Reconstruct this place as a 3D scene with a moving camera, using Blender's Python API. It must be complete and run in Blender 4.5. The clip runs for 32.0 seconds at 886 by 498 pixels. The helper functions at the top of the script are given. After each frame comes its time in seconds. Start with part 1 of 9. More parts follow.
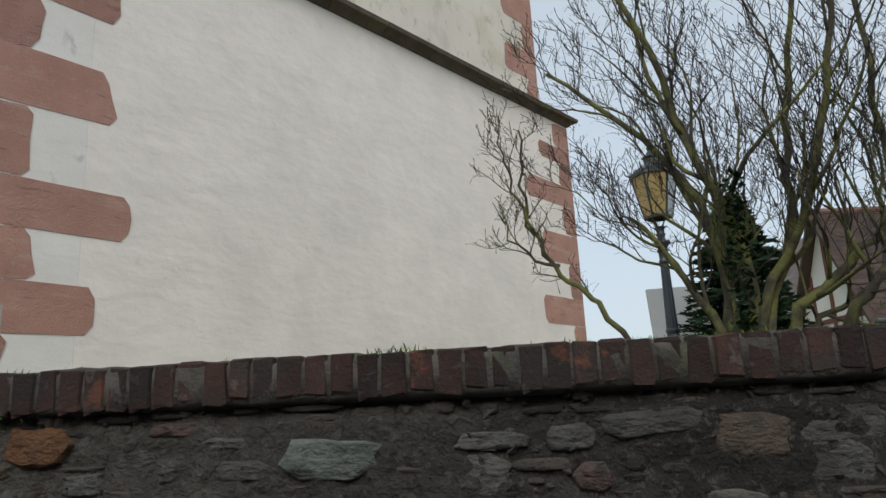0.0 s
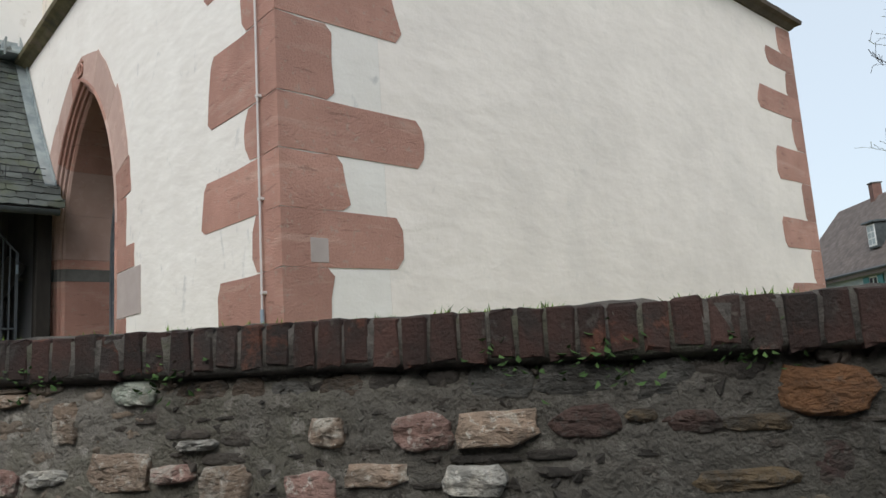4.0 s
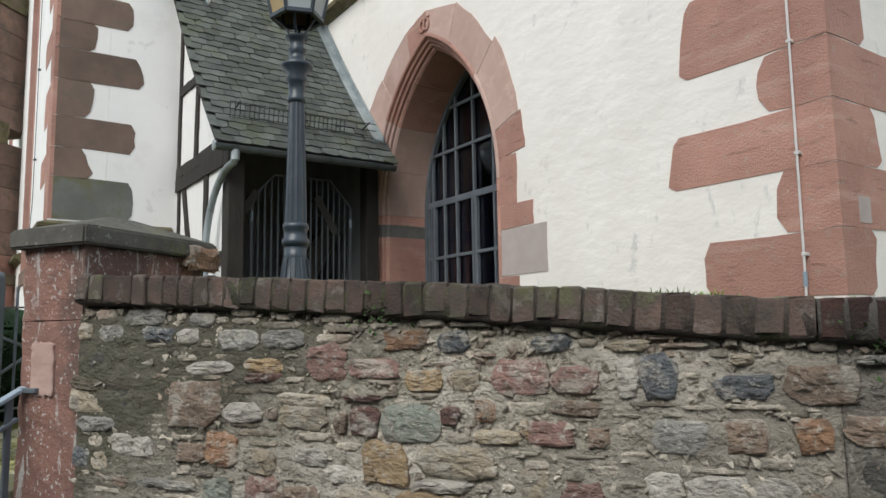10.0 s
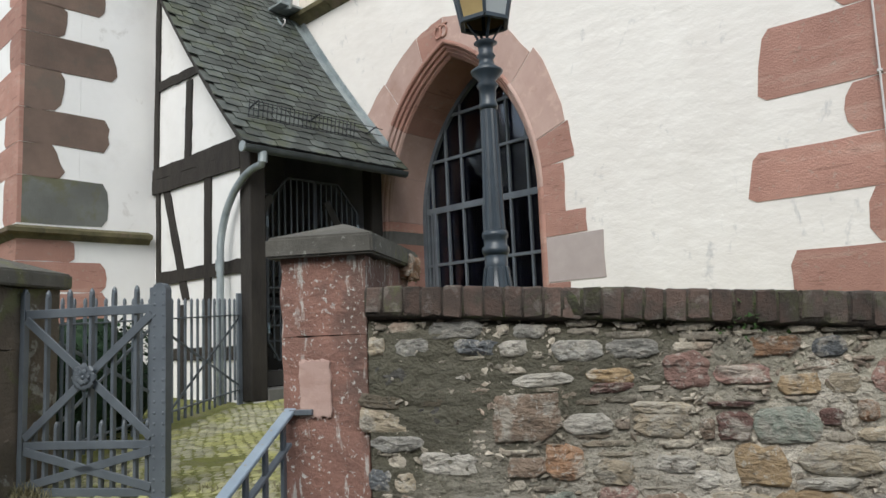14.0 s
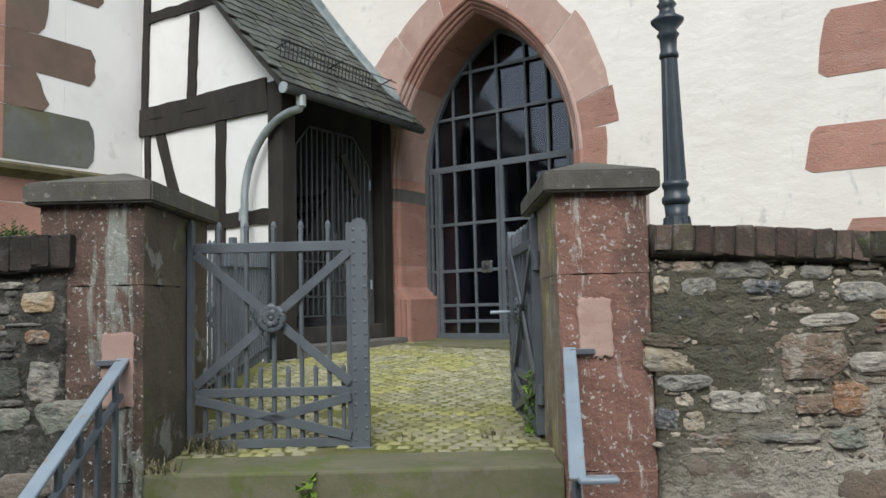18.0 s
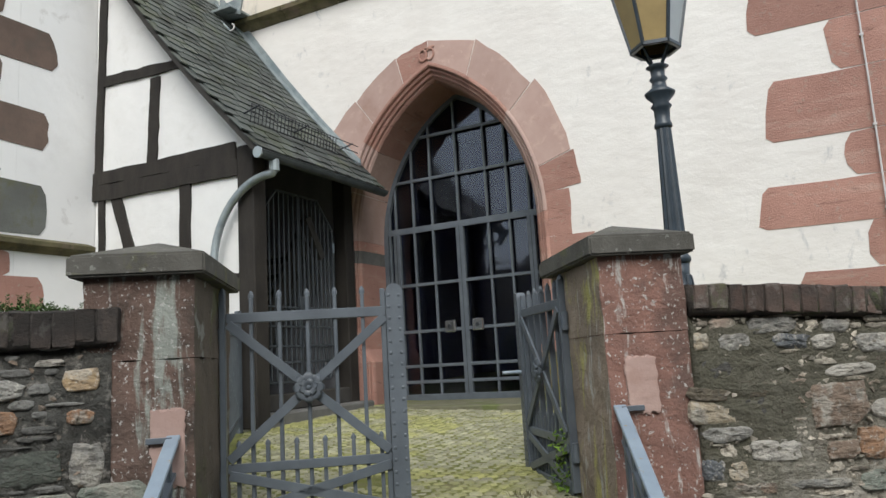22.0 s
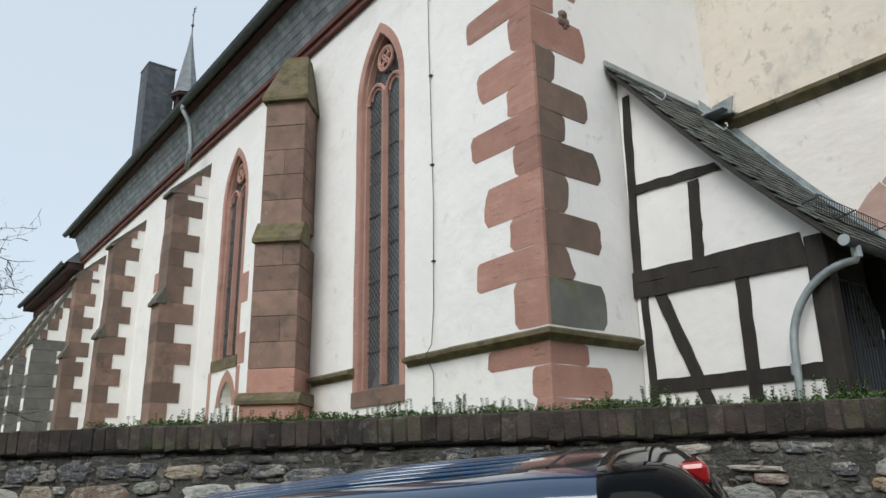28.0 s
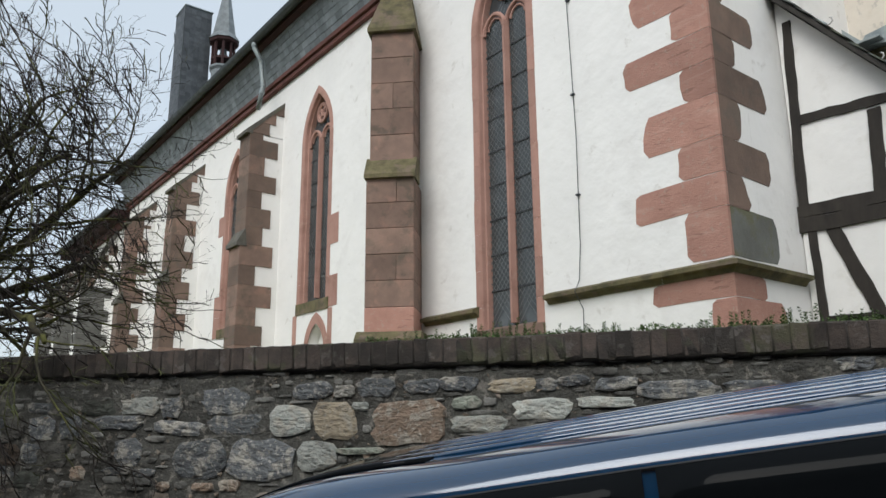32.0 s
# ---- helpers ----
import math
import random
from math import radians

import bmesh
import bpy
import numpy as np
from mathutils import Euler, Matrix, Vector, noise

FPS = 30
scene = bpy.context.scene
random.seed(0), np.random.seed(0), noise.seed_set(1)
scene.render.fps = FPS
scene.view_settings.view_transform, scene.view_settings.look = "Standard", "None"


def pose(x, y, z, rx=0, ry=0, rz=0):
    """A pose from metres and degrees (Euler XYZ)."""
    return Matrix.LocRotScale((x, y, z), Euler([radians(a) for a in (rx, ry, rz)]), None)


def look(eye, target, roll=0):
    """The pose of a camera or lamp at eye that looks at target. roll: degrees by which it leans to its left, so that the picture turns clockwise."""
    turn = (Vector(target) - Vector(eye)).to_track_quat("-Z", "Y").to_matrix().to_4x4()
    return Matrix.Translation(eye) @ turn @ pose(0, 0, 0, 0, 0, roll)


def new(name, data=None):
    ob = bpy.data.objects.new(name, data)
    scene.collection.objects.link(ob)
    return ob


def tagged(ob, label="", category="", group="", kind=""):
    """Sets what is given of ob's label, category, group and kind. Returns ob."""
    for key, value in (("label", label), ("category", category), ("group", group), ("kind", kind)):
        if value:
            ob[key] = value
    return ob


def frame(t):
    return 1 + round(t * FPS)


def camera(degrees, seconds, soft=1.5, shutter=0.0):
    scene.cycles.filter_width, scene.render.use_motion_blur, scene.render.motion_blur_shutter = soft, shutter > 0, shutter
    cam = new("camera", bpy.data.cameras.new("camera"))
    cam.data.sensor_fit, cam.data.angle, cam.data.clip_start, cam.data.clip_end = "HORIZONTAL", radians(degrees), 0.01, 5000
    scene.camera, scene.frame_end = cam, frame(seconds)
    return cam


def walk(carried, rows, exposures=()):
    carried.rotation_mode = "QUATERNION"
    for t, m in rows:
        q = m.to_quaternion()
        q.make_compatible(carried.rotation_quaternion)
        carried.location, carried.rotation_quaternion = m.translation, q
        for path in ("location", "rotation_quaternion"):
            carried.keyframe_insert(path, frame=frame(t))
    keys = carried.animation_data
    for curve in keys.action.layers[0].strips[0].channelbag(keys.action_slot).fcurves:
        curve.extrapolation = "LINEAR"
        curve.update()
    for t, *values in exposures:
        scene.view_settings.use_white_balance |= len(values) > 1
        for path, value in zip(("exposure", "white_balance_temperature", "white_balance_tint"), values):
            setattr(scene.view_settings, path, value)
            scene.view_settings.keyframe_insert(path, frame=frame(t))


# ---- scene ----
LENS = 62.5
SKY, SUN = 0.13, 1.5
EXPOSURES = [(0.0, 0.21), (2.0, 0.30), (4.5, 0.50), (7.0, 0.61), (9.0, 0.63), (20.0, 0.72), (26.0, 0.46), (32.0, 0.39)]
cam = camera(LENS, 32.0)
METRES, EYE, TILT, LEAN, TURN = 14.8, 1.5, 0.0, 0.0, 40.5
ROWS = [
    (0.0, 0.0, 0.0, 0.0, 0.71, 13.37, 2.99),
    (0.5, -0.0147, 0.0055, -0.0008, 0.74, 12.81, 2.61),
    (1.0, -0.0313, 0.0112, 0.0013, 1.33, 12.28, 2.51),
    (1.5, -0.0489, 0.0151, 0.002, 2.35, 11.8, 2.89),
    (2.0, -0.0636, 0.0169, 0.0048, 3.43, 11.29, 3.44),
    (2.5, -0.0795, 0.0223, 0.0045, 4.56, 10.87, 3.96),
    (3.0, -0.0964, 0.0276, 0.0059, 5.73, 10.32, 4.14),
    (3.5, -0.114, 0.0304, 0.0063, 7.01, 9.7, 3.97),
    (4.0, -0.1309, 0.0331, 0.0073, 8.36, 8.94, 3.71),
    (4.5, -0.147, 0.0389, 0.0063, 9.43, 8.29, 3.41),
    (6.5, -0.2129, 0.0361, 0.0122, 8.12, 8.24, 2.13),
    (7.0, -0.2297, 0.034, 0.0147, 7.69, 8.58, 2.11),
    (7.5, -0.2476, 0.026, 0.0162, 8.5, 9.47, 1.56),
    (8.0, -0.2621, 0.0221, 0.0162, 9.68, 9.82, 0.97),
    (8.5, -0.2808, 0.0227, 0.0147, 11.58, 9.47, 0.48),
    (9.0, -0.2999, 0.0172, 0.0145, 13.58, 8.76, 0.41),
    (9.5, -0.3183, 0.0093, 0.0151, 15.15, 7.77, 0.61),
    (10.0, -0.3375, 0.0093, 0.0134, 15.75, 6.7, 0.95),
    (10.5, -0.3573, 0.0077, 0.0146, 15.65, 5.61, 1.36),
    (11.0, -0.3777, 0.0006, 0.0155, 13.19, 5.04, 0.9),
    (11.5, -0.3954, -0.0012, 0.0151, 11.23, 4.62, 1.19),
    (12.0, -0.4136, -0.0001, 0.0163, 9.83, 4.7, 1.57),
    (12.5, -0.4294, -0.0055, 0.017, 7.91, 4.79, 1.9),
    (13.0, -0.4443, -0.0113, 0.018, 5.74, 5.33, 2.02),
    (13.5, -0.4616, -0.0115, 0.0178, 4.67, 6.23, 2.4),
    (14.0, -0.4777, -0.0152, 0.0188, 4.08, 6.77, 2.41),
    (14.5, -0.4952, -0.0214, 0.019, 3.48, 6.76, 2.33),
    (15.0, -0.5106, -0.0198, 0.0161, 2.68, 6.42, 2.12),
    (15.5, -0.5273, -0.0135, 0.0156, 1.63, 5.76, 1.74),
    (17.5, -0.59, -0.0028, 0.0127, -4.54, 4.4, 1.04),
    (18.0, -0.6045, -0.003, 0.0122, -6.49, 4.33, 1.4),
    (18.5, -0.6152, -0.0016, 0.01, -8.5, 4.19, 1.94),
    (19.0, -0.6235, 0.004, 0.0094, -11.16, 4.28, 2.25),
    (19.5, -0.63, 0.0073, 0.0091, -13.24, 4.51, 1.76),
    (20.0, -0.6336, 0.0068, 0.0098, -13.74, 4.78, 1.61),
    (20.5, -0.6355, 0.0062, 0.0102, -13.54, 5.21, 1.68),
    (21.0, -0.6377, 0.0035, 0.0111, -13.52, 6.09, 1.98),
    (21.5, -0.6418, 0.0005, 0.0125, -13.41, 7.29, 2.5),
    (22.0, -0.6469, -0.0016, 0.0154, -12.98, 8.63, 3.33),
    (22.5, -0.6553, -0.0028, 0.0188, -11.91, 10.05, 4.27),
    (23.0, -0.6672, -0.0011, 0.0208, -9.96, 11.14, 5.1),
    (23.5, -0.6814, -0.0058, 0.023, -7.45, 12.08, 5.68),
    (24.0, -0.696, -0.0115, 0.0235, -4.77, 12.83, 5.84),
    (24.5, -0.7084, -0.0119, 0.0225, -2.29, 13.65, 5.7),
    (26.5, -0.7719, -0.0249, 0.0207, 3.58, 16.7, 1.21),
    (27.0, -0.7883, -0.0286, 0.0213, 6.81, 17.93, 0.76),
    (27.5, -0.8077, -0.0317, 0.0201, 9.42, 17.92, 0.37),
    (28.0, -0.8279, -0.0308, 0.0167, 11.62, 16.72, 0.98),
    (28.5, -0.8461, -0.0278, 0.0157, 12.83, 15.69, 1.8),
    (29.0, -0.8639, -0.0284, 0.0142, 12.7, 15.04, 1.89),
    (29.5, -0.8811, -0.0303, 0.0134, 11.9, 14.62, 1.32),
    (30.0, -0.8989, -0.0269, 0.0101, 11.17, 14.2, 0.72),
    (30.5, -0.9168, -0.0249, 0.0083, 10.77, 13.68, 0.23),
    (31.0, -0.9345, -0.0275, 0.0066, 10.75, 13.28, 0.11),
    (31.5, -0.9506, -0.0283, 0.0054, 11.07, 13.11, 0.24),
    (32.0, -0.9659, -0.0269, 0.0031, 11.58, 13.43, 0.52),
]
walk(cam, [(t, pose(0, 0, EYE, TILT, LEAN, TURN) @ pose(METRES * x, METRES * y, METRES * z, 90 + pitch, roll, yaw)) for t, x, y, z, yaw, pitch, roll in ROWS], EXPOSURES)

# ---- world, sun and sky ----
world = bpy.data.worlds.new("overcast")
scene.world = world
world.use_nodes = True
wn, wl = world.node_tree.nodes, world.node_tree.links
wn.clear()
sky = wn.new("ShaderNodeTexSky")
sky.sky_type, sky.sun_disc = "NISHITA", False
sky.sun_elevation, sky.sun_rotation = radians(42), radians(151)
sky.air_density, sky.dust_density, sky.ozone_density = 1.0, 3.0, 1.5
pale = wn.new("ShaderNodeMix")
pale.data_type = "RGBA"
pale.inputs[0].default_value = 0.72
pale.inputs[7].default_value = (4.7, 5.25, 5.65, 1)  # even cloud cover
back = wn.new("ShaderNodeBackground")
back.inputs["Strength"].default_value = SKY
wout = wn.new("ShaderNodeOutputWorld")
wl.new(sky.outputs[0], pale.inputs[6])
wl.new(pale.outputs[2], back.inputs["Color"])
wl.new(back.outputs[0], wout.inputs["Surface"])
sun_data = bpy.data.lights.new("sun", "SUN")
sun_data.energy, sun_data.angle, sun_data.color = SUN, radians(40), (0.975, 0.985, 0.968)
sun = new("sun", sun_data)
sun.matrix_world = look((15, -27, 28), (0, 0, 0))


# ---- materials ----
def ramp(nt, a, b, lo, hi):
    node = nt.nodes.new("ShaderNodeMapRange")
    node.inputs["From Min"].default_value, node.inputs["From Max"].default_value = lo, hi
    node.inputs["To Min"].default_value, node.inputs["To Max"].default_value = a, b
    return node


def tex(nt, scale, detail=4.0, rough=0.55, stretch=None, distort=0.0):
    n = nt.nodes.new("ShaderNodeTexNoise")
    n.inputs["Scale"].default_value, n.inputs["Detail"].default_value = scale, detail
    n.inputs["Roughness"].default_value, n.inputs["Distortion"].default_value = rough, distort
    geo = nt.nodes.new("ShaderNodeNewGeometry")
    src = geo.outputs["Position"]
    if stretch:
        mul = nt.nodes.new("ShaderNodeVectorMath")
        mul.operation = "MULTIPLY"
        mul.inputs[1].default_value = stretch
        nt.links.new(src, mul.inputs[0])
        src = mul.outputs[0]
    nt.links.new(src, n.inputs["Vector"])
    return n


def mix(nt, fac, a, b):
    m = nt.nodes.new("ShaderNodeMix")
    m.data_type = "RGBA"
    for socket, value in ((m.inputs[0], fac), (m.inputs[6], a), (m.inputs[7], b)):
        if isinstance(value, (int, float)):
            socket.default_value = value
        elif isinstance(value, tuple):
            socket.default_value = (*value, 1)
        else:
            nt.links.new(value, socket)
    return m.outputs[2]


def mat(name, c1, c2, scale=3.0, rough=0.85, bump=0.3, bscale=60.0, depth=0.01, metal=0.0, rnd=0.0, island=False,
        spots=None, spots2=None, spots3=None, wave=0.0, wscale=2.0, wdepth=0.03, wstretch=None, stretch=None, spec=0.4, coat=0.0):
    """A rough solid: two colours by noise, spots of other colours, a random shade for each piece, fine relief and slow waves."""
    m = bpy.data.materials.new(name)
    m.use_nodes = True
    nt = m.node_tree
    bsdf = nt.nodes["Principled BSDF"]
    n1 = tex(nt, scale, 5.0, 0.6, stretch)
    r1 = ramp(nt, 0, 1, 0.34, 0.66)
    nt.links.new(n1.outputs["Fac"], r1.inputs["Value"])
    col = mix(nt, r1.outputs[0], c1, c2)
    for spot in (spots, spots2, spots3):
        if spot:
            colour, sscale, lo, hi, most = spot[:5]
            lo, hi = 0.5 + (lo - 0.5) * 0.62, 0.5 + (hi - 0.5) * 0.62
            n2 = tex(nt, sscale, 6.0, 0.65, spot[5] if len(spot) > 5 else None, 0.3)
            r2 = ramp(nt, 0, most, lo, hi)
            nt.links.new(n2.outputs["Fac"], r2.inputs["Value"])
            col = mix(nt, r2.outputs[0], col, colour)
    if rnd:
        if island:
            info, out = nt.nodes.new("ShaderNodeNewGeometry"), "Random Per Island"
        else:
            info, out = nt.nodes.new("ShaderNodeObjectInfo"), "Random"
        rr = ramp(nt, 1 - rnd, 1 + rnd, 0, 1)
        nt.links.new(info.outputs[out], rr.inputs["Value"])
        hsv = nt.nodes.new("ShaderNodeHueSaturation")
        nt.links.new(rr.outputs[0], hsv.inputs["Value"])
        nt.links.new(col, hsv.inputs["Color"])
        col = hsv.outputs[0]
    nt.links.new(col, bsdf.inputs["Base Color"])
    bsdf.inputs["Roughness"].default_value, bsdf.inputs["Metallic"].default_value = rough, metal
    bsdf.inputs["Specular IOR Level"].default_value = spec
    bsdf.inputs["Coat Weight"].default_value = coat
    normal = None
    if wave:
        n3 = tex(nt, wscale, 3.0, 0.5, wstretch)
        b2 = nt.nodes.new("ShaderNodeBump")
        b2.inputs["Strength"].default_value, b2.inputs["Distance"].default_value = wave, wdepth
        nt.links.new(n3.outputs["Fac"], b2.inputs["Height"])
        normal = b2.outputs[0]
    if bump:
        n4 = tex(nt, bscale, 5.0, 0.65, stretch)
        b1 = nt.nodes.new("ShaderNodeBump")
        b1.inputs["Strength"].default_value, b1.inputs["Distance"].default_value = bump, depth
        nt.links.new(n4.outputs["Fac"], b1.inputs["Height"])
        if normal:
            nt.links.new(normal, b1.inputs["Normal"])
        normal = b1.outputs[0]
    if normal:
        nt.links.new(normal, bsdf.inputs["Normal"])
    return m


def darken_along(m, beige, specks):
    """Mixes paler colours and spots into a darker mortar along the wall, with a patchy edge."""
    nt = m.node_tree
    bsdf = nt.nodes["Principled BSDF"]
    dark_col = bsdf.inputs["Base Color"].links[0].from_socket
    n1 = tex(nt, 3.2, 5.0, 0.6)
    col = mix(nt, n1.outputs["Fac"], *beige)
    for colour, scale, lo, hi, most in specks:
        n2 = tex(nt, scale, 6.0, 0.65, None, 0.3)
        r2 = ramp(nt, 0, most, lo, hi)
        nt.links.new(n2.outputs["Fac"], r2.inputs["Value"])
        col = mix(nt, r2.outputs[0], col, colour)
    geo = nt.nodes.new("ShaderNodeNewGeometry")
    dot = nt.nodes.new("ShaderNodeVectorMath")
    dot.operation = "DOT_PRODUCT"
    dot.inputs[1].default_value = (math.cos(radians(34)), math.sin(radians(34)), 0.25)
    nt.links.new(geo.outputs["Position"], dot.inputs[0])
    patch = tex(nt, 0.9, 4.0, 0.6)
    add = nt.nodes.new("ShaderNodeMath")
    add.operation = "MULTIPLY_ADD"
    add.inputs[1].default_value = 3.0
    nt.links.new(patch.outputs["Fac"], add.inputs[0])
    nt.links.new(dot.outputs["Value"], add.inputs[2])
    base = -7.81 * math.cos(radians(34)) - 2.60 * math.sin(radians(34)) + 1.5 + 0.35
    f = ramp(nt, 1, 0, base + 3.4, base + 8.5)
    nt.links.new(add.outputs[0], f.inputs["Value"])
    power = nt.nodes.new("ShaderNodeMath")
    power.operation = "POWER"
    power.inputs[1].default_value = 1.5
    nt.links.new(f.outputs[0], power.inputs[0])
    nt.links.new(mix(nt, power.outputs[0], dark_col, col), bsdf.inputs["Base Color"])


def glass(name, tint, rough=0.03):
    m = bpy.data.materials.new(name)
    m.use_nodes = True
    b = m.node_tree.nodes["Principled BSDF"]
    b.inputs["Base Color"].default_value = (*tint, 1)
    b.inputs["Roughness"].default_value = rough
    b.inputs["Transmission Weight"].default_value = 1.0
    b.inputs["IOR"].default_value = 1.6
    n = tex(m.node_tree, 7.0, 2.0)
    bp = m.node_tree.nodes.new("ShaderNodeBump")
    bp.inputs["Strength"].default_value, bp.inputs["Distance"].default_value = 0.15, 0.01
    m.node_tree.links.new(n.outputs["Fac"], bp.inputs["Height"])
    m.node_tree.links.new(bp.outputs[0], b.inputs["Normal"])
    return m


M = {}
M["plaster"] = mat("plaster", (0.825, 0.755, 0.695), (0.75, 0.685, 0.63), 1.3, 0.9, 0.35, 38, 0.008,
                   spots=((0.66, 0.61, 0.565), 0.7, 0.54, 0.75, 0.4), spots2=((0.45, 0.44, 0.41), 5.0, 0.70, 0.84, 0.2), wave=0.34, wscale=4.4, wdepth=0.05, wstretch=(0.7, 0.7, 1.25))
M["plaster_old"] = mat("plaster_old", (0.72, 0.66, 0.57), (0.66, 0.60, 0.52), 1.3, 0.9, 0.3, 38, 0.008,
                       spots=((0.46, 0.44, 0.40), 1.1, 0.54, 0.72, 0.6, (1, 1, 0.7)), spots2=((0.36, 0.34, 0.31), 5.5, 0.62, 0.72, 0.5, (1, 1, 0.7)), spots3=((0.55, 0.47, 0.36), 0.8, 0.56, 0.70, 0.5), wave=0.7, wscale=2.5, wdepth=0.03)
M["plaster_nave"] = mat("plaster_nave", (0.825, 0.812, 0.79), (0.78, 0.768, 0.748), 1.3, 0.9, 0.25, 30, 0.008,
                        spots=((0.66, 0.635, 0.61), 1.1, 0.60, 0.80, 0.4), spots2=((0.52, 0.49, 0.45), 3.2, 0.70, 0.80, 0.4), wave=0.32, wscale=5, wdepth=0.04)
M["sandstone"] = mat("sandstone", (0.425, 0.234, 0.185), (0.345, 0.184, 0.145), 2.4, 0.9, 0.9, 55, 0.015, rnd=0.15,
                     spots=((0.47, 0.31, 0.25), 2.0, 0.58, 0.72, 0.5, (0.5, 0.5, 3.0)), spots2=((0.19, 0.10, 0.08), 5.0, 0.66, 0.74, 0.55, (0.6, 0.6, 3.5)), spots3=((0.36, 0.30, 0.25), 16, 0.64, 0.74, 0.5), wave=0.5, wscale=9, wdepth=0.014)
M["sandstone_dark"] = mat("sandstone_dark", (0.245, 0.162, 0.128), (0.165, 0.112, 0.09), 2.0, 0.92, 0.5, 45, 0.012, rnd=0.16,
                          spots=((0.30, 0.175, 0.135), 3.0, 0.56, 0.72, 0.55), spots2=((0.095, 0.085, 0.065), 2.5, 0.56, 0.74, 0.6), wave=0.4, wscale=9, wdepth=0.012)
M["sandstone_pink"] = mat("sandstone_pink", (0.46, 0.325, 0.28), (0.40, 0.27, 0.23), 3.0, 0.9, 0.35, 70, 0.006, rnd=0.10,
                          spots=((0.53, 0.38, 0.32), 8.0, 0.6, 0.75, 0.5), spots2=((0.30, 0.17, 0.13), 2.0, 0.6, 0.8, 0.5))
M["sandstone_rose"] = mat("sandstone_rose", (0.42, 0.245, 0.20), (0.35, 0.195, 0.157), 3.0, 0.9, 0.4, 60, 0.008, rnd=0.12,
                          spots=((0.28, 0.16, 0.125), 3.0, 0.58, 0.74, 0.5), spots2=((0.5, 0.34, 0.28), 6.0, 0.6, 0.75, 0.4))
M["pale_repair"] = mat("pale_repair", (0.42, 0.36, 0.34), (0.36, 0.305, 0.285), 3.0, 0.9, 0.3, 60, 0.004)
M["string_stone"] = mat("string_stone", (0.13, 0.10, 0.08), (0.085, 0.066, 0.053), 4.0, 0.93, 0.5, 45, 0.01, rnd=0.12, spots=((0.21, 0.145, 0.115), 3.0, 0.56, 0.72, 0.6), spots2=((0.09, 0.09, 0.045), 3.0, 0.58, 0.72, 0.5))
M["plaster_stained"] = mat("plaster_stained", (0.78, 0.745, 0.70), (0.72, 0.68, 0.635), 1.3, 0.9, 0.35, 38, 0.008,
                           spots=((0.70, 0.655, 0.61), 0.9, 0.54, 0.75, 0.5), spots2=((0.36, 0.36, 0.37), 3.4, 0.68, 0.82, 0.5, (1.3, 1.3, 0.8)), wave=0.28, wscale=4.4, wdepth=0.045, wstretch=(0.7, 0.7, 1.25))
M["moss_block"] = mat("moss_block", (0.17, 0.16, 0.06), (0.12, 0.115, 0.05), 4.0, 0.95, 0.5, 50, 0.01, spots=((0.22, 0.19, 0.06), 4.0, 0.52, 0.66, 0.7), spots2=((0.20, 0.13, 0.10), 3.0, 0.56, 0.7, 0.5))
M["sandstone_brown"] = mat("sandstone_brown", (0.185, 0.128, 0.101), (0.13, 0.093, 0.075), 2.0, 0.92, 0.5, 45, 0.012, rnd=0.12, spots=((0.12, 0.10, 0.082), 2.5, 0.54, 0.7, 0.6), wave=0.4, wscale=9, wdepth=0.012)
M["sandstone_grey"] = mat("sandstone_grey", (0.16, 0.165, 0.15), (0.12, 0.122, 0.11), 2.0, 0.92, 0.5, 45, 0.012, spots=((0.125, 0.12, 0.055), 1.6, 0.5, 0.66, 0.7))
M["greystone"] = mat("greystone", (0.16, 0.155, 0.145), (0.10, 0.098, 0.09), 3.0, 0.9, 0.4, 50, 0.01, rnd=0.1)
M["pillar"] = mat("pillar", (0.32, 0.168, 0.13), (0.21, 0.118, 0.094), 2.5, 0.92, 0.8, 40, 0.018,
                  spots=((0.13, 0.085, 0.07), 2.2, 0.49, 0.64, 0.8), spots2=((0.50, 0.48, 0.44), 5.0, 0.63, 0.72, 0.85, (3.0, 3.0, 0.5)), spots3=((0.55, 0.53, 0.49), 45, 0.66, 0.69, 0.85), wave=0.6, wscale=6, wdepth=0.025)
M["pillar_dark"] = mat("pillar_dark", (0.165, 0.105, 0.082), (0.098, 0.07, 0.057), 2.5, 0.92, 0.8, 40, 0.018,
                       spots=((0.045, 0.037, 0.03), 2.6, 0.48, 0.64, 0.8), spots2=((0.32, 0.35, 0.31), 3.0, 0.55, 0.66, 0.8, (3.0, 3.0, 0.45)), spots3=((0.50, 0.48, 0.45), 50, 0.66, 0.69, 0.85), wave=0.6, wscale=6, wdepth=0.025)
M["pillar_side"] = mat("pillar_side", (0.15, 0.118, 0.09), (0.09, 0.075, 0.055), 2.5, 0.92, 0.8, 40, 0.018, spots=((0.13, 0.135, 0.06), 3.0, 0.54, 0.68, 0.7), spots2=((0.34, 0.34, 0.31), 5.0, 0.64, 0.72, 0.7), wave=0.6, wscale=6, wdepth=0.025)
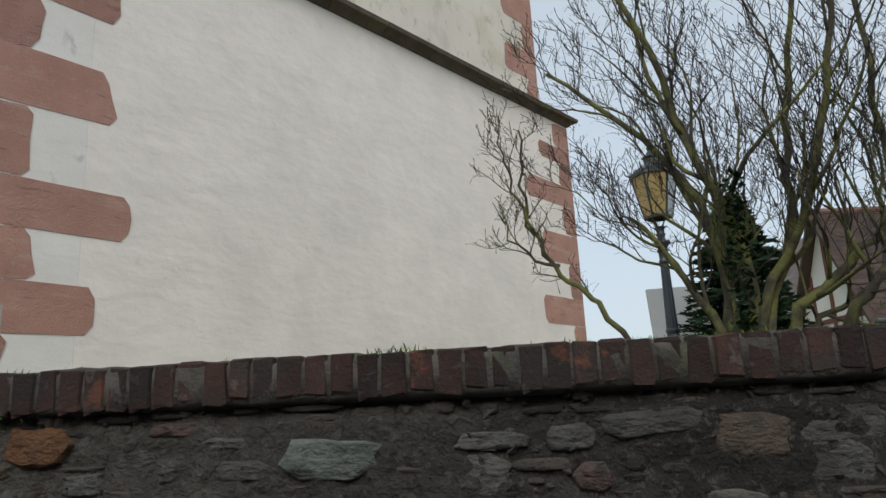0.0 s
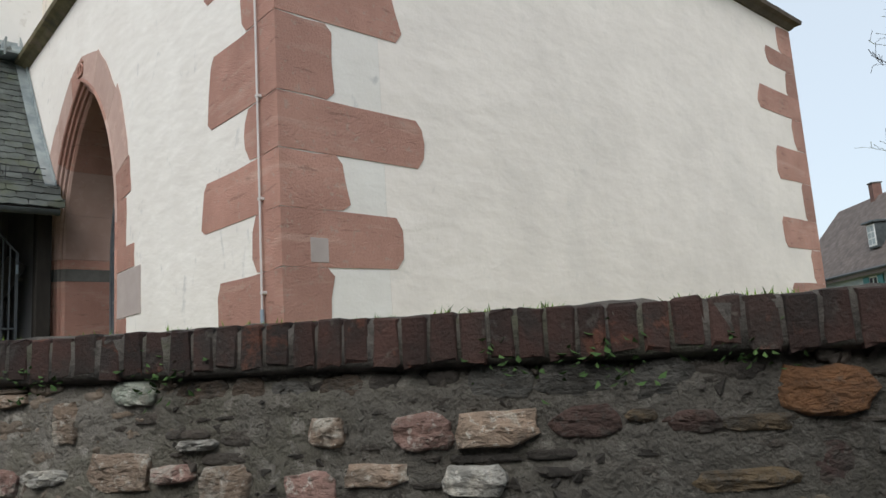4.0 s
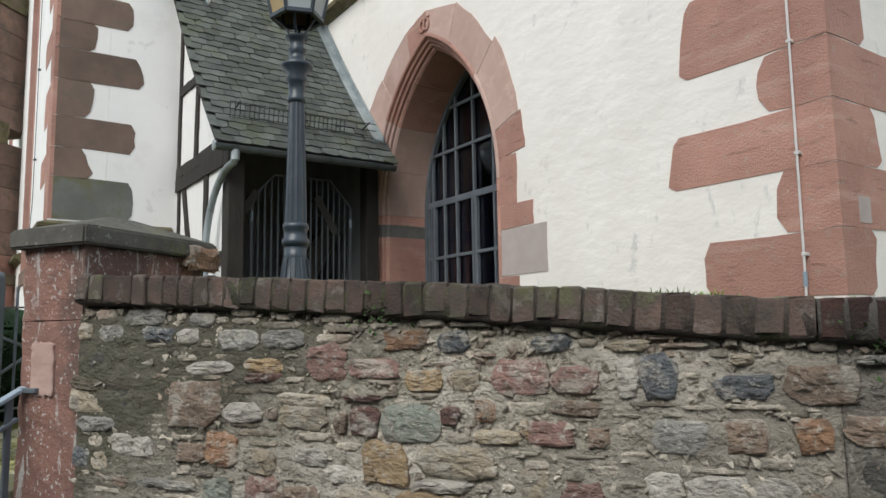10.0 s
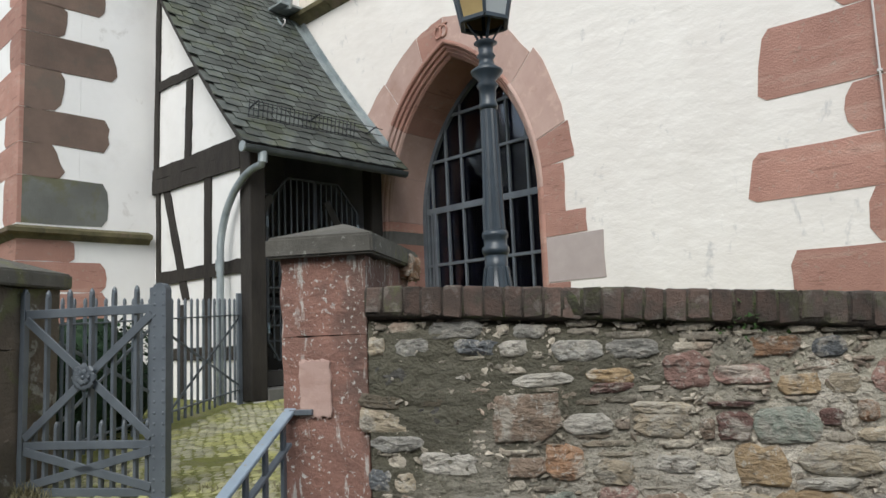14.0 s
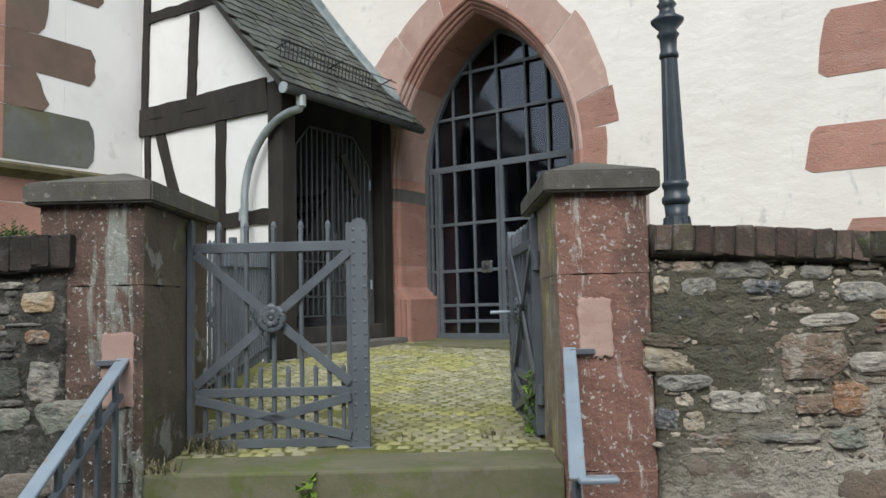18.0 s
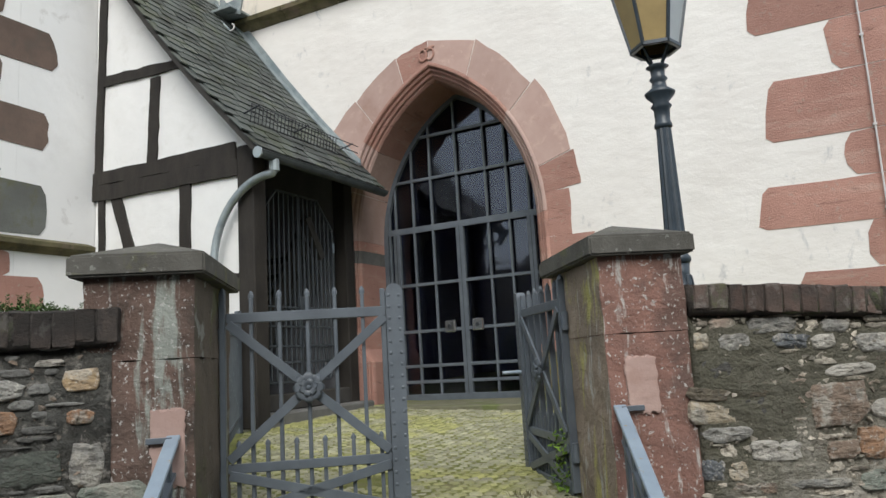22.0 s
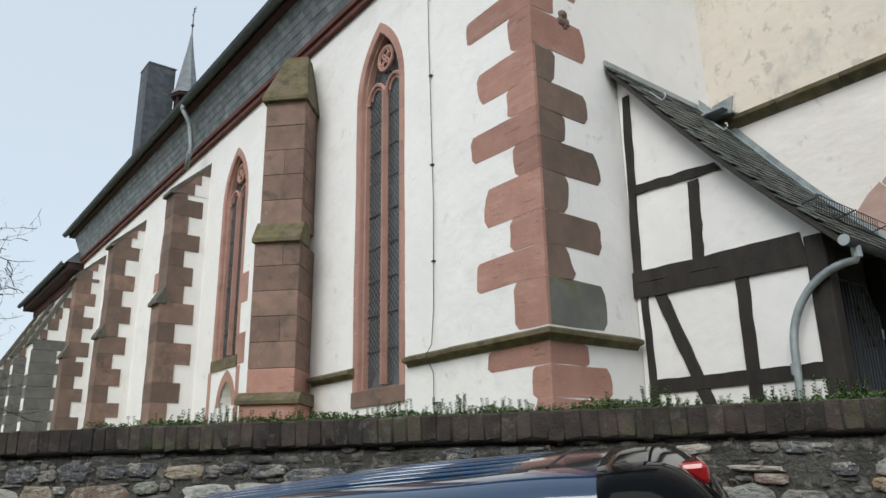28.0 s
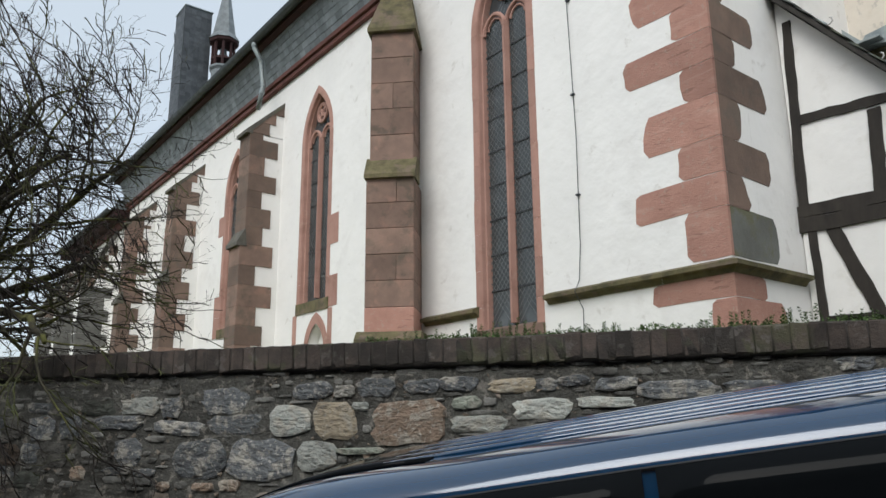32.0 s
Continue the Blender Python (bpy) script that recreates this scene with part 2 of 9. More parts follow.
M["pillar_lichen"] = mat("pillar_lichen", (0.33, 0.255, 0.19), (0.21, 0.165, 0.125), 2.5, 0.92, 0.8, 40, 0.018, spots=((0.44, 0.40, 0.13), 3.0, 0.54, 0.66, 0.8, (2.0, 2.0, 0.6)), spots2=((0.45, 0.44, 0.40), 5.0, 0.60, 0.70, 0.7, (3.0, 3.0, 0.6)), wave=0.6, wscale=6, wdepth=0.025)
M["cap"] = mat("cap", (0.125, 0.118, 0.102), (0.08, 0.075, 0.064), 6.0, 0.95, 0.6, 70, 0.01,
               spots=((0.14, 0.14, 0.06), 5.0, 0.6, 0.75, 0.6), spots2=((0.30, 0.30, 0.27), 30, 0.70, 0.76, 0.6))
M["moss_stone"] = mat("moss_stone", (0.165, 0.14, 0.075), (0.085, 0.078, 0.04), 5.0, 0.95, 0.6, 50, 0.012, rnd=0.1,
                      spots=((0.17, 0.125, 0.095), 3.0, 0.52, 0.68, 0.8), spots2=((0.06, 0.055, 0.04), 4.0, 0.56, 0.7, 0.6))
M["step"] = mat("step", (0.19, 0.18, 0.115), (0.125, 0.122, 0.075), 3.0, 0.93, 0.5, 60, 0.008,
                spots=((0.10, 0.13, 0.03), 3.5, 0.5, 0.68, 0.7), spots2=((0.18, 0.165, 0.14), 9, 0.6, 0.75, 0.5))
M["mortar"] = mat("mortar", (0.73, 0.67, 0.57), (0.52, 0.475, 0.40), 3.2, 0.95, 1.0, 75, 0.022,
                  spots=((0.25, 0.24, 0.16), 1.2, 0.54, 0.68, 0.5), spots2=((0.62, 0.56, 0.46), 16, 0.56, 0.70, 0.6), spots3=((0.17, 0.148, 0.118), 34, 0.56, 0.68, 0.6, (0.8, 0.8, 1.5)), wave=1.0, wscale=28, wdepth=0.022, wstretch=(0.8, 0.8, 1.4))
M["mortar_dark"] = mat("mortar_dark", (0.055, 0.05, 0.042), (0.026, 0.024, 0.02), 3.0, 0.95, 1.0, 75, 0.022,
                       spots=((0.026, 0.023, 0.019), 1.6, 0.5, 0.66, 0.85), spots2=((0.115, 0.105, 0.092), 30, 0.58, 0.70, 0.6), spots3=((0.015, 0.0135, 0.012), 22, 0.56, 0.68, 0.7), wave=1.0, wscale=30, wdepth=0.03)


def tint_along(m, colour, s_full, s_none, most):
    """A colour that fades along the wall, with a ragged edge."""
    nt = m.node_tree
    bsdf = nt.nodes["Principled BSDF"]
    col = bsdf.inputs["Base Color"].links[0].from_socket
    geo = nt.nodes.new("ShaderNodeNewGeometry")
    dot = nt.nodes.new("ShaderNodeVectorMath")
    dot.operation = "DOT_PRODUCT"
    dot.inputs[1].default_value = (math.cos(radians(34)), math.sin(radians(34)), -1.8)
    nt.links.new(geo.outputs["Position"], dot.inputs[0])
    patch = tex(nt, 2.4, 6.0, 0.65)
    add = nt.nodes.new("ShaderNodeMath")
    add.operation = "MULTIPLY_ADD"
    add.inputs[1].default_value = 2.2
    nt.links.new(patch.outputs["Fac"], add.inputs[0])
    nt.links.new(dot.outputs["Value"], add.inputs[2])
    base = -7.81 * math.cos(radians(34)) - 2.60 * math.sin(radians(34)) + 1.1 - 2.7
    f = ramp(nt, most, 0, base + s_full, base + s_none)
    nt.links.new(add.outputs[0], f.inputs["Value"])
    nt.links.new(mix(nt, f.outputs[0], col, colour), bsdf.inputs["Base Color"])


# dirty run-off stain beside the gate pillar
tint_along(M["mortar"], (0.088, 0.082, 0.054), 0.75, 2.0, 0.9)
# plain darker mortar towards the right-hand end of the middle wall
tint_along(M["mortar"], (0.23, 0.205, 0.165), 3.2, 2.2, 0.7)
# right wall: paler mortar near the gate, darker towards the far end
darken_along(M["mortar_dark"], ((0.285, 0.26, 0.222), (0.175, 0.16, 0.136)), (((0.20, 0.185, 0.14), 1.4, 0.51, 0.60, 0.7), ((0.48, 0.445, 0.39), 16, 0.54, 0.62, 0.6), ((0.15, 0.13, 0.105), 30, 0.55, 0.62, 0.6)))
M["mortar_left"] = mat("mortar_left", (0.13, 0.127, 0.112), (0.062, 0.061, 0.054), 3.0, 0.95, 1.0, 75, 0.022,
                       spots=((0.055, 0.05, 0.042), 1.6, 0.52, 0.68, 0.8), spots2=((0.30, 0.275, 0.24), 16, 0.56, 0.70, 0.65), spots3=((0.05, 0.045, 0.038), 30, 0.58, 0.70, 0.6), wave=0.9, wscale=26, wdepth=0.022)
STONE = {"red": ((0.33, 0.20, 0.165), (0.24, 0.15, 0.125)), "dark": ((0.19, 0.105, 0.088), (0.13, 0.08, 0.068)),
         "pale": ((0.37, 0.395, 0.33), (0.26, 0.285, 0.235)), "ochre": ((0.42, 0.30, 0.17), (0.31, 0.225, 0.14)),
         "grey": ((0.36, 0.345, 0.31), (0.24, 0.23, 0.205)), "white": ((0.60, 0.56, 0.49), (0.40, 0.37, 0.32)),
         "blue": ((0.17, 0.18, 0.185), (0.105, 0.11, 0.115)), "orange": ((0.37, 0.215, 0.125), (0.27, 0.165, 0.105)),
         "brown": ((0.31, 0.225, 0.165), (0.21, 0.16, 0.12)), "tan": ((0.52, 0.435, 0.315), (0.37, 0.31, 0.225))}
# a copy of each stone at 0.31 of its colour, for darker stretches
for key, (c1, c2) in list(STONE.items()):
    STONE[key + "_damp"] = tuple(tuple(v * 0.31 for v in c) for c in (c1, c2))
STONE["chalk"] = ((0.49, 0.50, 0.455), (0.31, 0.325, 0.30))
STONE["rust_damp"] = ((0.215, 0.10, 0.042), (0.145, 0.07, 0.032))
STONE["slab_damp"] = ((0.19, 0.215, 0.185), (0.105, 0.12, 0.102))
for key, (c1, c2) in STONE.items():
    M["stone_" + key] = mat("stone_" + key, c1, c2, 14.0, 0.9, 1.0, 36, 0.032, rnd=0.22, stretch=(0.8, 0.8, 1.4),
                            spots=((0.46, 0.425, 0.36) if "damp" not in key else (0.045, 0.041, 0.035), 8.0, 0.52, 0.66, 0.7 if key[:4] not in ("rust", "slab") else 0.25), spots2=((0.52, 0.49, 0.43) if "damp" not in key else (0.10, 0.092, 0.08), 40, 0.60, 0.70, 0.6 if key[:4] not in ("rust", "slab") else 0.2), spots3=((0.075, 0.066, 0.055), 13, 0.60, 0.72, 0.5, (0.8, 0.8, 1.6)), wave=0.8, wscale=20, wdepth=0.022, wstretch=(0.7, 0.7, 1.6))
M["stone_small"] = mat("stone_small", (0.56, 0.50, 0.41), (0.38, 0.34, 0.275), 9.0, 0.92, 0.9, 60, 0.02, rnd=0.35, island=True,
                       spots=((0.30, 0.20, 0.15), 1.7, 0.56, 0.66, 0.6), spots2=((0.15, 0.14, 0.10), 1.3, 0.54, 0.66, 0.6), spots3=((0.12, 0.105, 0.085), 24, 0.58, 0.7, 0.5), wave=0.8, wscale=26, wdepth=0.02)
M["stone_small_grey"] = mat("stone_small_grey", (0.24, 0.235, 0.215), (0.13, 0.128, 0.118), 5.0, 0.92, 0.9, 60, 0.02, rnd=0.4, island=True,
                            spots=((0.07, 0.067, 0.06), 1.5, 0.50, 0.64, 0.7), spots3=((0.07, 0.064, 0.055), 24, 0.58, 0.7, 0.5), wave=0.8, wscale=26, wdepth=0.02)
M["stone_mixed"] = mat("stone_mixed", (0.25, 0.19, 0.14), (0.16, 0.145, 0.125), 2.5, 0.9, 0.8, 60, 0.02, rnd=0.35, island=True)
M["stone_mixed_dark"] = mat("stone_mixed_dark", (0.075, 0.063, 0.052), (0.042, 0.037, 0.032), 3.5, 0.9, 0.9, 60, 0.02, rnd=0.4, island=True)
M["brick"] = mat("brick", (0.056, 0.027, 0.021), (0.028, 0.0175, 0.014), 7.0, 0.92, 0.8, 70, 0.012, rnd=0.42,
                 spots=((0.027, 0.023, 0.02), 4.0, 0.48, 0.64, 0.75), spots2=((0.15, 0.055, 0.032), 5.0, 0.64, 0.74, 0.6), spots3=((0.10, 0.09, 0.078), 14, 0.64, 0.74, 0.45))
M["brick_brown"] = mat("brick_brown", (0.125, 0.084, 0.067), (0.074, 0.055, 0.045), 7.0, 0.92, 0.8, 70, 0.012, rnd=0.35,
                       spots=((0.06, 0.053, 0.045), 4.0, 0.46, 0.62, 0.75), spots2=((0.10, 0.105, 0.042), 4.0, 0.58, 0.72, 0.5), spots3=((0.18, 0.16, 0.14), 12, 0.60, 0.72, 0.5))
M["brick_grey"] = mat("brick_grey", (0.08, 0.061, 0.051), (0.045, 0.037, 0.032), 7.0, 0.92, 0.8, 70, 0.012, rnd=0.35,
                      spots=((0.03, 0.027, 0.023), 4.0, 0.46, 0.62, 0.75), spots2=((0.075, 0.08, 0.04), 3.0, 0.58, 0.72, 0.5), spots3=((0.12, 0.11, 0.10), 12, 0.62, 0.72, 0.5))
for bed_name, c1, c2, moss_share in (("bed_brown", (0.085, 0.066, 0.054), (0.05, 0.042, 0.035), 0.6), ("bed_pale", (0.12, 0.108, 0.094), (0.052, 0.046, 0.04), 0.3), ("bed_dark", (0.06, 0.052, 0.046), (0.034, 0.03, 0.027), 0.3)):
    M[bed_name] = mat(bed_name, c1, c2, 9.0, 0.95, 0.9, 80, 0.014, spots=((0.075, 0.095, 0.03), 3.0, 0.54, 0.68, moss_share), spots2=((0.035, 0.03, 0.026), 14, 0.52, 0.66, 0.6))
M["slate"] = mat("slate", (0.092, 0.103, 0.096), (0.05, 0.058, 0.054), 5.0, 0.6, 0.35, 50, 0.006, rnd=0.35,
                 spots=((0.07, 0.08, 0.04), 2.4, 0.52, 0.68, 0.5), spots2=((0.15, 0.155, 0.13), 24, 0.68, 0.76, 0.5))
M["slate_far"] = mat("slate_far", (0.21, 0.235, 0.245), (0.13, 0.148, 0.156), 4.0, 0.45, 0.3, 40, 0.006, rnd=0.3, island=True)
M["slate_dark"] = mat("slate_dark", (0.085, 0.095, 0.105), (0.055, 0.062, 0.07), 4.0, 0.55, 0.3, 40, 0.006, rnd=0.3, island=True)
M["timber"] = mat("timber", (0.017, 0.014, 0.012), (0.032, 0.027, 0.022), 6.0, 0.8, 0.7, 30, 0.012, rnd=0.15, stretch=(1, 1, 0.35))
M["timber_grey"] = mat("timber_grey", (0.052, 0.048, 0.043), (0.034, 0.031, 0.028), 6.0, 0.85, 0.6, 30, 0.01, rnd=0.15, stretch=(1, 1, 0.3))
M["iron"] = mat("iron", (0.118, 0.136, 0.154), (0.086, 0.10, 0.115), 6.0, 0.42, 0.25, 60, 0.004, rnd=0.05, spec=0.5)
M["iron_weathered"] = mat("iron_weathered", (0.062, 0.072, 0.082), (0.042, 0.049, 0.057), 6.0, 0.5, 0.3, 60, 0.004, rnd=0.05, spec=0.5)
M["iron_dark"] = mat("iron_dark", (0.032, 0.036, 0.042), (0.02, 0.023, 0.028), 6.0, 0.5, 0.3, 60, 0.004, spec=0.5)
M["lamp_paint"] = mat("lamp_paint", (0.035, 0.048, 0.060), (0.022, 0.031, 0.040), 8.0, 0.35, 0.2, 60, 0.003, spec=0.5)
M["rail_paint"] = mat("rail_paint", (0.27, 0.325, 0.38), (0.21, 0.26, 0.31), 6.0, 0.32, 0.15, 60, 0.003, spec=0.5,
                      spots=((0.30, 0.22, 0.10), 24, 0.70, 0.76, 0.7))
M["zinc"] = mat("zinc", (0.36, 0.40, 0.405), (0.27, 0.305, 0.31), 5.0, 0.45, 0.15, 40, 0.003, metal=0.4, spots=((0.15, 0.19, 0.21), 2.5, 0.5, 0.7, 0.6))
M["zinc_dark"] = mat("zinc_dark", (0.10, 0.115, 0.12), (0.065, 0.075, 0.08), 5.0, 0.5, 0.15, 40, 0.003, metal=0.3)
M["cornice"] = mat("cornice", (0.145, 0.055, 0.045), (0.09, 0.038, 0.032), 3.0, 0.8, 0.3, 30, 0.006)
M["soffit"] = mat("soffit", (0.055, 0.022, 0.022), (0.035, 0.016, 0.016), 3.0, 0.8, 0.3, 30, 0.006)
M["cobble"] = mat("cobble", (0.345, 0.325, 0.225), (0.23, 0.225, 0.145), 9.0, 0.85, 0.6, 60, 0.008, rnd=0.22,
                  spots=((0.27, 0.27, 0.08), 2.0, 0.46, 0.62, 0.65))
M["cobble_stuff"] = mat("cobble_stuff", (0.335, 0.32, 0.215), (0.225, 0.22, 0.14), 9.0, 0.85, 0.6, 60, 0.008, rnd=0.22, island=True,
                        spots=((0.29, 0.285, 0.08), 1.3, 0.44, 0.60, 0.7))
M["moss"] = mat("moss", (0.20, 0.205, 0.055), (0.13, 0.14, 0.042), 5.0, 0.97, 0.9, 120, 0.015,
                spots=((0.21, 0.185, 0.115), 2.2, 0.54, 0.7, 0.6), wave=0.6, wscale=14, wdepth=0.03)
M["asphalt"] = mat("asphalt", (0.058, 0.057, 0.055), (0.042, 0.042, 0.041), 2.0, 0.9, 0.6, 120, 0.006)
M["leaf"] = mat("leaf", (0.06, 0.105, 0.032), (0.032, 0.065, 0.02), 9.0, 0.8, 0.2, 40, 0.004, rnd=0.4, island=True, spec=0.15)
M["leaf_dark"] = mat("leaf_dark", (0.022, 0.045, 0.02), (0.012, 0.028, 0.013), 9.0, 0.8, 0.2, 40, 0.004, rnd=0.4, island=True, spec=0.15)
M["leaf_bright"] = mat("leaf_bright", (0.16, 0.26, 0.04), (0.11, 0.19, 0.03), 9.0, 0.8, 0.2, 40, 0.004, rnd=0.35, island=True, spec=0.15)
M["dry_grass"] = mat("dry_grass", (0.24, 0.215, 0.13), (0.16, 0.15, 0.08), 9.0, 0.8, 0.2, 40, 0.004, rnd=0.35, island=True)
M["bark"] = mat("bark", (0.075, 0.066, 0.042), (0.04, 0.036, 0.026), 9.0, 0.92, 0.8, 40, 0.015, spots=((0.16, 0.165, 0.045), 3.0, 0.44, 0.62, 0.75))
M["twig"] = mat("twig", (0.036, 0.028, 0.024), (0.024, 0.019, 0.017), 9.0, 0.9, 0.3, 60, 0.004, spots=((0.12, 0.135, 0.045), 2.0, 0.54, 0.66, 0.7))
M["lead_glass"] = mat("lead_glass", (0.075, 0.085, 0.088), (0.045, 0.052, 0.056), 3.5, 0.18, 0.5, 7, 0.02, spec=0.7, rnd=0.2)
M["lead"] = mat("lead", (0.16, 0.17, 0.17), (0.11, 0.12, 0.12), 5.0, 0.6, 0.2, 60, 0.002)
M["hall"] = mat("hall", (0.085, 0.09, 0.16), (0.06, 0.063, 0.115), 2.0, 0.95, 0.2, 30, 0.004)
M["leaf_hedge"] = mat("leaf_hedge", (0.085, 0.135, 0.045), (0.045, 0.08, 0.026), 9.0, 0.8, 0.2, 40, 0.004, rnd=0.4, island=True, spec=0.1)
M["interior"] = mat("interior", (0.25, 0.25, 0.26), (0.19, 0.19, 0.20), 2.0, 0.95, 0.2, 30, 0.004)
M["door_glass"] = glass("door_glass", (0.55, 0.62, 0.80))
M["lantern_glass"] = mat("lantern_glass", (0.40, 0.29, 0.12), (0.28, 0.20, 0.085), 3.0, 0.35, 0.1, 30, 0.004, spec=0.5)
M["lantern_clear"] = mat("lantern_clear", (0.42, 0.44, 0.44), (0.34, 0.36, 0.36), 3.0, 0.3, 0.1, 30, 0.004, spec=0.5)
M["car_blue"] = mat("car_blue", (0.006, 0.042, 0.105), (0.005, 0.036, 0.09), 2.0, 0.10, 0.0, metal=0.1, spec=0.6, coat=1.0)
M["car_black"] = mat("car_black", (0.012, 0.012, 0.013), (0.010, 0.010, 0.011), 6.0, 0.45, 0.1, 90, 0.002)
M["car_glass"] = mat("car_glass", (0.006, 0.007, 0.008), (0.005, 0.006, 0.007), 2.0, 0.05, 0.0, spec=0.05)
M["tail_red"] = mat("tail_red", (0.42, 0.015, 0.02), (0.34, 0.012, 0.016), 9.0, 0.12, 0.0, spec=0.6, coat=0.6)
M["chrome"] = mat("chrome", (0.55, 0.56, 0.57), (0.45, 0.46, 0.47), 6.0, 0.25, 0.1, 60, 0.002, metal=0.9)
M["tile_brown"] = mat("tile_brown", (0.185, 0.15, 0.135), (0.14, 0.115, 0.104), 1.5, 0.85, 0.4, 30, 0.01, rnd=0.2, island=True)
M["tile_dark"] = mat("tile_dark", (0.072, 0.047, 0.037), (0.045, 0.031, 0.026), 1.5, 0.85, 0.4, 30, 0.01, rnd=0.2, island=True)
M["facade_grey"] = mat("facade_grey", (0.42, 0.46, 0.48), (0.36, 0.40, 0.42), 1.0, 0.8, 0.2, 20, 0.005)
M["facade_far_side"] = mat("facade_far_side", (0.22, 0.20, 0.175), (0.18, 0.165, 0.145), 0.8, 0.9, 0.2, 20, 0.005)
M["stele"] = mat("stele", (0.55, 0.57, 0.58), (0.48, 0.50, 0.51), 2.0, 0.6, 0.2, 30, 0.004)
M["facade_white"] = mat("facade_white", (0.70, 0.69, 0.66), (0.62, 0.61, 0.58), 1.0, 0.85, 0.2, 20, 0.005)
M["paint_white"] = mat("paint_white", (0.75, 0.75, 0.74), (0.68, 0.68, 0.67), 2.0, 0.6, 0.1, 30, 0.003)
M["paint_teal"] = mat("paint_teal", (0.06, 0.22, 0.24), (0.05, 0.18, 0.20), 2.0, 0.6, 0.1, 30, 0.003)
M["brick_red"] = mat("brick_red", (0.20, 0.11, 0.09), (0.14, 0.08, 0.066), 4.0, 0.9, 0.4, 30, 0.008)
M["beam_red"] = mat("beam_red", (0.16, 0.06, 0.045), (0.11, 0.045, 0.035), 4.0, 0.8, 0.3, 30, 0.006)
M["white_panel"] = mat("white_panel", (0.80, 0.79, 0.77), (0.75, 0.74, 0.72), 2.0, 0.9, 0.3, 40, 0.006, rnd=0.03,
                       spots=((0.62, 0.60, 0.56), 3.0, 0.62, 0.8, 0.4), wave=0.5, wscale=4, wdepth=0.02)
M["cable"] = mat("cable", (0.62, 0.60, 0.59), (0.52, 0.50, 0.49), 5.0, 0.5, 0.1, 60, 0.002)


# ---- building helpers ----
def link(name, mesh, material, parent=None, label="", smooth=False):
    if material is not None and not mesh.materials:
        mesh.materials.append(M[material])
    if smooth:
        mesh.polygons.foreach_set("use_smooth", [True] * len(mesh.polygons))
    ob = new(name, mesh)
    if parent is not None:
        ob.parent = parent
    if label:
        ob["label"] = label
    return ob


def part(name, bm, material, parent, label="", smooth=False):
    """One bmesh as one mesh object under a thing or under a part (or at top level, with no parent)."""
    bmesh.ops.recalc_face_normals(bm, faces=bm.faces)
    mesh = bpy.data.meshes.new(name)
    bm.to_mesh(mesh)
    bm.free()
    return link(name, mesh, material, parent, label, smooth)


def raw(name, verts, faces, material, parent=None, label="", smooth=False):
    mesh = bpy.data.meshes.new(name)
    mesh.from_pydata([tuple(v) for v in verts], [], faces)
    mesh.update()
    return link(name, mesh, material, parent, label, smooth)


def thing(name, m, label, category, group="", kind=""):
    ob = new(name)
    ob.matrix_basis = m
    ob.empty_display_size = 0.2
    return tagged(ob, label, category, group, kind)


def add_box(bm, lo, hi, bevel=0.0, m=None, segs=1):
    size = [b - a for a, b in zip(lo, hi)]
    mid = [(a + b) / 2 for a, b in zip(lo, hi)]
    made = bmesh.ops.create_cube(bm, size=1.0, matrix=Matrix.Translation(mid) @ Matrix.Diagonal((*size, 1)))["verts"]
    if bevel:
        edges = list({e for v in made for e in v.link_edges})
        out = bmesh.ops.bevel(bm, geom=edges, offset=min(bevel, min(size) * 0.45), segments=segs, affect="EDGES", profile=0.5)
        made = list({v for f in out["faces"] for v in f.verts} | {v for v in made if v.is_valid})
    if m is not None:
        bmesh.ops.transform(bm, matrix=m, verts=made)
    return made


def box(lo, hi, bevel=0.006, m=None, segs=1):
    bm = bmesh.new()
    add_box(bm, lo, hi, bevel, m, segs)
    return bm


def add_bar(bm, a, b, w, h=None, bevel=0.003, up=(0, 0, 1)):
    """A straight bar of section w x h from a to b."""
    a, b = Vector(a), Vector(b)
    z = (b - a)
    length = z.length
    z.normalize()
    x = Vector(up).cross(z)
    if x.length < 1e-4:
        x = Vector((1, 0, 0)).cross(z)
    x.normalize()
    y = z.cross(x)
    m = Matrix((x, y, z)).transposed().to_4x4()
    m.translation = a
    add_box(bm, (-w / 2, -(h or w) / 2, 0), (w / 2, (h or w) / 2, length), bevel, m)


def bar(a, b, w, h=None, bevel=0.003, up=(0, 0, 1)):
    bm = bmesh.new()
    add_bar(bm, a, b, w, h, bevel, up)
    return bm


def add_tube(bm, points, radii, sides=8, caps=True):
    points = [Vector(p) for p in points]
    if isinstance(radii, (int, float)):
        radii = [radii] * len(points)
    rings, ref = [], None
    for i, p in enumerate(points):
        d = (points[min(i + 1, len(points) - 1)] - points[max(i - 1, 0)]).normalized()
        if ref is None:
            ref = d.orthogonal().normalized()
        x = (ref - d * ref.dot(d))
        x = x.normalized() if x.length > 1e-5 else d.orthogonal().normalized()
        ref = x
        y = d.cross(x)
        rings.append([bm.verts.new(p + (x * math.cos(2 * math.pi * k / sides) + y * math.sin(2 * math.pi * k / sides)) * radii[i]) for k in range(sides)])
    for a, b in zip(rings, rings[1:]):
        for k in range(sides):
            bm.faces.new((a[k], a[(k + 1) % sides], b[(k + 1) % sides], b[k]))
    if caps:
        bm.faces.new(rings[0][::-1])
        bm.faces.new(rings[-1])


def tube(points, radii, sides=8):
    bm = bmesh.new()
    add_tube(bm, points, radii, sides)
    return bm


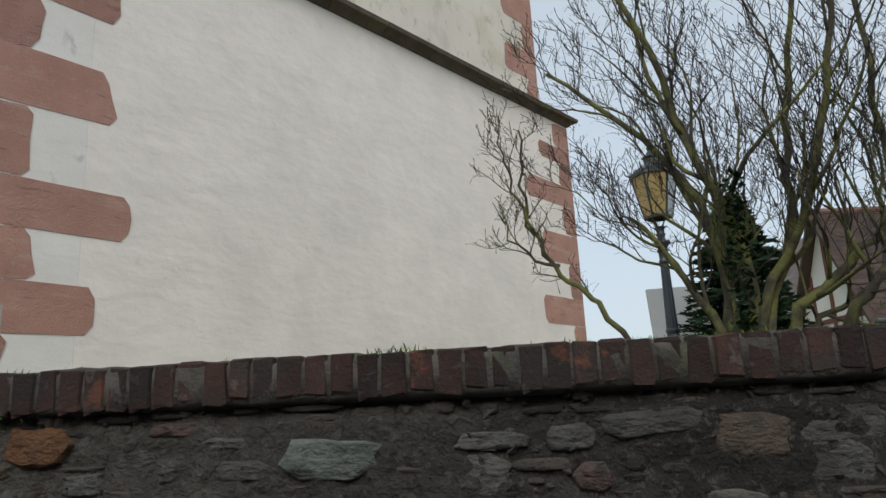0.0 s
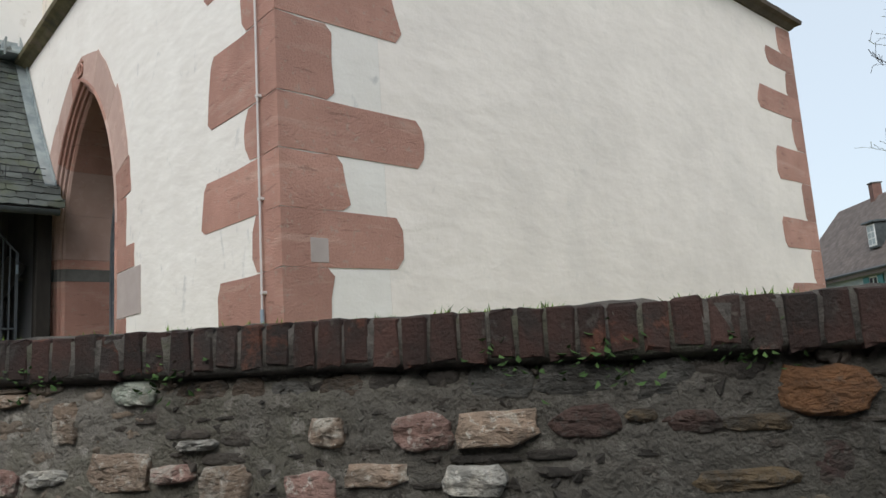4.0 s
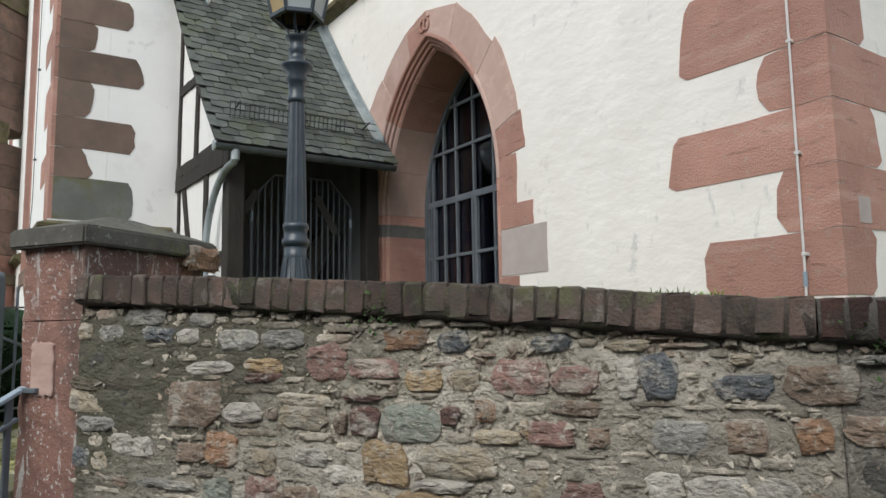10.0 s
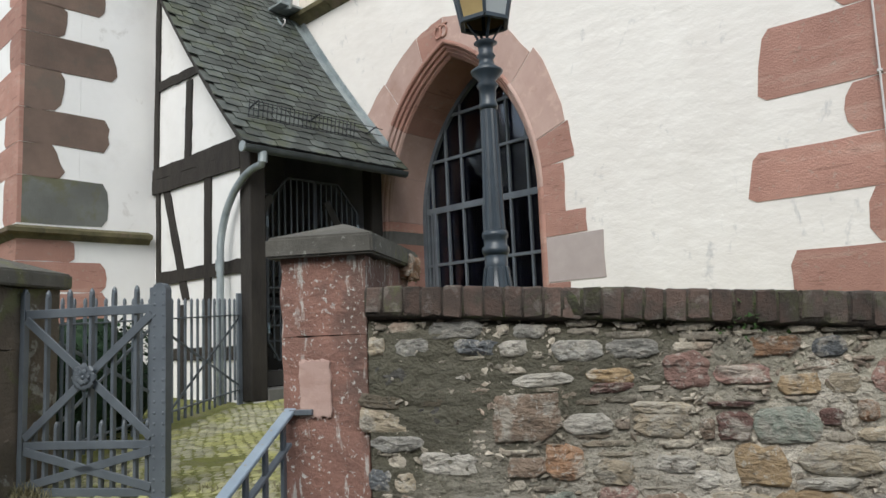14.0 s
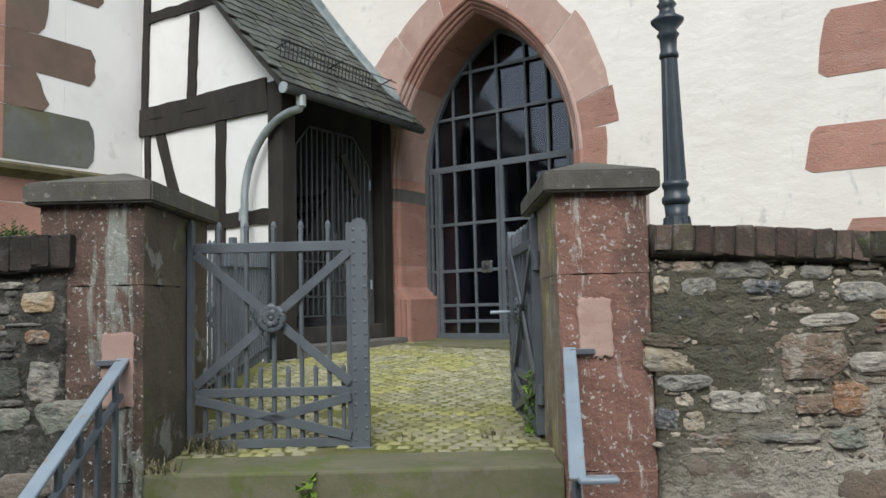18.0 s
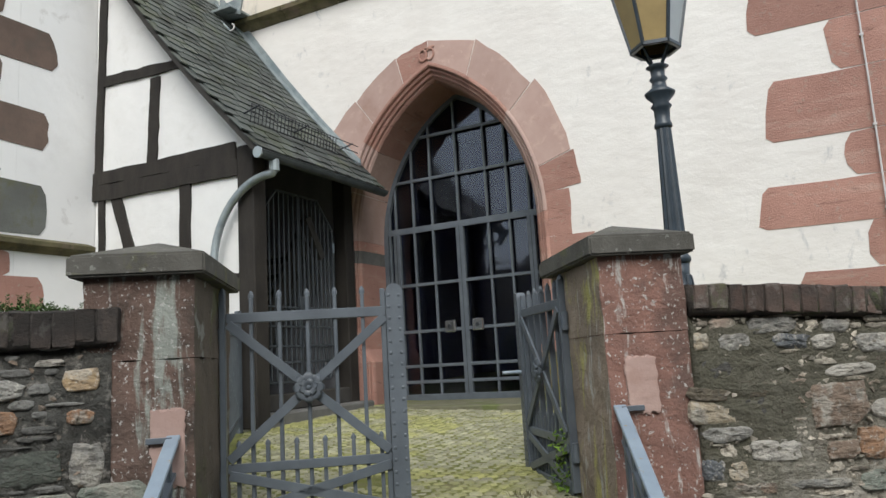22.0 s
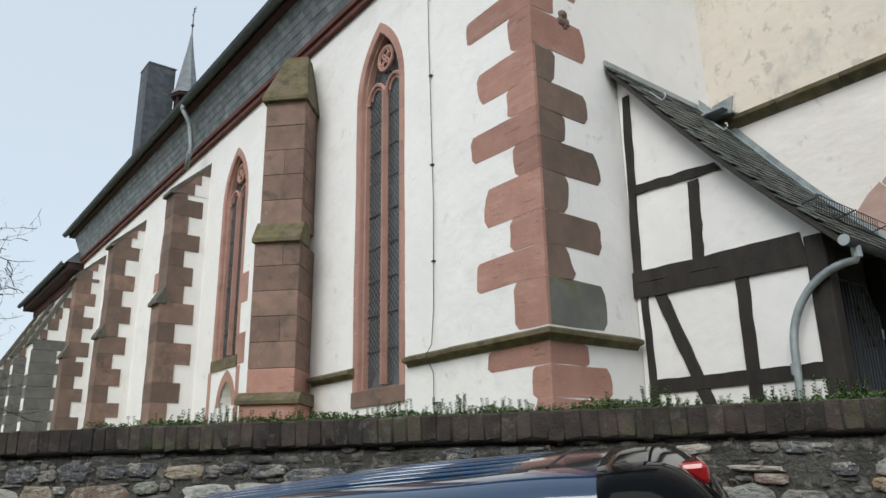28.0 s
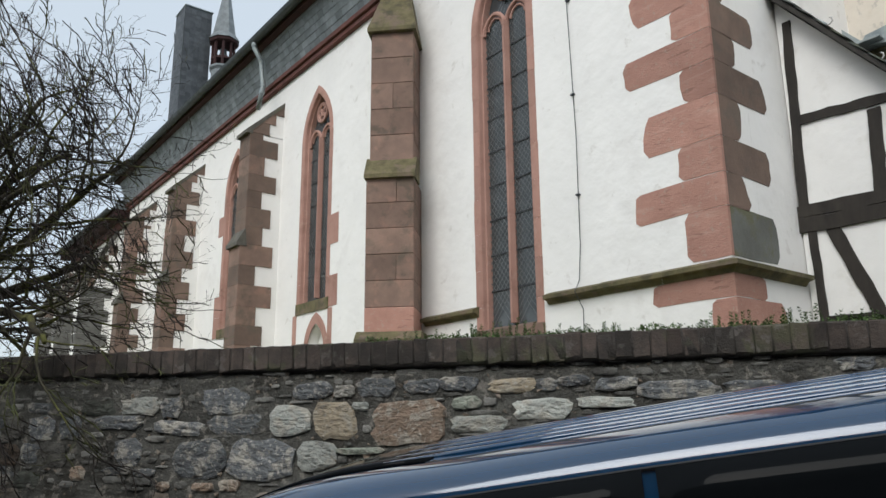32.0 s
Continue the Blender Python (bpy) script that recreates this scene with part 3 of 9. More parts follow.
def lathe(profile, sides=16):
    """A turned shape from (radius, height) rows."""
    bm = bmesh.new()
    rings = [[bm.verts.new((max(r, 0.0005) * math.cos(2 * math.pi * k / sides), max(r, 0.0005) * math.sin(2 * math.pi * k / sides), z)) for k in range(sides)] for r, z in profile]
    for a, b in zip(rings, rings[1:]):
        for k in range(sides):
            bm.faces.new((a[k], a[(k + 1) % sides], b[(k + 1) % sides], b[k]))
    bm.faces.new(rings[0][::-1])
    bm.faces.new(rings[-1])
    return bm


def add_prism(bm, outline, place, thick, holes=()):
    """A plate from a 2D outline with holes: place(u, v, d) gives the point at depth d."""
    flat = bmesh.new()
    edges = []
    for loop in (outline, *holes):
        vs = [flat.verts.new((u, v, 0)) for u, v in loop]
        edges += [flat.edges.new((a, b)) for a, b in zip(vs, vs[1:] + vs[:1])]
    if holes:
        bmesh.ops.triangle_fill(flat, use_beauty=True, edges=edges)
    else:
        flat.faces.new(vs)
    flat.verts.index_update()
    front = [bm.verts.new(place(v.co.x, v.co.y, 0.0)) for v in flat.verts]
    rear = [bm.verts.new(place(v.co.x, v.co.y, thick)) for v in flat.verts]
    for f in flat.faces:
        ids = [v.index for v in f.verts]
        bm.faces.new([front[i] for i in ids])
        bm.faces.new([rear[i] for i in reversed(ids)])
    for e in flat.edges:
        if len(e.link_faces) == 1:
            i, j = (v.index for v in e.verts)
            bm.faces.new((front[i], front[j], rear[j], rear[i]))
    flat.free()


def prism(outline, place, thick, holes=()):
    bm = bmesh.new()
    add_prism(bm, outline, place, thick, holes)
    return bm


def arch_line(a, rise, steps=10):
    """Half-width a and rise of a pointed arch, from the right springing over the apex to the left, round (0, 0)."""
    r = (a * a + rise * rise) / (2 * a)
    top = math.atan2(rise, r - a)
    right = [(a - r + r * math.cos(top * k / steps), r * math.sin(top * k / steps)) for k in range(steps + 1)]
    return right + [(-x, z) for x, z in reversed(right[:-1])]


def jit(amount):
    return random.uniform(-amount, amount)


WANG, WANG_L = radians(34), radians(35)
GATE = Vector((-7.81, -2.60, 0))
LEFT = Vector((-10.08, -4.13, 0))


def wall_frame(origin, angle):
    """Along the wall = x, into the churchyard = y."""
    return Matrix.Translation(origin) @ Matrix.Rotation(angle, 4, "Z")


W = wall_frame(GATE, WANG)
WL = wall_frame(LEFT, WANG_L)


def yard_z(x, y):
    p = W.inverted() @ Vector((x, y, 0))
    return 0.94 + 0.045 * max(0.0, p.y - 0.3)


def interp(rows, x):
    for (a, za), (b, zb) in zip(rows, rows[1:]):
        if x <= b:
            return za + (zb - za) * max(0.0, min(1.0, (x - a) / (b - a)))
    return rows[-1][1]


# ---- ground ----
bm = bmesh.new()
rows_s = [-1500, -60, -14.0, -9.0, -4.6, -4.0, -2.0, 0.0, 4.0, 8.0, 20.0, 60, 1500]
rows_y = [-1500, -60, -14, -6, -3, 0.1, 6, 60, 1500]
street = [(-14.0, -0.57), (-4.6, 0.08), (-4.0, 0.10), (0.0, 0.07), (8.0, 0.03), (20.0, 0.0)]
grid_v = [[bm.verts.new(W @ Vector((s, y, interp(street, s)))) for y in rows_y] for s in rows_s]
for ra, rb in zip(grid_v, grid_v[1:]):
    for i in range(len(rows_y) - 1):
        bm.faces.new((ra[i], rb[i], rb[i + 1], ra[i + 1]))
tagged(part("ground", bm, "asphalt", None), "dark grey asphalt street running along the churchyard wall", "street", kind="structure")


def build_yard():
    verts, faces, nx, ny = [], [], 80, 60
    for j in range(ny + 1):
        for i in range(nx + 1):
            p = W @ Vector((-45 + 70 * i / nx, 0.22 + 42 * (j / ny) ** 1.6, 0))
            verts.append((p.x, p.y, yard_z(p.x, p.y) + 0.03 * noise.noise((p.x * 0.9, p.y * 0.9, 0)) - 0.012))
    for j in range(ny):
        for i in range(nx):
            a = j * (nx + 1) + i
            faces.append((a, a + 1, a + nx + 2, a + nx + 1))
    ob = raw("lawn", verts, faces, "moss", smooth=True)
    return tagged(ob, "mossy green lawn of the raised churchyard", "lawn", kind="structure")


lawn = build_yard()

wall_opposite = tagged(part("wall_opposite", box((-30, -9.9, -0.8), (24, -9.4, 6.2), 0.02, W), "facade_far_side", None), "half-timbered house fronts along the other side of the street", "wall", kind="structure")
for k in range(11):
    s0 = -14.0 + k * 1.15
    for a, b in (((s0, 0.9), (s0, 6.1)), ((s0 + 0.1, 2.0), (s0 + 0.75, 4.2)) if k % 2 else ((s0 + 1.0, 2.0), (s0 + 0.4, 4.2))):
        part("beam", bar(W @ Vector((a[0], -9.39, a[1])), W @ Vector((b[0], -9.39, b[1])), 0.2, 0.08, 0.01, W.to_3x3() @ Vector((0, 1, 0))), "timber", wall_opposite)
for z in (1.9, 4.25):
    part("beam", bar(W @ Vector((-14.2, -9.38, z)), W @ Vector((-1.2, -9.38, z)), 0.2, 0.08, 0.01, W.to_3x3() @ Vector((0, 1, 0))), "timber", wall_opposite)
# ---- tower ----
TX, TY, STRING = -6.358, 1.66, 6.72
PX, PA, PSPRING, PRISE, PROLL = -11.34, 1.34, 3.35, 2.06, 0.065


def on_b(u, v, d):
    return (u, TY + d, v)


wide = PA + PROLL + 0.02
portal_hole = [(PX + x, PSPRING + z) for x, z in arch_line(wide, math.sqrt(wide * ((PA * PA + PRISE * PRISE) / PA + PROLL + 0.02 - PA)), 12)] + [(PX - wide, 0.8), (PX + wide, 0.8)]
bm = prism([(-14.86, 0.7), (TX, 0.7), (TX, STRING), (-14.86, STRING)], on_b, 0.95, [portal_hole])
wall_portal = tagged(part("wall_portal", bm, "plaster_stained", None), "white limewashed tower wall with a pointed sandstone portal", "wall", kind="structure")
bm = box((TX - 0.95, TY + 0.951, 0.7), (TX, 11.1, STRING), 0)
bmesh.ops.subdivide_edges(bm, edges=bm.edges, cuts=6, use_grid_fill=True)
wall_tower = tagged(part("wall_tower", bm, "plaster", None), "tall white limewashed tower wall with red quoins", "wall", kind="structure")
bm = box((-14.86, 10.15, 0.7), (TX - 0.951, 11.09, STRING), 0)
tagged(part("wall_tower_north", bm, "plaster", None), "white limewashed rear wall of the tower", "wall", kind="structure")
bm = box((-15.3, TY + 0.30, STRING + 0.1), (TX - 0.30, 10.72, 21.0), 0)
bmesh.ops.subdivide_edges(bm, edges=bm.edges, cuts=5, use_grid_fill=True)
wall_upper = tagged(part("wall_tower_upper", bm, "plaster_old", None), "cream weathered upper tower storey with dark stains", "wall", kind="structure")


def string_course(name, profile, path, label, material="moss_stone", step=0.9):
    """A moulded band in separate lengths: profile rows (out, up), path corners (x, y) with mitred outward directions."""
    holder = thing(name, Matrix.Identity(4), label, "string course", kind="structure")
    for (ax, ay, adx, ady), (bx, by, bdx, bdy) in zip(path, path[1:]):
        length = math.hypot(bx - ax, by - ay)
        n = max(1, round(length / step))
        for k in range(n):
            bm = bmesh.new()
            rings = []
            for t in (k / n + (0.0012 if k else 0), (k + 1) / n):
                x, y, dx, dy = (a + (b - a) * t for a, b in ((ax, bx), (ay, by), (adx, bdx), (ady, bdy)))
                lift = jit(0.004)
                rings.append([bm.verts.new((x + dx * o, y + dy * o, z + lift)) for o, z in profile])
            m = len(profile)
            for i in range(m):
                bm.faces.new((rings[0][i], rings[0][(i + 1) % m], rings[1][(i + 1) % m], rings[1][i]))
            bm.faces.new(rings[0][::-1])
            bm.faces.new(rings[1])
            part("stone_length", bm, material, holder)
    return holder


SP = [(-0.34, STRING + 0.30), (-0.33, STRING + 0.14), (-0.2, STRING - 0.06), (-0.2, STRING - 0.08), (0.03, STRING - 0.075), (0.09, STRING - 0.01), (0.16, STRING + 0.01), (0.175, STRING + 0.07)]
string_course("string_course", [(o, z + 0.055 * (o > 0)) for o, z in SP[2:] + SP[:1]], [(-14.5, TY, 0, -1), (TX, TY, 1, -1)], "mossy sandstone string course over the portal")
string_course("string_course", SP[2:] + SP[:1], [(TX, TY + 0.001, 1, -1), (TX, 11.1, 1, 1), (-14.0, 11.1, 0, 1)], "dark weathered sandstone string course on the tower side", "string_stone")


def plate_outline(length, z0, z1, tip, start):
    """A quoin seen from the front: square at the corner, worn at its free end."""
    h = z1 - z0
    a, b = jit(0.05), jit(0.05)
    return [(start, z0), (length * 0.45, z0 + jit(0.012)), (length - 0.07 + a, z0 + jit(0.015)), (length + a, z0 + tip * h + 0.02), (length + (a + b) / 2 + jit(0.02), z0 + 0.5 * h),
            (length + b, z1 - tip * h - 0.02), (length - 0.06 + b, z1 + jit(0.015)), (length * 0.5, z1 + jit(0.012)), (start, z1)]


def quoins(parent, corner, da, db, rows, material="sandstone", other_side=None):
    """Corner stones: each one shows on both faces. corner (x, y); da, db: unit ways along the faces; rows of (z0, z1, length_a, length_b)."""
    for z0, z1, la, lb, *own in rows:
        bm = bmesh.new()
        for way, other, length in ((da, db, la), (db, da, lb)):
            def place(u, v, d, way=way, other=other):
                k = 0.006 - d
                return (corner[0] + way[0] * u - other[0] * k, corner[1] + way[1] * u - other[1] * k, v)
            add_prism(bm, plate_outline(length, z0 + 0.004, z1 - 0.004, random.uniform(0.05, 0.22), -0.006 if way is da else 0.044), place, 0.05)
            if way is da:
                bm.faces.ensure_lookup_table()
                first = len(bm.faces)
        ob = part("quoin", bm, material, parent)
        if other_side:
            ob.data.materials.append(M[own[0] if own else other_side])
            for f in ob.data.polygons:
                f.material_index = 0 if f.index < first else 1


rows = [(0.95, 1.90, 0.55, 0.62), (1.91, 2.36, 0.42, 1.02), (2.36, 2.80, 1.06, 0.40), (2.80, 3.24, 0.58, 1.34), (3.24, 3.68, 1.36, 0.55), (3.68, 4.31, 0.52, 1.15),
        (4.31, 4.84, 1.16, 0.56), (4.84, 5.36, 0.52, 1.2), (5.36, 5.86, 1.2, 0.56), (5.86, 6.32, 0.5, 1.15), (6.32, 6.62, 1.1, 0.5)]
quoins(wall_tower, (TX, TY), (0, 1), (-1, 0), rows)
part("repair_inset", box((TX - 0.03, 1.89, 2.40), (TX + 0.009, 2.045, 2.585), 0.003), "pale_repair", wall_tower, "pale grey square stone inset")
rows = []
for z0, z1, length in ((0.95, 1.45, 1.1), (1.45, 1.95, 0.4), (1.95, 2.45, 1.2), (2.45, 2.97, 0.38), (2.97, 3.42, 1.2), (3.42, 4.02, 0.36), (4.02, 4.55, 1.1), (4.55, 5.07, 0.42), (5.07, 5.45, 1.45), (5.45, 5.86, 0.38), (5.86, 6.16, 1.0), (6.16, 6.62, 0.45)):
    rows.append((z0, z1, length, 0.6))
quoins(wall_tower, (TX, 11.1), (0, -1), (-1, 0), rows)
rows = [(6.95 + k * 0.55, 7.5 + k * 0.55, 0.95 if k % 2 else 0.36, 0.6) for k in range(12)]
quoins(wall_upper, (TX - 0.30, 10.72), (0, -1), (-1, 0), rows)
quoins(wall_upper, (TX - 0.30, TY + 0.30), (0, 1), (-1, 0), [(a, b, lb + 0.3, la) for a, b, la, lb in rows[:8]])


# ---- portal: surround, reveal and door ----
def arch_point(side, t, off):
    """A place on the portal's line: side 1 right, -1 left; t below 0: metres down the jamb, 0 to 1: along the arch; off: outwards."""
    r = (PA * PA + PRISE * PRISE) / (2 * PA)
    if t <= 0:
        return (PX + side * (PA + off), PSPRING + t)
    ang = math.acos((r - PA) / (r + off)) * t
    x = PA - r + (r + off) * math.cos(ang)
    z = (r + off) * math.sin(ang)
    if x < 0:
        x = 0.0
    return (PX + side * x, PSPRING + z)


portal = thing("portal_surround", Matrix.Identity(4), "pointed portal surround of red and pink sandstone blocks", "portal", kind="structure")
for side in (1, -1):
    stones = [(0.075, 0.197, 0.525, 0.525, "sandstone"), (0.197, 0.49, 0.50, 0.57, "sandstone_pink"), (0.49, 0.78, 0.48, 0.525, "sandstone_pink"), (0.78, 1.0, 0.50, 0.35, "sandstone_pink")]
    if side < 0:
        stones = [(0.075, 0.3, 0.66, 0.72, "sandstone"), (0.3, 0.60, 0.70, 0.53, "sandstone_pink"), (0.60, 0.84, 0.50, 0.445, "sandstone_pink"), (0.84, 1.0, 0.445, 0.35, "sandstone")]
    for t0, t1, o0, o1, stuff in stones:
        n = 5
        inner = [arch_point(side, t0 + 0.002 + (t1 - t0 - 0.004) * k / n, PROLL) for k in range(n + 1)]
        outer = [arch_point(side, t0 + 0.002 + (t1 - t0 - 0.004) * k / n, o0 + (o1 - o0) * k / n + jit(0.012)) for k in range(n + 1)]
        part("voussoir", prism(inner + outer[::-1], lambda u, v, d: on_b(u, v, d - 0.008), 0.05), stuff if side > 0 else ("sandstone_pink" if stuff == "sandstone_pink" else "sandstone"), portal)
    blocks = [(-0.10, 0.222, 0.36), (-0.30, -0.105, 0.355), (-0.56, -0.305, 0.61), (-1.05, -0.57, 0.80), (-1.50, -1.06, 0.36), (-2.17, -1.51, 0.62)]
    for t0, t1, o in blocks:
        if side < 0:
            o = 0.42 + jit(0.08)
        x0, x1 = sorted((PX + side * (PA + PROLL), PX + side * (PA + o)))
        z0, z1 = PSPRING + t0, PSPRING + t1
        outline = [(x0, z0), (x1, z0 + jit(0.012)), (x1 + side * jit(0.012), (z0 + z1) / 2), (x1, z1 + jit(0.008)), (x0, z1)]
        part("jamb_block", prism(outline, lambda u, v, d: on_b(u, v, d - 0.008), 0.05), "pale_repair" if abs(t0 + 1.05) < 0.01 and side > 0 else "moss_block" if t0 < -2 and side > 0 else "sandstone", portal)
# hood mouldings and the reveal, stone by stone
PROFILE = [(0.085, TY - 0.010), (0.066, TY - 0.020), (0.045, TY - 0.022), (0.030, TY - 0.008), (0.030, TY + 0.022), (0.016, TY + 0.030), (0.002, TY + 0.020), (-0.014, TY + 0.034), (-0.012, TY + 0.066), (-0.030, TY + 0.072),
           (-0.046, TY + 0.064), (-0.060, TY + 0.080), (-0.058, TY + 0.112), (-0.082, TY + 0.120), (-0.10, TY + 0.15), (-0.10, TY + 0.84), (0.085, TY + 0.84)]


def reveal(side, t0, t1, material, extra=(0.0, 0.0)):
    n = 5 if t1 > 0 else 1
    bm = bmesh.new()
    rings = []
    for k in range(n + 1):
        t = t0 + (t1 - t0) * k / n
        ring = []
        for o, y in PROFILE:
            x, z = arch_point(side, t, o - (extra[0] + (extra[1] - extra[0]) * k / n if o < -0.09 or y < TY + 0.2 and o < 0 else 0))
            ring.append(bm.verts.new((x, y, z)))
        rings.append(ring)
    m = len(PROFILE)
    for a, b in zip(rings, rings[1:]):
        for i in range(m):
            bm.faces.new((a[i], a[(i + 1) % m], b[(i + 1) % m], b[i]))
    bm.faces.new(rings[0][::-1])
    bm.faces.new(rings[-1])
    part("reveal_stone", bm, material, portal)


for side in (1, -1):
    reveal(side, -2.20, -1.60, "moss_block" if side > 0 else "sandstone", (0.14, 0.14))
    reveal(side, -1.598, -1.43, "sandstone", (0.14, 0.0))
    for t0, t1 in ((-1.428, -1.15), (-1.148, -0.62), (-0.618, -0.30), (-0.298, -0.13), (-0.128, 0.0)):
        reveal(side, t0, t1, "greystone" if side < 0 and t0 == -0.298 else "sandstone")
    for t0, t1 in ((0.002, 0.25), (0.252, 0.5), (0.502, 0.76), (0.762, 1.0)):
        reveal(side, t0, t1, "sandstone" if t0 > 0.4 else "sandstone_pink")
# small carved shield with twisted bands above the apex
bm = bmesh.new()
for k in range(2):
    c = Vector((PX - 0.02 + 0.10 * k - 0.05, TY - 0.02, PSPRING + PRISE + 0.19))
    pts = [c + Vector((0.055 * math.cos(a), 0, 0.075 * math.sin(a))) for a in np.linspace(0, 2 * math.pi, 15)]
    add_tube(bm, pts, 0.013, 6)
add_bar(bm, (PX - 0.10, TY - 0.02, PSPRING + PRISE + 0.28), (PX + 0.10, TY - 0.02, PSPRING + PRISE + 0.28), 0.02)
part("carved_mark", bm, "sandstone", portal, "small carved interlaced mark")

DY = TY + 0.80
door = thing("portal_door", Matrix.Identity(4), "tall glazed double door with grey iron grille under a pointed head", "door")
DA = PA - 0.10


def door_top(x):
    r = (PA * PA + PRISE * PRISE) / (2 * PA) - 0.10
    d = abs(x - PX)
    inside = r * r - (d + r - DA) ** 2
    return PSPRING + math.sqrt(max(0.0, inside))


cols = [PX - DA, -12.49, -12.385, -12.10, -11.81, -11.41, -10.99, -10.69, -10.40, -10.25, PX + DA]
levels = [1.22, 1.45, 1.66, 2.12, 2.75, 3.51, 4.20, 4.80, 5.40]
for i, x in enumerate(cols[1:-1], 1):
    top = door_top(x)
    if i == 5:
        part("meeting_stile", box((x - 0.055, DY - 0.065, 1.20), (x + 0.055, DY - 0.005, 3.51), 0.006), "iron", door)
        part("stile_joint", box((x - 0.004, DY - 0.067, 1.22), (x + 0.004, DY - 0.06, 3.48), 0), "iron_dark", door)
        part("grille_bar", bar((x, DY - 0.04, 3.51), (x, DY - 0.04, top), 0.045, 0.03), "iron", door)
    elif i in (2, 8):
        part("leaf_stile", box((x - 0.05, DY - 0.065, 1.20), (x + 0.05, DY - 0.005, 3.51), 0.006), "iron", door)
        part("stile_joint", box((x - 0.004, DY - 0.067, 1.22), (x + 0.004, DY - 0.06, 3.48), 0), "iron_dark", door)
        part("grille_bar", bar((x, DY - 0.04, 3.51), (x, DY - 0.04, top), 0.042, 0.03), "iron", door)
    else:
        part("grille_bar", bar((x, DY - 0.04, 1.22), (x, DY - 0.04, top), 0.042, 0.03), "iron", door)
for z in levels[1:-1]:
    half = DA if z < PSPRING else None
    if half is None:
        k = DA
        while k > 0 and door_top(PX + k) < z:
            k -= 0.01
        half = k
    w = 0.085 if z == 3.51 else 0.042
    part("transom" if z == 3.51 else "grille_bar", box((PX - half, DY - 0.062, z - w / 2), (PX + half, DY - 0.028, z + w / 2), 0.004), "iron", door)
part("kick_plate", box((PX - DA, DY - 0.07, 1.19), (PX + DA, DY - 0.002, 1.29), 0.006), "iron", door)
bm = bmesh.new()
edge = [(PX + DA - 0.03, 1.2)] + [(PX + x * (DA - 0.03) / DA, PSPRING + z * 0.985) for x, z in arch_line(DA, door_top(PX) - PSPRING, 12)] + [(PX - DA + 0.03, 1.2)]
for (xa, za), (xb, zb) in zip(edge, edge[1:]):
    add_bar(bm, (xa, DY - 0.045, za), (xb, DY - 0.045, zb), 0.06, 0.06, 0.0, (0, 1, 0))
part("door_frame", bm, "iron", door)
for i in range(10):
    for j in range(8):
        x0, x1, z0, z1 = cols[i], cols[i + 1], levels[j], levels[j + 1]
        xs = [x0 + (x1 - x0) * k / 4 for k in range(5)]
        tops = [min(z1, door_top(x)) for x in xs]
        pts = [(x, t) for x, t in zip(xs, tops) if t > z0 + 0.01]
        if len(pts) < 2:
            continue
        outline = [(pts[0][0], z0), (pts[-1][0], z0)] + pts[::-1]
        tilt = jit(0.0015)
        part("pane", prism(outline, lambda u, v, d: (u, DY + d + tilt * (u - PX), v), 0.006), "door_glass", door)
for s in (-1, 1):
    lock = part("lock_box", box((-11.41 + s * 0.20 - 0.078, DY - 0.11, 2.08), (-11.41 + s * 0.20 + 0.078, DY - 0.055, 2.235), 0.014), "chrome", door, "bright metal lock box")
    part("keyhole", tube([(-11.41 + s * 0.20, DY - 0.122, 2.16), (-11.41 + s * 0.20, DY - 0.108, 2.16)], 0.026, 8), "iron_dark", lock)
part("hinge", tube([(PX + DA - 0.05, DY - 0.08, 2.9), (PX + DA - 0.05, DY - 0.08, 3.1)], 0.02, 8), "iron", door)
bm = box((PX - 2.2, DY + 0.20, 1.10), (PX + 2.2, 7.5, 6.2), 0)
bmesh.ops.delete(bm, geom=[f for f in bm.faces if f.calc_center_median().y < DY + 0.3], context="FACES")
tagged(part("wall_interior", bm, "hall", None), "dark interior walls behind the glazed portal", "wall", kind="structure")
bm = box((PX - 1.45, TY - 0.42, 1.08), (PX + 1.45, DY + 0.25, 1.21), 0.012)
tagged(part("threshold", bm, "step", None), "worn grey stone threshold under the portal", "threshold", kind="structure")

# ---- nave ----
NX, NY = -14.88, -2.15


def on_s(u, v, d):
    return (u, NY + d, v)


def on_e(u, v, d):
    return (NX - d, u, v)


WEST = -40.4
WINDOWS = [(-18.53, 2.92, 8.0, 1.36), (-24.76, 4.16, 7.95, 1.32), (-29.48, 4.08, 7.92, 1.26), (-34.9, 4.08, 7.92, 1.26)]
HALF = 0.60
holes = []
for cx, sill, spring, rise in WINDOWS:
    holes.append([(cx + x, spring + z) for x, z in arch_line(HALF, rise * 0.86, 8)] + [(cx - HALF, sill), (cx + HALF, sill)])
NICHE = (-24.55, 2.2, 3.10, 0.55, 0.36)
holes.append([(NICHE[0] + x, NICHE[2] + z) for x, z in arch_line(NICHE[4], NICHE[3], 6)] + [(NICHE[0] - NICHE[4], NICHE[1]), (NICHE[0] + NICHE[4], NICHE[1])])
bm = prism([(WEST, 0.7), (NX, 0.7), (NX, 9.95), (WEST, 9.95)], on_s, 0.7, holes)
wall_nave = tagged(part("wall_nave", bm, "plaster_nave", None), "white limewashed nave wall with gothic windows", "wall", kind="structure")
bm = prism([(NY + 0.702, 0.7), (1.655, 0.7), (1.655, 6.7), (2.4, 6.7), (2.4, 14.0), (NY + 0.702, 14.0)], on_e, 0.7)
wall_nave_end = tagged(part("wall_nave_end", bm, "plaster_nave", None), "white limewashed end wall of the nave beside the porch", "wall", kind="structure")
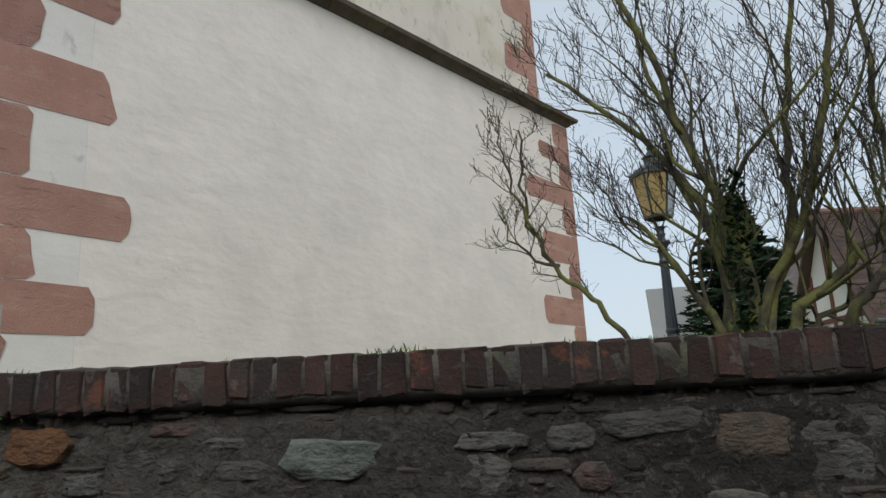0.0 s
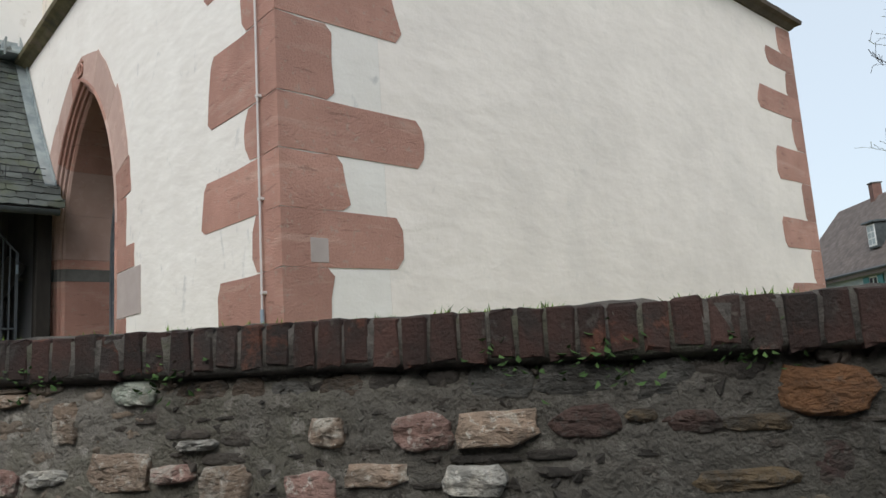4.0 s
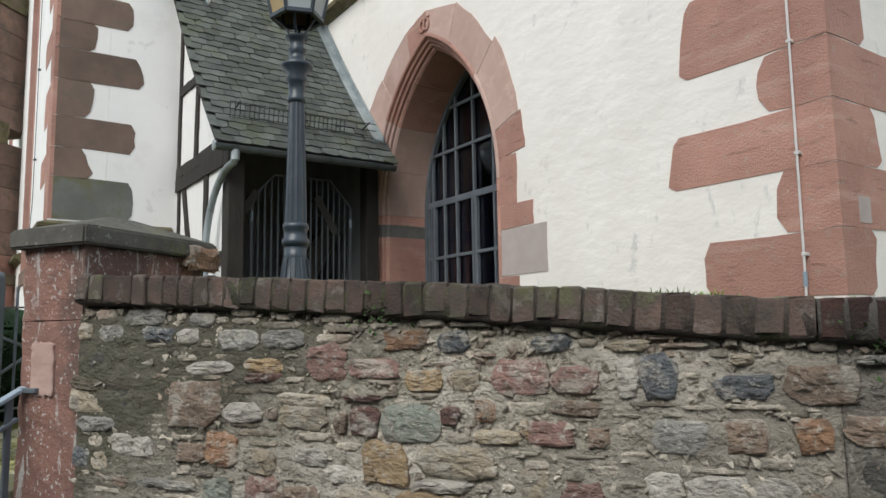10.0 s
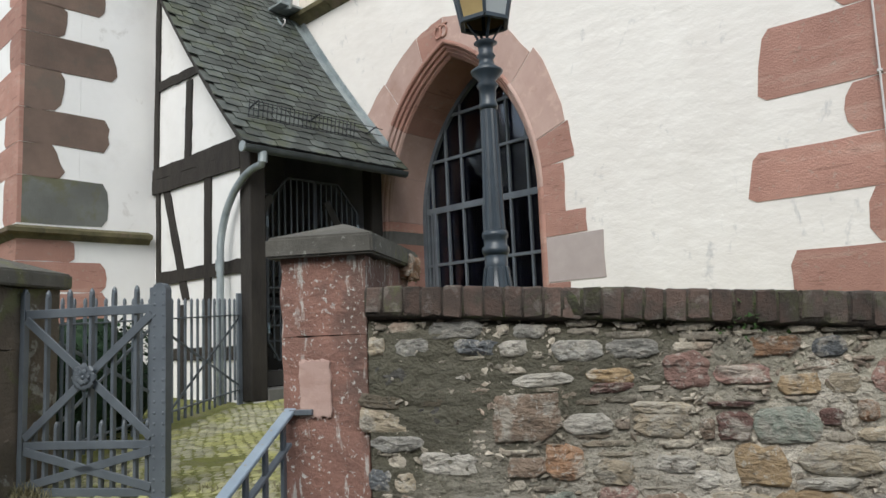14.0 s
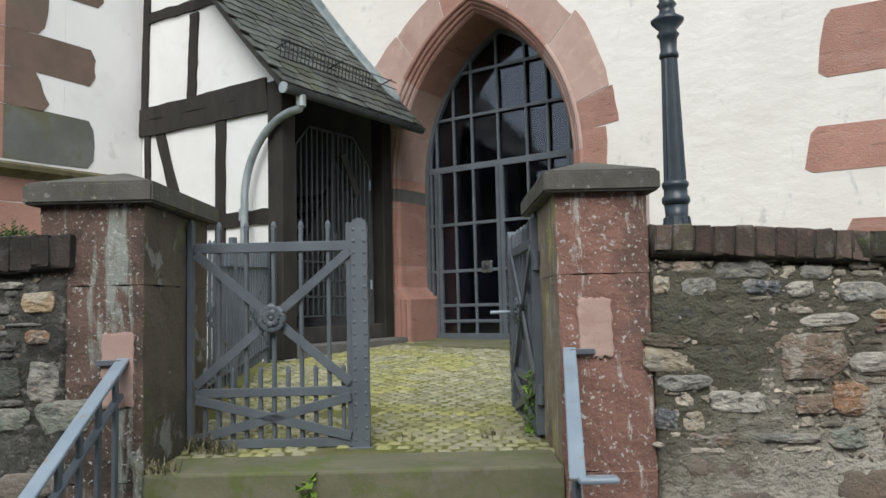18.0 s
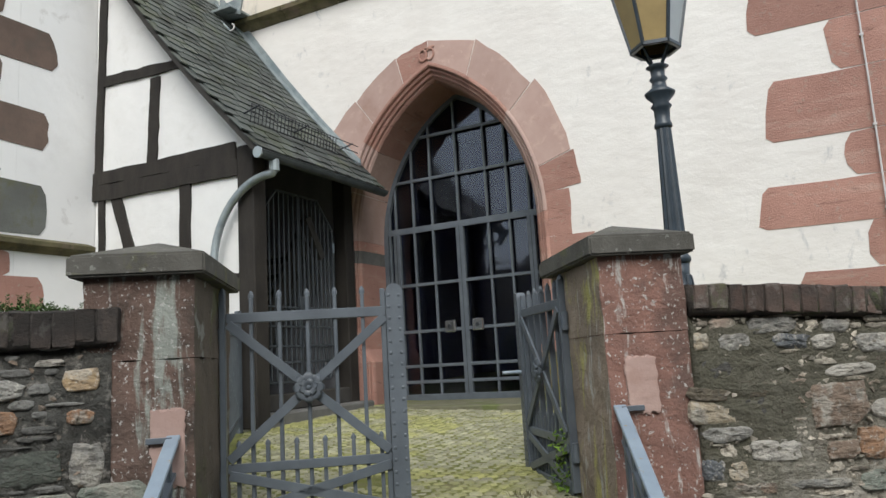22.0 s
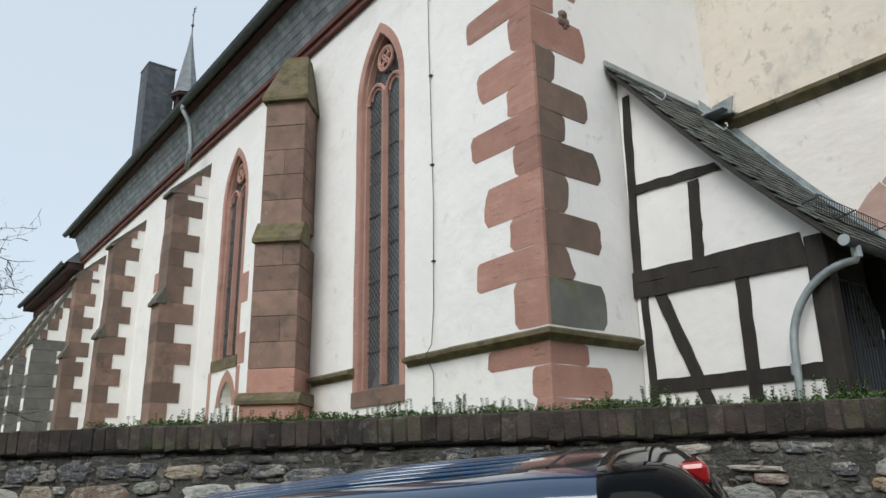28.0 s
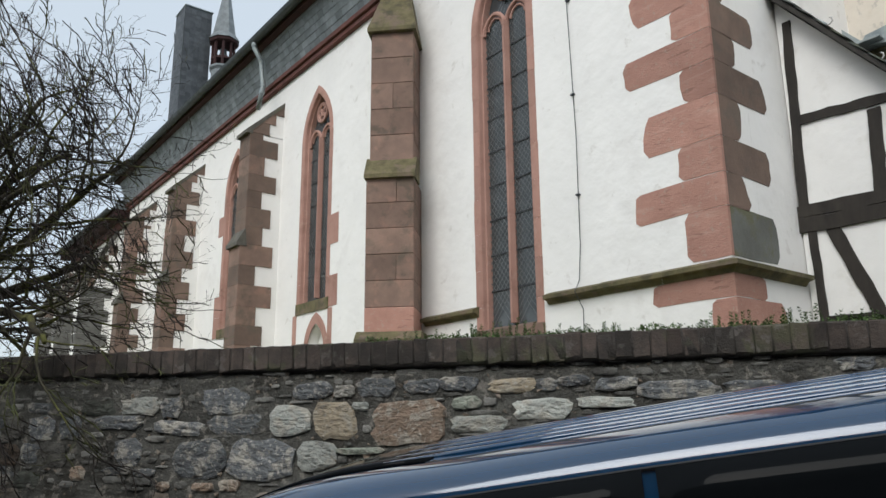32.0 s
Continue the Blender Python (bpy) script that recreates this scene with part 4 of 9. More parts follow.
bm = prism([(WEST, 0.7), (NX - 0.71, 0.7), (NX - 0.71, 10.0), (WEST, 10.0)], lambda u, v, d: (u, 6.5 + d, v), 0.5)
tagged(part("wall_nave_north", bm, "plaster_nave", None), "plain rear wall of the nave", "wall", kind="structure")
bm = box((WEST - 0.6, NY + 0.3, 0.7), (WEST - 0.005, 7.0, 10.0), 0)
tagged(part("wall_nave_west", bm, "plaster_nave", None), "plain west wall of the nave", "wall", kind="structure")
bm = box((WEST + 0.1, NY + 0.9, 0.9), (NX - 0.75, 6.4, 9.6), 0)
tagged(part("wall_nave_interior", bm, "interior", None), "dark space behind the nave windows", "wall", kind="structure")

rows = [(0.9, 1.75, 0.9, 0.55), (1.76, 2.50, 0.33, 1.08), (2.50, 2.88, 0.33, 1.05), (2.88, 3.16, 1.07, 0.64), (3.34, 3.93, 0.51, 1.03), (3.93, 4.34, 1.22, 0.48), (4.34, 4.78, 0.54, 1.10), (4.78, 5.31, 1.03, 0.46), (5.31, 5.76, 0.41, 1.13), (5.76, 6.17, 1.27, 0.50),
        (6.17, 6.60, 0.48, 1.03), (6.60, 7.10, 1.08, 0.42), (7.10, 7.66, 0.44, 1.0), (7.66, 8.06, 1.34, 0.44), (8.06, 8.6, 0.46, 1.0), (8.6, 9.05, 1.1, 0.42), (9.05, 9.5, 0.45, 1.0), (9.5, 9.94, 1.1, 0.45)]
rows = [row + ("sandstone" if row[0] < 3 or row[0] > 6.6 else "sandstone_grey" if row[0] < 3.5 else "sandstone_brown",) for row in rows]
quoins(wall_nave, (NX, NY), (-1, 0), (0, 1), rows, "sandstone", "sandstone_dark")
NP = [(-0.10, 3.36), (-0.10, 3.16), (0.02, 3.15), (0.06, 3.20), (0.13, 3.22), (0.135, 3.27)]
string_course("string_course", NP, [(-17.70, NY, 0, -1), (NX, NY, 1, -1), (NX, -0.55, 1, 0)], "mossy moulded plinth course round the nave corner")
string_course("string_course", NP, [(-20.6, NY, 0, -1), (-19.20, NY, 0, -1)], "mossy moulded plinth course on the nave wall")

bm = bmesh.new()
for lo, hi in (((WEST - 0.2, NY - 0.10, 9.95), (NX + 0.1, NY + 0.6, 10.08)), ((WEST - 0.2, NY - 0.16, 10.08), (NX + 0.16, NY + 0.6, 10.20))):
    add_box(bm, lo, hi, 0.01)
tagged(part("cornice", bm, "cornice", None), "dark red painted cornice under the slate band", "cornice", kind="structure")
nave_roof = thing("nave_roof", Matrix.Identity(4), "steep slate roof of the nave with a slate-hung eaves band", "roof", kind="structure")


def slate_band(parent, x0, x1, y, z0, z1, lean, w, h, name="slate_cladding", material="slate_far"):
    """Rows of overlapping slates on a steep band that faces the street, as one part."""
    verts, faces = [], []
    for r in range(int((z1 - z0) / h + 0.999)):
        x = x0 - random.uniform(0, w)
        while x < x1:
            ww = w * random.uniform(0.85, 1.15)
            za, zb = z0 + r * h, min(z0 + (r + 1.6) * h, z1 + 0.05)
            out = 0.016 + jit(0.004)
            ya, yb = y + lean * (za - z0) - out, y + lean * (zb - z0) - 0.002
            i = len(verts)
            b = min(x + ww - 0.006, x1)
            a = max(x, x0)
            if b - a > 0.02:
                verts += [(a, ya, za), (b, ya, za + jit(0.012)), (b, yb, zb), (a, yb, zb), (a, ya + 0.012, za), (b, ya + 0.012, za)]
                faces += [(i, i + 1, i + 2, i + 3), (i + 4, i + 5, i + 1, i)]
            x += ww
    ob = raw(name, verts, faces, material, parent)
    ob["kind"] = "stuff"
    return ob


part("eaves_band", box((WEST - 0.2, NY - 0.10, 10.202), (NX + 0.1, NY + 0.5, 11.1), 0), "zinc_dark", nave_roof)
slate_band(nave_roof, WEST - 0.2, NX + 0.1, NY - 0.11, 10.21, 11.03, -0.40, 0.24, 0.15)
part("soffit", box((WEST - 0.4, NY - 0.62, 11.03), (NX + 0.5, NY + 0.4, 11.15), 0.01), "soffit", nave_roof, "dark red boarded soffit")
bm = bmesh.new()
ridge = (4.0, 19.5)
vs = [bm.verts.new(p) for p in ((WEST - 0.5, NY - 0.70, 11.15), (NX + 0.6, NY - 0.70, 11.15), (NX + 0.6, ridge[0], ridge[1]), (WEST - 0.5, ridge[0], ridge[1]), (WEST - 0.5, 8.6, 11.15), (NX + 0.6, 8.6, 11.15))]
for ids in ((0, 1, 2, 3), (3, 2, 5, 4), (0, 3, 4), (1, 5, 2), (0, 4, 5, 1)):
    bm.faces.new([vs[i] for i in ids])
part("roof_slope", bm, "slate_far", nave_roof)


def gutter_along(name, a, b, r, material, parent, label=""):
    """A half-round gutter with a rolled edge."""
    a, b = Vector(a), Vector(b)
    d = (b - a).normalized()
    side = d.cross(Vector((0, 0, 1))).normalized()
    bm = bmesh.new()
    angs = [math.pi + math.pi * k / 8 for k in range(9)]
    ring = [(r * math.cos(t), r * math.sin(t)) for t in angs] + [(0.9 * r * math.cos(t), 0.88 * r * math.sin(t)) for t in reversed(angs)]
    loops = [[bm.verts.new(p + side * u + Vector((0, 0, v))) for u, v in ring] for p in (a, b)]
    m = len(ring)
    for i in range(m):
        bm.faces.new((loops[0][i], loops[0][(i + 1) % m], loops[1][(i + 1) % m], loops[1][i]))
    for loop in loops:
        bm.faces.new(loop[9:] + loop[:9])
    for s in (-1, 1):
        add_tube(bm, [a + side * r * s, b + side * r * s], r * 0.12, 6)
    return part(name, bm, material, parent, label)


gutter_along("gutter", (WEST - 0.5, NY - 0.76, 11.15), (NX + 0.7, NY - 0.76, 11.15), 0.10, "zinc_dark", nave_roof, "dark weathered half-round gutter")
pipe = [(-26.9, NY - 0.76, 11.1), (-26.9, NY - 0.76, 10.95), (-26.9, NY - 0.55, 10.6), (-26.92, NY - 0.45, 9.95), (-26.95, NY - 0.48, 9.75), (-27.25, NY - 0.42, 9.45)]
part("downpipe", tube(pipe, 0.065, 8), "zinc", nave_roof, "grey zinc downpipe", True)
for k in range(1, 5):
    part("pipe_collar", tube([Vector(pipe[k]) - (Vector(pipe[k]) - Vector(pipe[k - 1])).normalized() * 0.05, pipe[k]], 0.08, 8), "zinc", nave_roof)


def window_gothic(cx, sill, spring, rise, niche=False):
    w = thing("window_gothic", Matrix.Translation((cx, NY, 0)), "tall pointed church window with sandstone tracery and leaded panes", "window", "gothic windows of the nave")
    outer, half = HALF + 0.135, HALF

    def local(y0):
        return lambda u, v, d: (u, y0 + d, v)
    # flat band of stones round the opening
    n = max(4, round((spring - sill + 0.2) / 0.62))
    for side in (1, -1):
        for k in range(n):
            z0, z1 = sill - 0.22 + (spring - sill + 0.22) * k / n + 0.003, sill - 0.22 + (spring - sill + 0.22) * (k + 1) / n - 0.003
            o = outer + (random.choice((0.0, 0.0, 0.35)) if cx < -20 else 0.0) + jit(0.01)
            x0, x1 = sorted((side * half, side * o))
            part("jamb_stone", prism([(x0, z0), (x1, z0), (x1, z1), (x0, z1)], local(-0.009), 0.05), "sandstone_rose", w)
        inn, out = arch_line(half, rise * 0.86, 8)[:9], arch_line(outer, rise, 8)[:9]
        for a, b in ((0, 3), (3, 6), (6, 8)):
            pts = [(side * x, spring + z) for x, z in inn[a:b + 1]] + [(side * x, spring + z) for x, z in reversed(out[a:b + 1])]
            part("arch_stone", prism(pts, local(-0.009), 0.05), "sandstone_rose", w)
    # splayed reveal
    bm = bmesh.new()
    prof = [(0.02, -0.004), (-0.02, 0.0), (-0.035, 0.07), (-0.055, 0.08), (-0.065, 0.17), (-0.065, 0.24), (0.02, 0.24)]
    line = [(half, sill)] + [(x, spring + z) for x, z in arch_line(half, rise * 0.86, 8)] + [(-half, sill)]
    rings = []
    for i, (x, z) in enumerate(line):
        ring = []
        for o, y in prof:
            f = (half + o) / half
            zz = z if i in (0, len(line) - 1) else spring + (z - spring) * (1 + o / (rise * 0.86))
            ring.append(bm.verts.new((x * f, y, zz)))
        rings.append(ring)
    for a, b in zip(rings, rings[1:]):
        for i in range(len(prof)):
            bm.faces.new((a[i], a[(i + 1) % len(prof)], b[(i + 1) % len(prof)], b[i]))
    part("reveal", bm, "sandstone_rose", w)
    part("window_sill", prism([(-0.02, sill - 0.24), (0.30, sill - 0.24), (0.36, sill + 0.10), (0.30, sill + 0.10), (-0.02, sill + 0.0)], lambda u, v, d: (d - outer, u - 0.01, v), 2 * outer), "moss_stone" if cx < -20 else "sandstone_dark", w)
    inner = half - 0.055
    gy = 0.17
    part("mullion", prism([(-0.05, gy - 0.03), (-0.02, gy - 0.12), (0.02, gy - 0.12), (0.05, gy - 0.03), (0.03, gy + 0.05), (-0.03, gy + 0.05)], lambda u, v, d: (u, v, sill + 0.08 + d), spring - sill - 0.05), "sandstone_rose", w)
    hw = inner / 2
    for s in (-1, 1):
        tr = bmesh.new()
        pts = [(s * hw + x, spring - 0.05 + z) for x, z in arch_line(hw - 0.01, hw * 1.2, 6)]
        add_tube(tr, [(x, gy - 0.05, z) for x, z in pts], 0.038, 6)
        lancet = part("lancet_head", tr, "sandstone_rose", w)
        tr = bmesh.new()
        cusp = [(s * hw + 0.62 * x, spring + 0.02 + 0.55 * z) for x, z in arch_line(hw, hw * 1.2, 4)]
        add_tube(tr, [(x, gy - 0.03, z) for x, z in cusp], 0.022, 6)
        part("cusp", tr, "sandstone_rose", lancet)
    cz, cr = spring + rise * 0.50, hw * 0.78
    rings = [("rosette_ring", 0.0, 0.0, cr, 0.036)] + [("foil", 0.42 * cr * math.cos(q), 0.42 * cr * math.sin(q), 0.44 * cr, 0.02) for q in (0.0, 1.571, 3.142, 4.712)]
    for label, ox, oz, rr, thick in rings:
        tr = bmesh.new()
        add_tube(tr, [(ox + rr * math.cos(q), gy - 0.05, cz + oz + rr * math.sin(q) * 1.05) for q in np.linspace(0, 2 * math.pi, 15)], thick, 6)
        part(label, tr, "sandstone_rose", w)
    rows_n = round((spring - sill) / 0.58)
    for s in (-1, 1):
        x0, x1 = sorted((s * 0.035, s * inner))
        step = (spring + 0.10 - sill) / rows_n
        for r in range(rows_n):
            z0, z1 = sill + 0.05 + r * step, sill + 0.05 + (r + 1) * step
            tilt, lean = jit(0.02), jit(0.02)
            part("pane", prism([(x0, z0), (x1, z0), (x1, z1), (x0, z1)], lambda u, v, d: (u, gy + d + tilt * (u - x0) + lean * (v - z0), v), 0.008), "lead_glass", w)
            part("saddle_bar", bar((x0, gy - 0.015, z1), (x1, gy - 0.015, z1), 0.018, 0.018, 0.0), "iron_dark", w)
        lat = bmesh.new()
        dz, z = 0.115, sill + 0.02
        while z < spring:
            for sg in (1, -1):
                za, zb = (z, z + (x1 - x0) * 1.25) if sg > 0 else (z + (x1 - x0) * 1.25, z)
                add_bar(lat, (x0, gy - 0.022, za), (x1, gy - 0.022, zb), 0.007, 0.004, 0.0, (0, 1, 0))
            z += dz
        part("lead_lattice", lat, "lead", w, "diamond wire lattice")
    part("pane", prism([(x, spring + 0.1 + z) for x, z in arch_line(inner, rise * 0.72, 8)], lambda u, v, d: (u, gy + 0.02 + d, v), 0.01), "lead_glass", w)
    if niche:
        for s in (1, -1):
            part("jamb_stone", prism([(s * 0.80 - 0.09, 0.9), (s * 0.80 + 0.09, 0.9), (s * 0.80 + 0.09, sill - 0.24), (s * 0.80 - 0.09, sill - 0.24)], local(-0.009), 0.05), "sandstone_rose", w)
        inn, out = arch_line(NICHE[4], NICHE[3], 6), arch_line(NICHE[4] + 0.17, NICHE[3] + 0.24, 6)
        dx = NICHE[0] - cx
        part("niche_arch", prism([(dx + x, NICHE[2] + z) for x, z in inn] + [(dx + x, NICHE[2] + z) for x, z in reversed(out)], local(-0.012), 0.05), "sandstone_rose", w)
        part("niche_back", box((dx - 0.5, 0.25, NICHE[1] - 0.1), (dx + 0.5, 0.30, NICHE[2] + 0.8), 0), "plaster_nave", w)
    return w


for k, (cx, sill, spring, rise) in enumerate(WINDOWS):
    window_gothic(cx, sill, spring, rise, k == 1)


def buttress_diagonal():
    """The first buttress, set askew to the wall."""
    m = Matrix.Translation((-20.78, -3.22, 0)) @ Matrix.Rotation(radians(45), 4, "Z")
    b = thing("buttress", m, "diagonal red sandstone buttress with mossy weatherings", "buttress", "buttresses of the nave")
    z, up, low = 0.9, 0.0, -0.11
    for z0, z1, y0, courses in ((2.95, 5.62, low, 6), (5.95, 8.40, up, 5)):
        for k in range(courses):
            za, zb = z0 + (z1 - z0) * k / courses + 0.003, z0 + (z1 - z0) * (k + 1) / courses - 0.003
            left = -0.03 if y0 < 0 else 0.0
            cut = random.uniform(0.25, 0.5) if k in (2, 5) else None
            for xa, xb in (((left, 0.76 - left),) if cut is None else ((left, cut - 0.002), (cut + 0.002, 0.76 - left))):
                part("ashlar", box((xa, y0 + jit(0.004), za), (xb, 1.15 if xb > 0.7 else 0.8, zb), 0.006), "sandstone" if random.random() < 0.15 else "sandstone_dark", b)
    for z0, y0, y1, h in ((5.60, low - 0.08, 0.03, 0.42), (8.40, -0.10, 0.50, 1.25)):
        bm = prism([(y0, z0), (y0, z0 + 0.07), (y1, z0 + h), (y1 + 0.3, z0 + h), (y1 + 0.3, z0)], lambda u, v, d: (-0.06 + d, u, v), 0.88)
        if h > 1:
            for v in bm.verts:
                v.co.x = 0.38 + (v.co.x - 0.38) * (0.5 if v.co.z > z0 + 0.5 else 1.0)
        part("weathering", bm, "moss_stone", b)
    part("plinth_moulding", prism([(low - 0.16, 2.80), (low - 0.16, 2.86), (low, 3.0), (0.9, 3.0), (0.9, 2.80)], lambda u, v, d: (-0.16 + d, u, v), 1.08), "moss_stone", b)
    part("plinth", box((-0.1, low - 0.1, 0.8), (0.86, 1.2, 2.80), 0.01), "sandstone", b)
    for k in range(9):
        za = 3.05 + k * 0.55
        part("quoin", box((0.755, 0.08, za), (0.772, 0.42 if k % 2 else 0.62, za + 0.27), 0.003), "sandstone_dark", b)
    return b


def buttress(x0, x1, lower, upper, split, top):
    """A straight buttress: dark quoin stones at its street end, limewash between them and the wall."""
    b = thing("buttress", Matrix.Translation((x0, NY, 0)), "dark sandstone and limewash buttress of the nave", "buttress", "buttresses of the nave")
    w = x1 - x0
    part("core", box((0.012, -lower + 0.02, 0.8), (w - 0.012, 0.05, split), 0), "plaster_nave", b)
    part("core", box((0.012, -upper + 0.02, split), (w - 0.012, 0.05, top), 0), "plaster_nave", b)
    z, k = 0.9, 0
    while z < top - 0.1:
        h = random.uniform(0.40, 0.52)
        z1 = min(z + h, top)
        if z < split < z1 + 0.12:
            z1 = split
        d = lower if z < split else upper
        reach = (0.82 if k % 2 else 0.46) * d + jit(0.05)
        reach *= random.uniform(0.85, 1.12)
        part("quoin", box((-0.004 + jit(0.005), -d + jit(0.008), z + 0.0005), (w + 0.008 + jit(0.005), -d + min(reach, d * 0.96), z1 - 0.0005), 0.005), random.choice(("sandstone_dark", "sandstone_brown", "sandstone_brown")), b)
        z, k = z1, k + 1
    part("weathering", prism([(-lower - 0.08, split - 0.05), (-lower - 0.08, split + 0.03), (-upper, split + 0.38), (-upper + 0.05, split - 0.05)], lambda u, v, d: (-0.03 + d, u, v), w + 0.06), "cap", b)
    part("core", prism([(-upper + 0.03, top - 0.02), (-upper + 0.03, top + 0.04), (0.02, top + 0.90), (0.02, top - 0.02)], lambda u, v, d: (0.012 + d, u, v), w - 0.024), "plaster_nave", b)
    a, z = -upper - 0.006, top + 0.002
    for outline, stuff in (([(a, z), (a, z + 0.03), (a + 0.26, z + 0.30), (a + 0.50, z + 0.30), (a + 0.50, z)], "sandstone_brown"),
                           ([(a + 0.27, z + 0.304), (a + 0.54, z + 0.58), (a + 0.66, z + 0.58), (a + 0.66, z + 0.304)], "sandstone_dark"),
                           ([(a + 0.55, z + 0.584), (0.0, z + 0.88), (0.0, z + 0.584)], "sandstone_brown")):
        part("quoin", prism(outline, lambda u, v, d: (-0.006 + d, u, v), w + 0.014), stuff, b)
    part("weathering", prism([(-upper - 0.10, top - 0.04), (-upper - 0.10, top + 0.05), (0.02, top + 1.0), (0.02, top + 0.90), (-upper + 0.06, top + 0.06), (-upper + 0.06, top - 0.04)], lambda u, v, d: (-0.02 + d, u, v), w + 0.04), "cap", b)
    return b


buttress_diagonal()
for bx in (-27.16, -32.68, -37.46):
    buttress(bx, bx + 0.60, 0.99, 0.87, 5.68, 8.50)


def buttress_grey(x0, x1):
    """A deep grey stone buttress with a long sloping back in two steps."""
    b = thing("buttress", Matrix.Translation((x0, NY, 0)), "deep grey rubble stone buttress with a sloping back", "buttress", "buttresses of the nave")
    w = x1 - x0
    profile = [(-1.25, 0.7), (-1.25, 6.85), (-0.55, 8.35), (0.03, 9.35), (0.03, 0.7)]
    part("core", prism(profile, lambda u, v, d: (0.02 + d, u, v), w - 0.04), "plaster_nave", b)
    z, k = 0.75, 0
    while z < 8.7:
        h = random.uniform(0.36, 0.50)
        front = interp([(0.7, -1.25), (6.85, -1.25), (8.35, -0.55), (9.35, 0.0)], z + h)
        deep = (1.15 if k % 2 else 0.95) if z < 6.7 else (0.40 if k % 2 else 0.26)
        part("block", box((-0.004, front + jit(0.01), z + 0.003), (w + 0.006 + jit(0.008), min(front + deep, 0.02), z + h - 0.003), 0.015), "greystone" if z < 6.6 else "sandstone_brown", b)
        z, k = z + h, k + 1
    part("weathering", prism([(-1.36, 6.80), (-1.36, 6.90), (-0.02, 9.45), (0.02, 9.30), (-1.2, 6.80)], lambda u, v, d: (-0.03 + d, u, v), w + 0.06), "cap", b)
    return b


for bx in (-42.55, -46.6, -50.6):
    buttress_grey(bx, bx + 0.70)

# lower chancel past the nave's west end
tagged(part("wall_chancel", prism([(-50.2, 0.7), (WEST - 0.62, 0.7), (WEST - 0.62, 9.4), (-50.2, 9.4)], lambda u, v, d: (u, NY + 0.02 + d, v), 8.0), "plaster_nave", None), "white limewashed chancel wall beyond the nave", "wall", kind="structure")
chancel_roof = thing("chancel_roof", Matrix.Identity(4), "lower slate roof of the chancel with a dark red soffit", "roof", kind="structure")
part("eaves_band", box((-50.4, NY - 0.10, 9.4), (WEST - 0.25, NY + 0.5, 9.72), 0.01), "cornice", chancel_roof)
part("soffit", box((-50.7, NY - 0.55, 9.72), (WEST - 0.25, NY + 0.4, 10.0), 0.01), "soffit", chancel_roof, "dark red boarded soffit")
bm = bmesh.new()
vs = [bm.verts.new(p) for p in ((-50.9, NY - 0.65, 10.0), (WEST - 0.21, NY - 0.65, 10.0), (WEST - 0.21, 2.2, 15.5), (-47.0, 2.2, 15.5), (-50.9, 6.5, 10.0), (WEST - 0.21, 6.5, 10.0))]
for ids in ((0, 1, 2, 3), (3, 2, 5, 4), (0, 3, 4), (1, 5, 2), (0, 4, 5, 1)):
    bm.faces.new([vs[i] for i in ids])
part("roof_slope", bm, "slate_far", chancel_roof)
gutter_along("gutter", (-50.9, NY - 0.70, 10.0), (WEST - 0.25, NY - 0.70, 10.0), 0.10, "zinc_dark", chancel_roof)

# slate-hung stair turret and the bell turret behind the ridge
stair = thing("stair_turret", Matrix.Translation((-42.3, -0.05, 0)), "slate-hung square stair turret above the nave roof", "turret")
part("body", box((-1.30, 0.0, 10.5), (0, 1.27, 20.86), 0.0), "zinc_dark", stair)
slate_band(stair, -1.30, 0.0, -0.01, 11.5, 20.8, 0.0, 0.28, 0.20, "slate_cladding", "slate_dark")
verts, faces = [], []
for r in range(46):
    for c in range(5):
        za, y0, y1 = 11.5 + r * 0.20, c * 0.252 + jit(0.02), c * 0.252 + 0.246
        i = len(verts)
        verts += [(0.022 + jit(0.005), y0, za), (0.022, y1, za), (0.006, y1, za + 0.29), (0.006, y0, za + 0.29)]
        faces.append((i, i + 1, i + 2, i + 3))
raw("slate_cladding", verts, faces, "slate_dark", stair)["kind"] = "stuff"
part("cap", box((-1.36, -0.05, 20.86), (0.05, 1.32, 20.93), 0.02), "zinc", stair)
bell = thing("bell_turret", Matrix.Translation((-41.6, 1.62, 0)), "small open bell turret with a pointed slate spire", "turret")
part("base", lathe([(0.52, 15.0), (0.52, 17.6), (0.62, 17.7), (0.62, 17.8)], 8), "slate_far", bell)
for k in range(8):
    a = 2 * math.pi * (k + 0.5) / 8
    part("post", bar((0.48 * math.cos(a), 0.48 * math.sin(a), 17.8), (0.48 * math.cos(a), 0.48 * math.sin(a), 19.1), 0.10, 0.10), "soffit", bell)
part("rail", lathe([(0.50, 18.15), (0.54, 18.15), (0.54, 18.25), (0.50, 18.25)], 8), "soffit", bell)
part("bell", lathe([(0.04, 18.85), (0.14, 18.8), (0.18, 18.5), (0.29, 18.2), (0.26, 18.18)], 12), "zinc_dark", bell)
part("eave", lathe([(0.52, 19.0), (0.66, 19.05), (0.70, 19.2), (0.55, 19.25)], 8), "soffit", bell)
part("spire", lathe([(0.74, 19.18), (0.55, 19.5), (0.38, 20.5), (0.18, 21.7), (0.03, 22.8)], 8), "slate_far", bell)
part("finial", lathe([(0.03, 22.7), (0.03, 23.1), (0.09, 23.2), (0.03, 23.3), (0.02, 24.2)], 8), "zinc_dark", bell)
bm = bar((-0.2, 0, 23.9), (0.25, 0, 23.9), 0.03, 0.02)
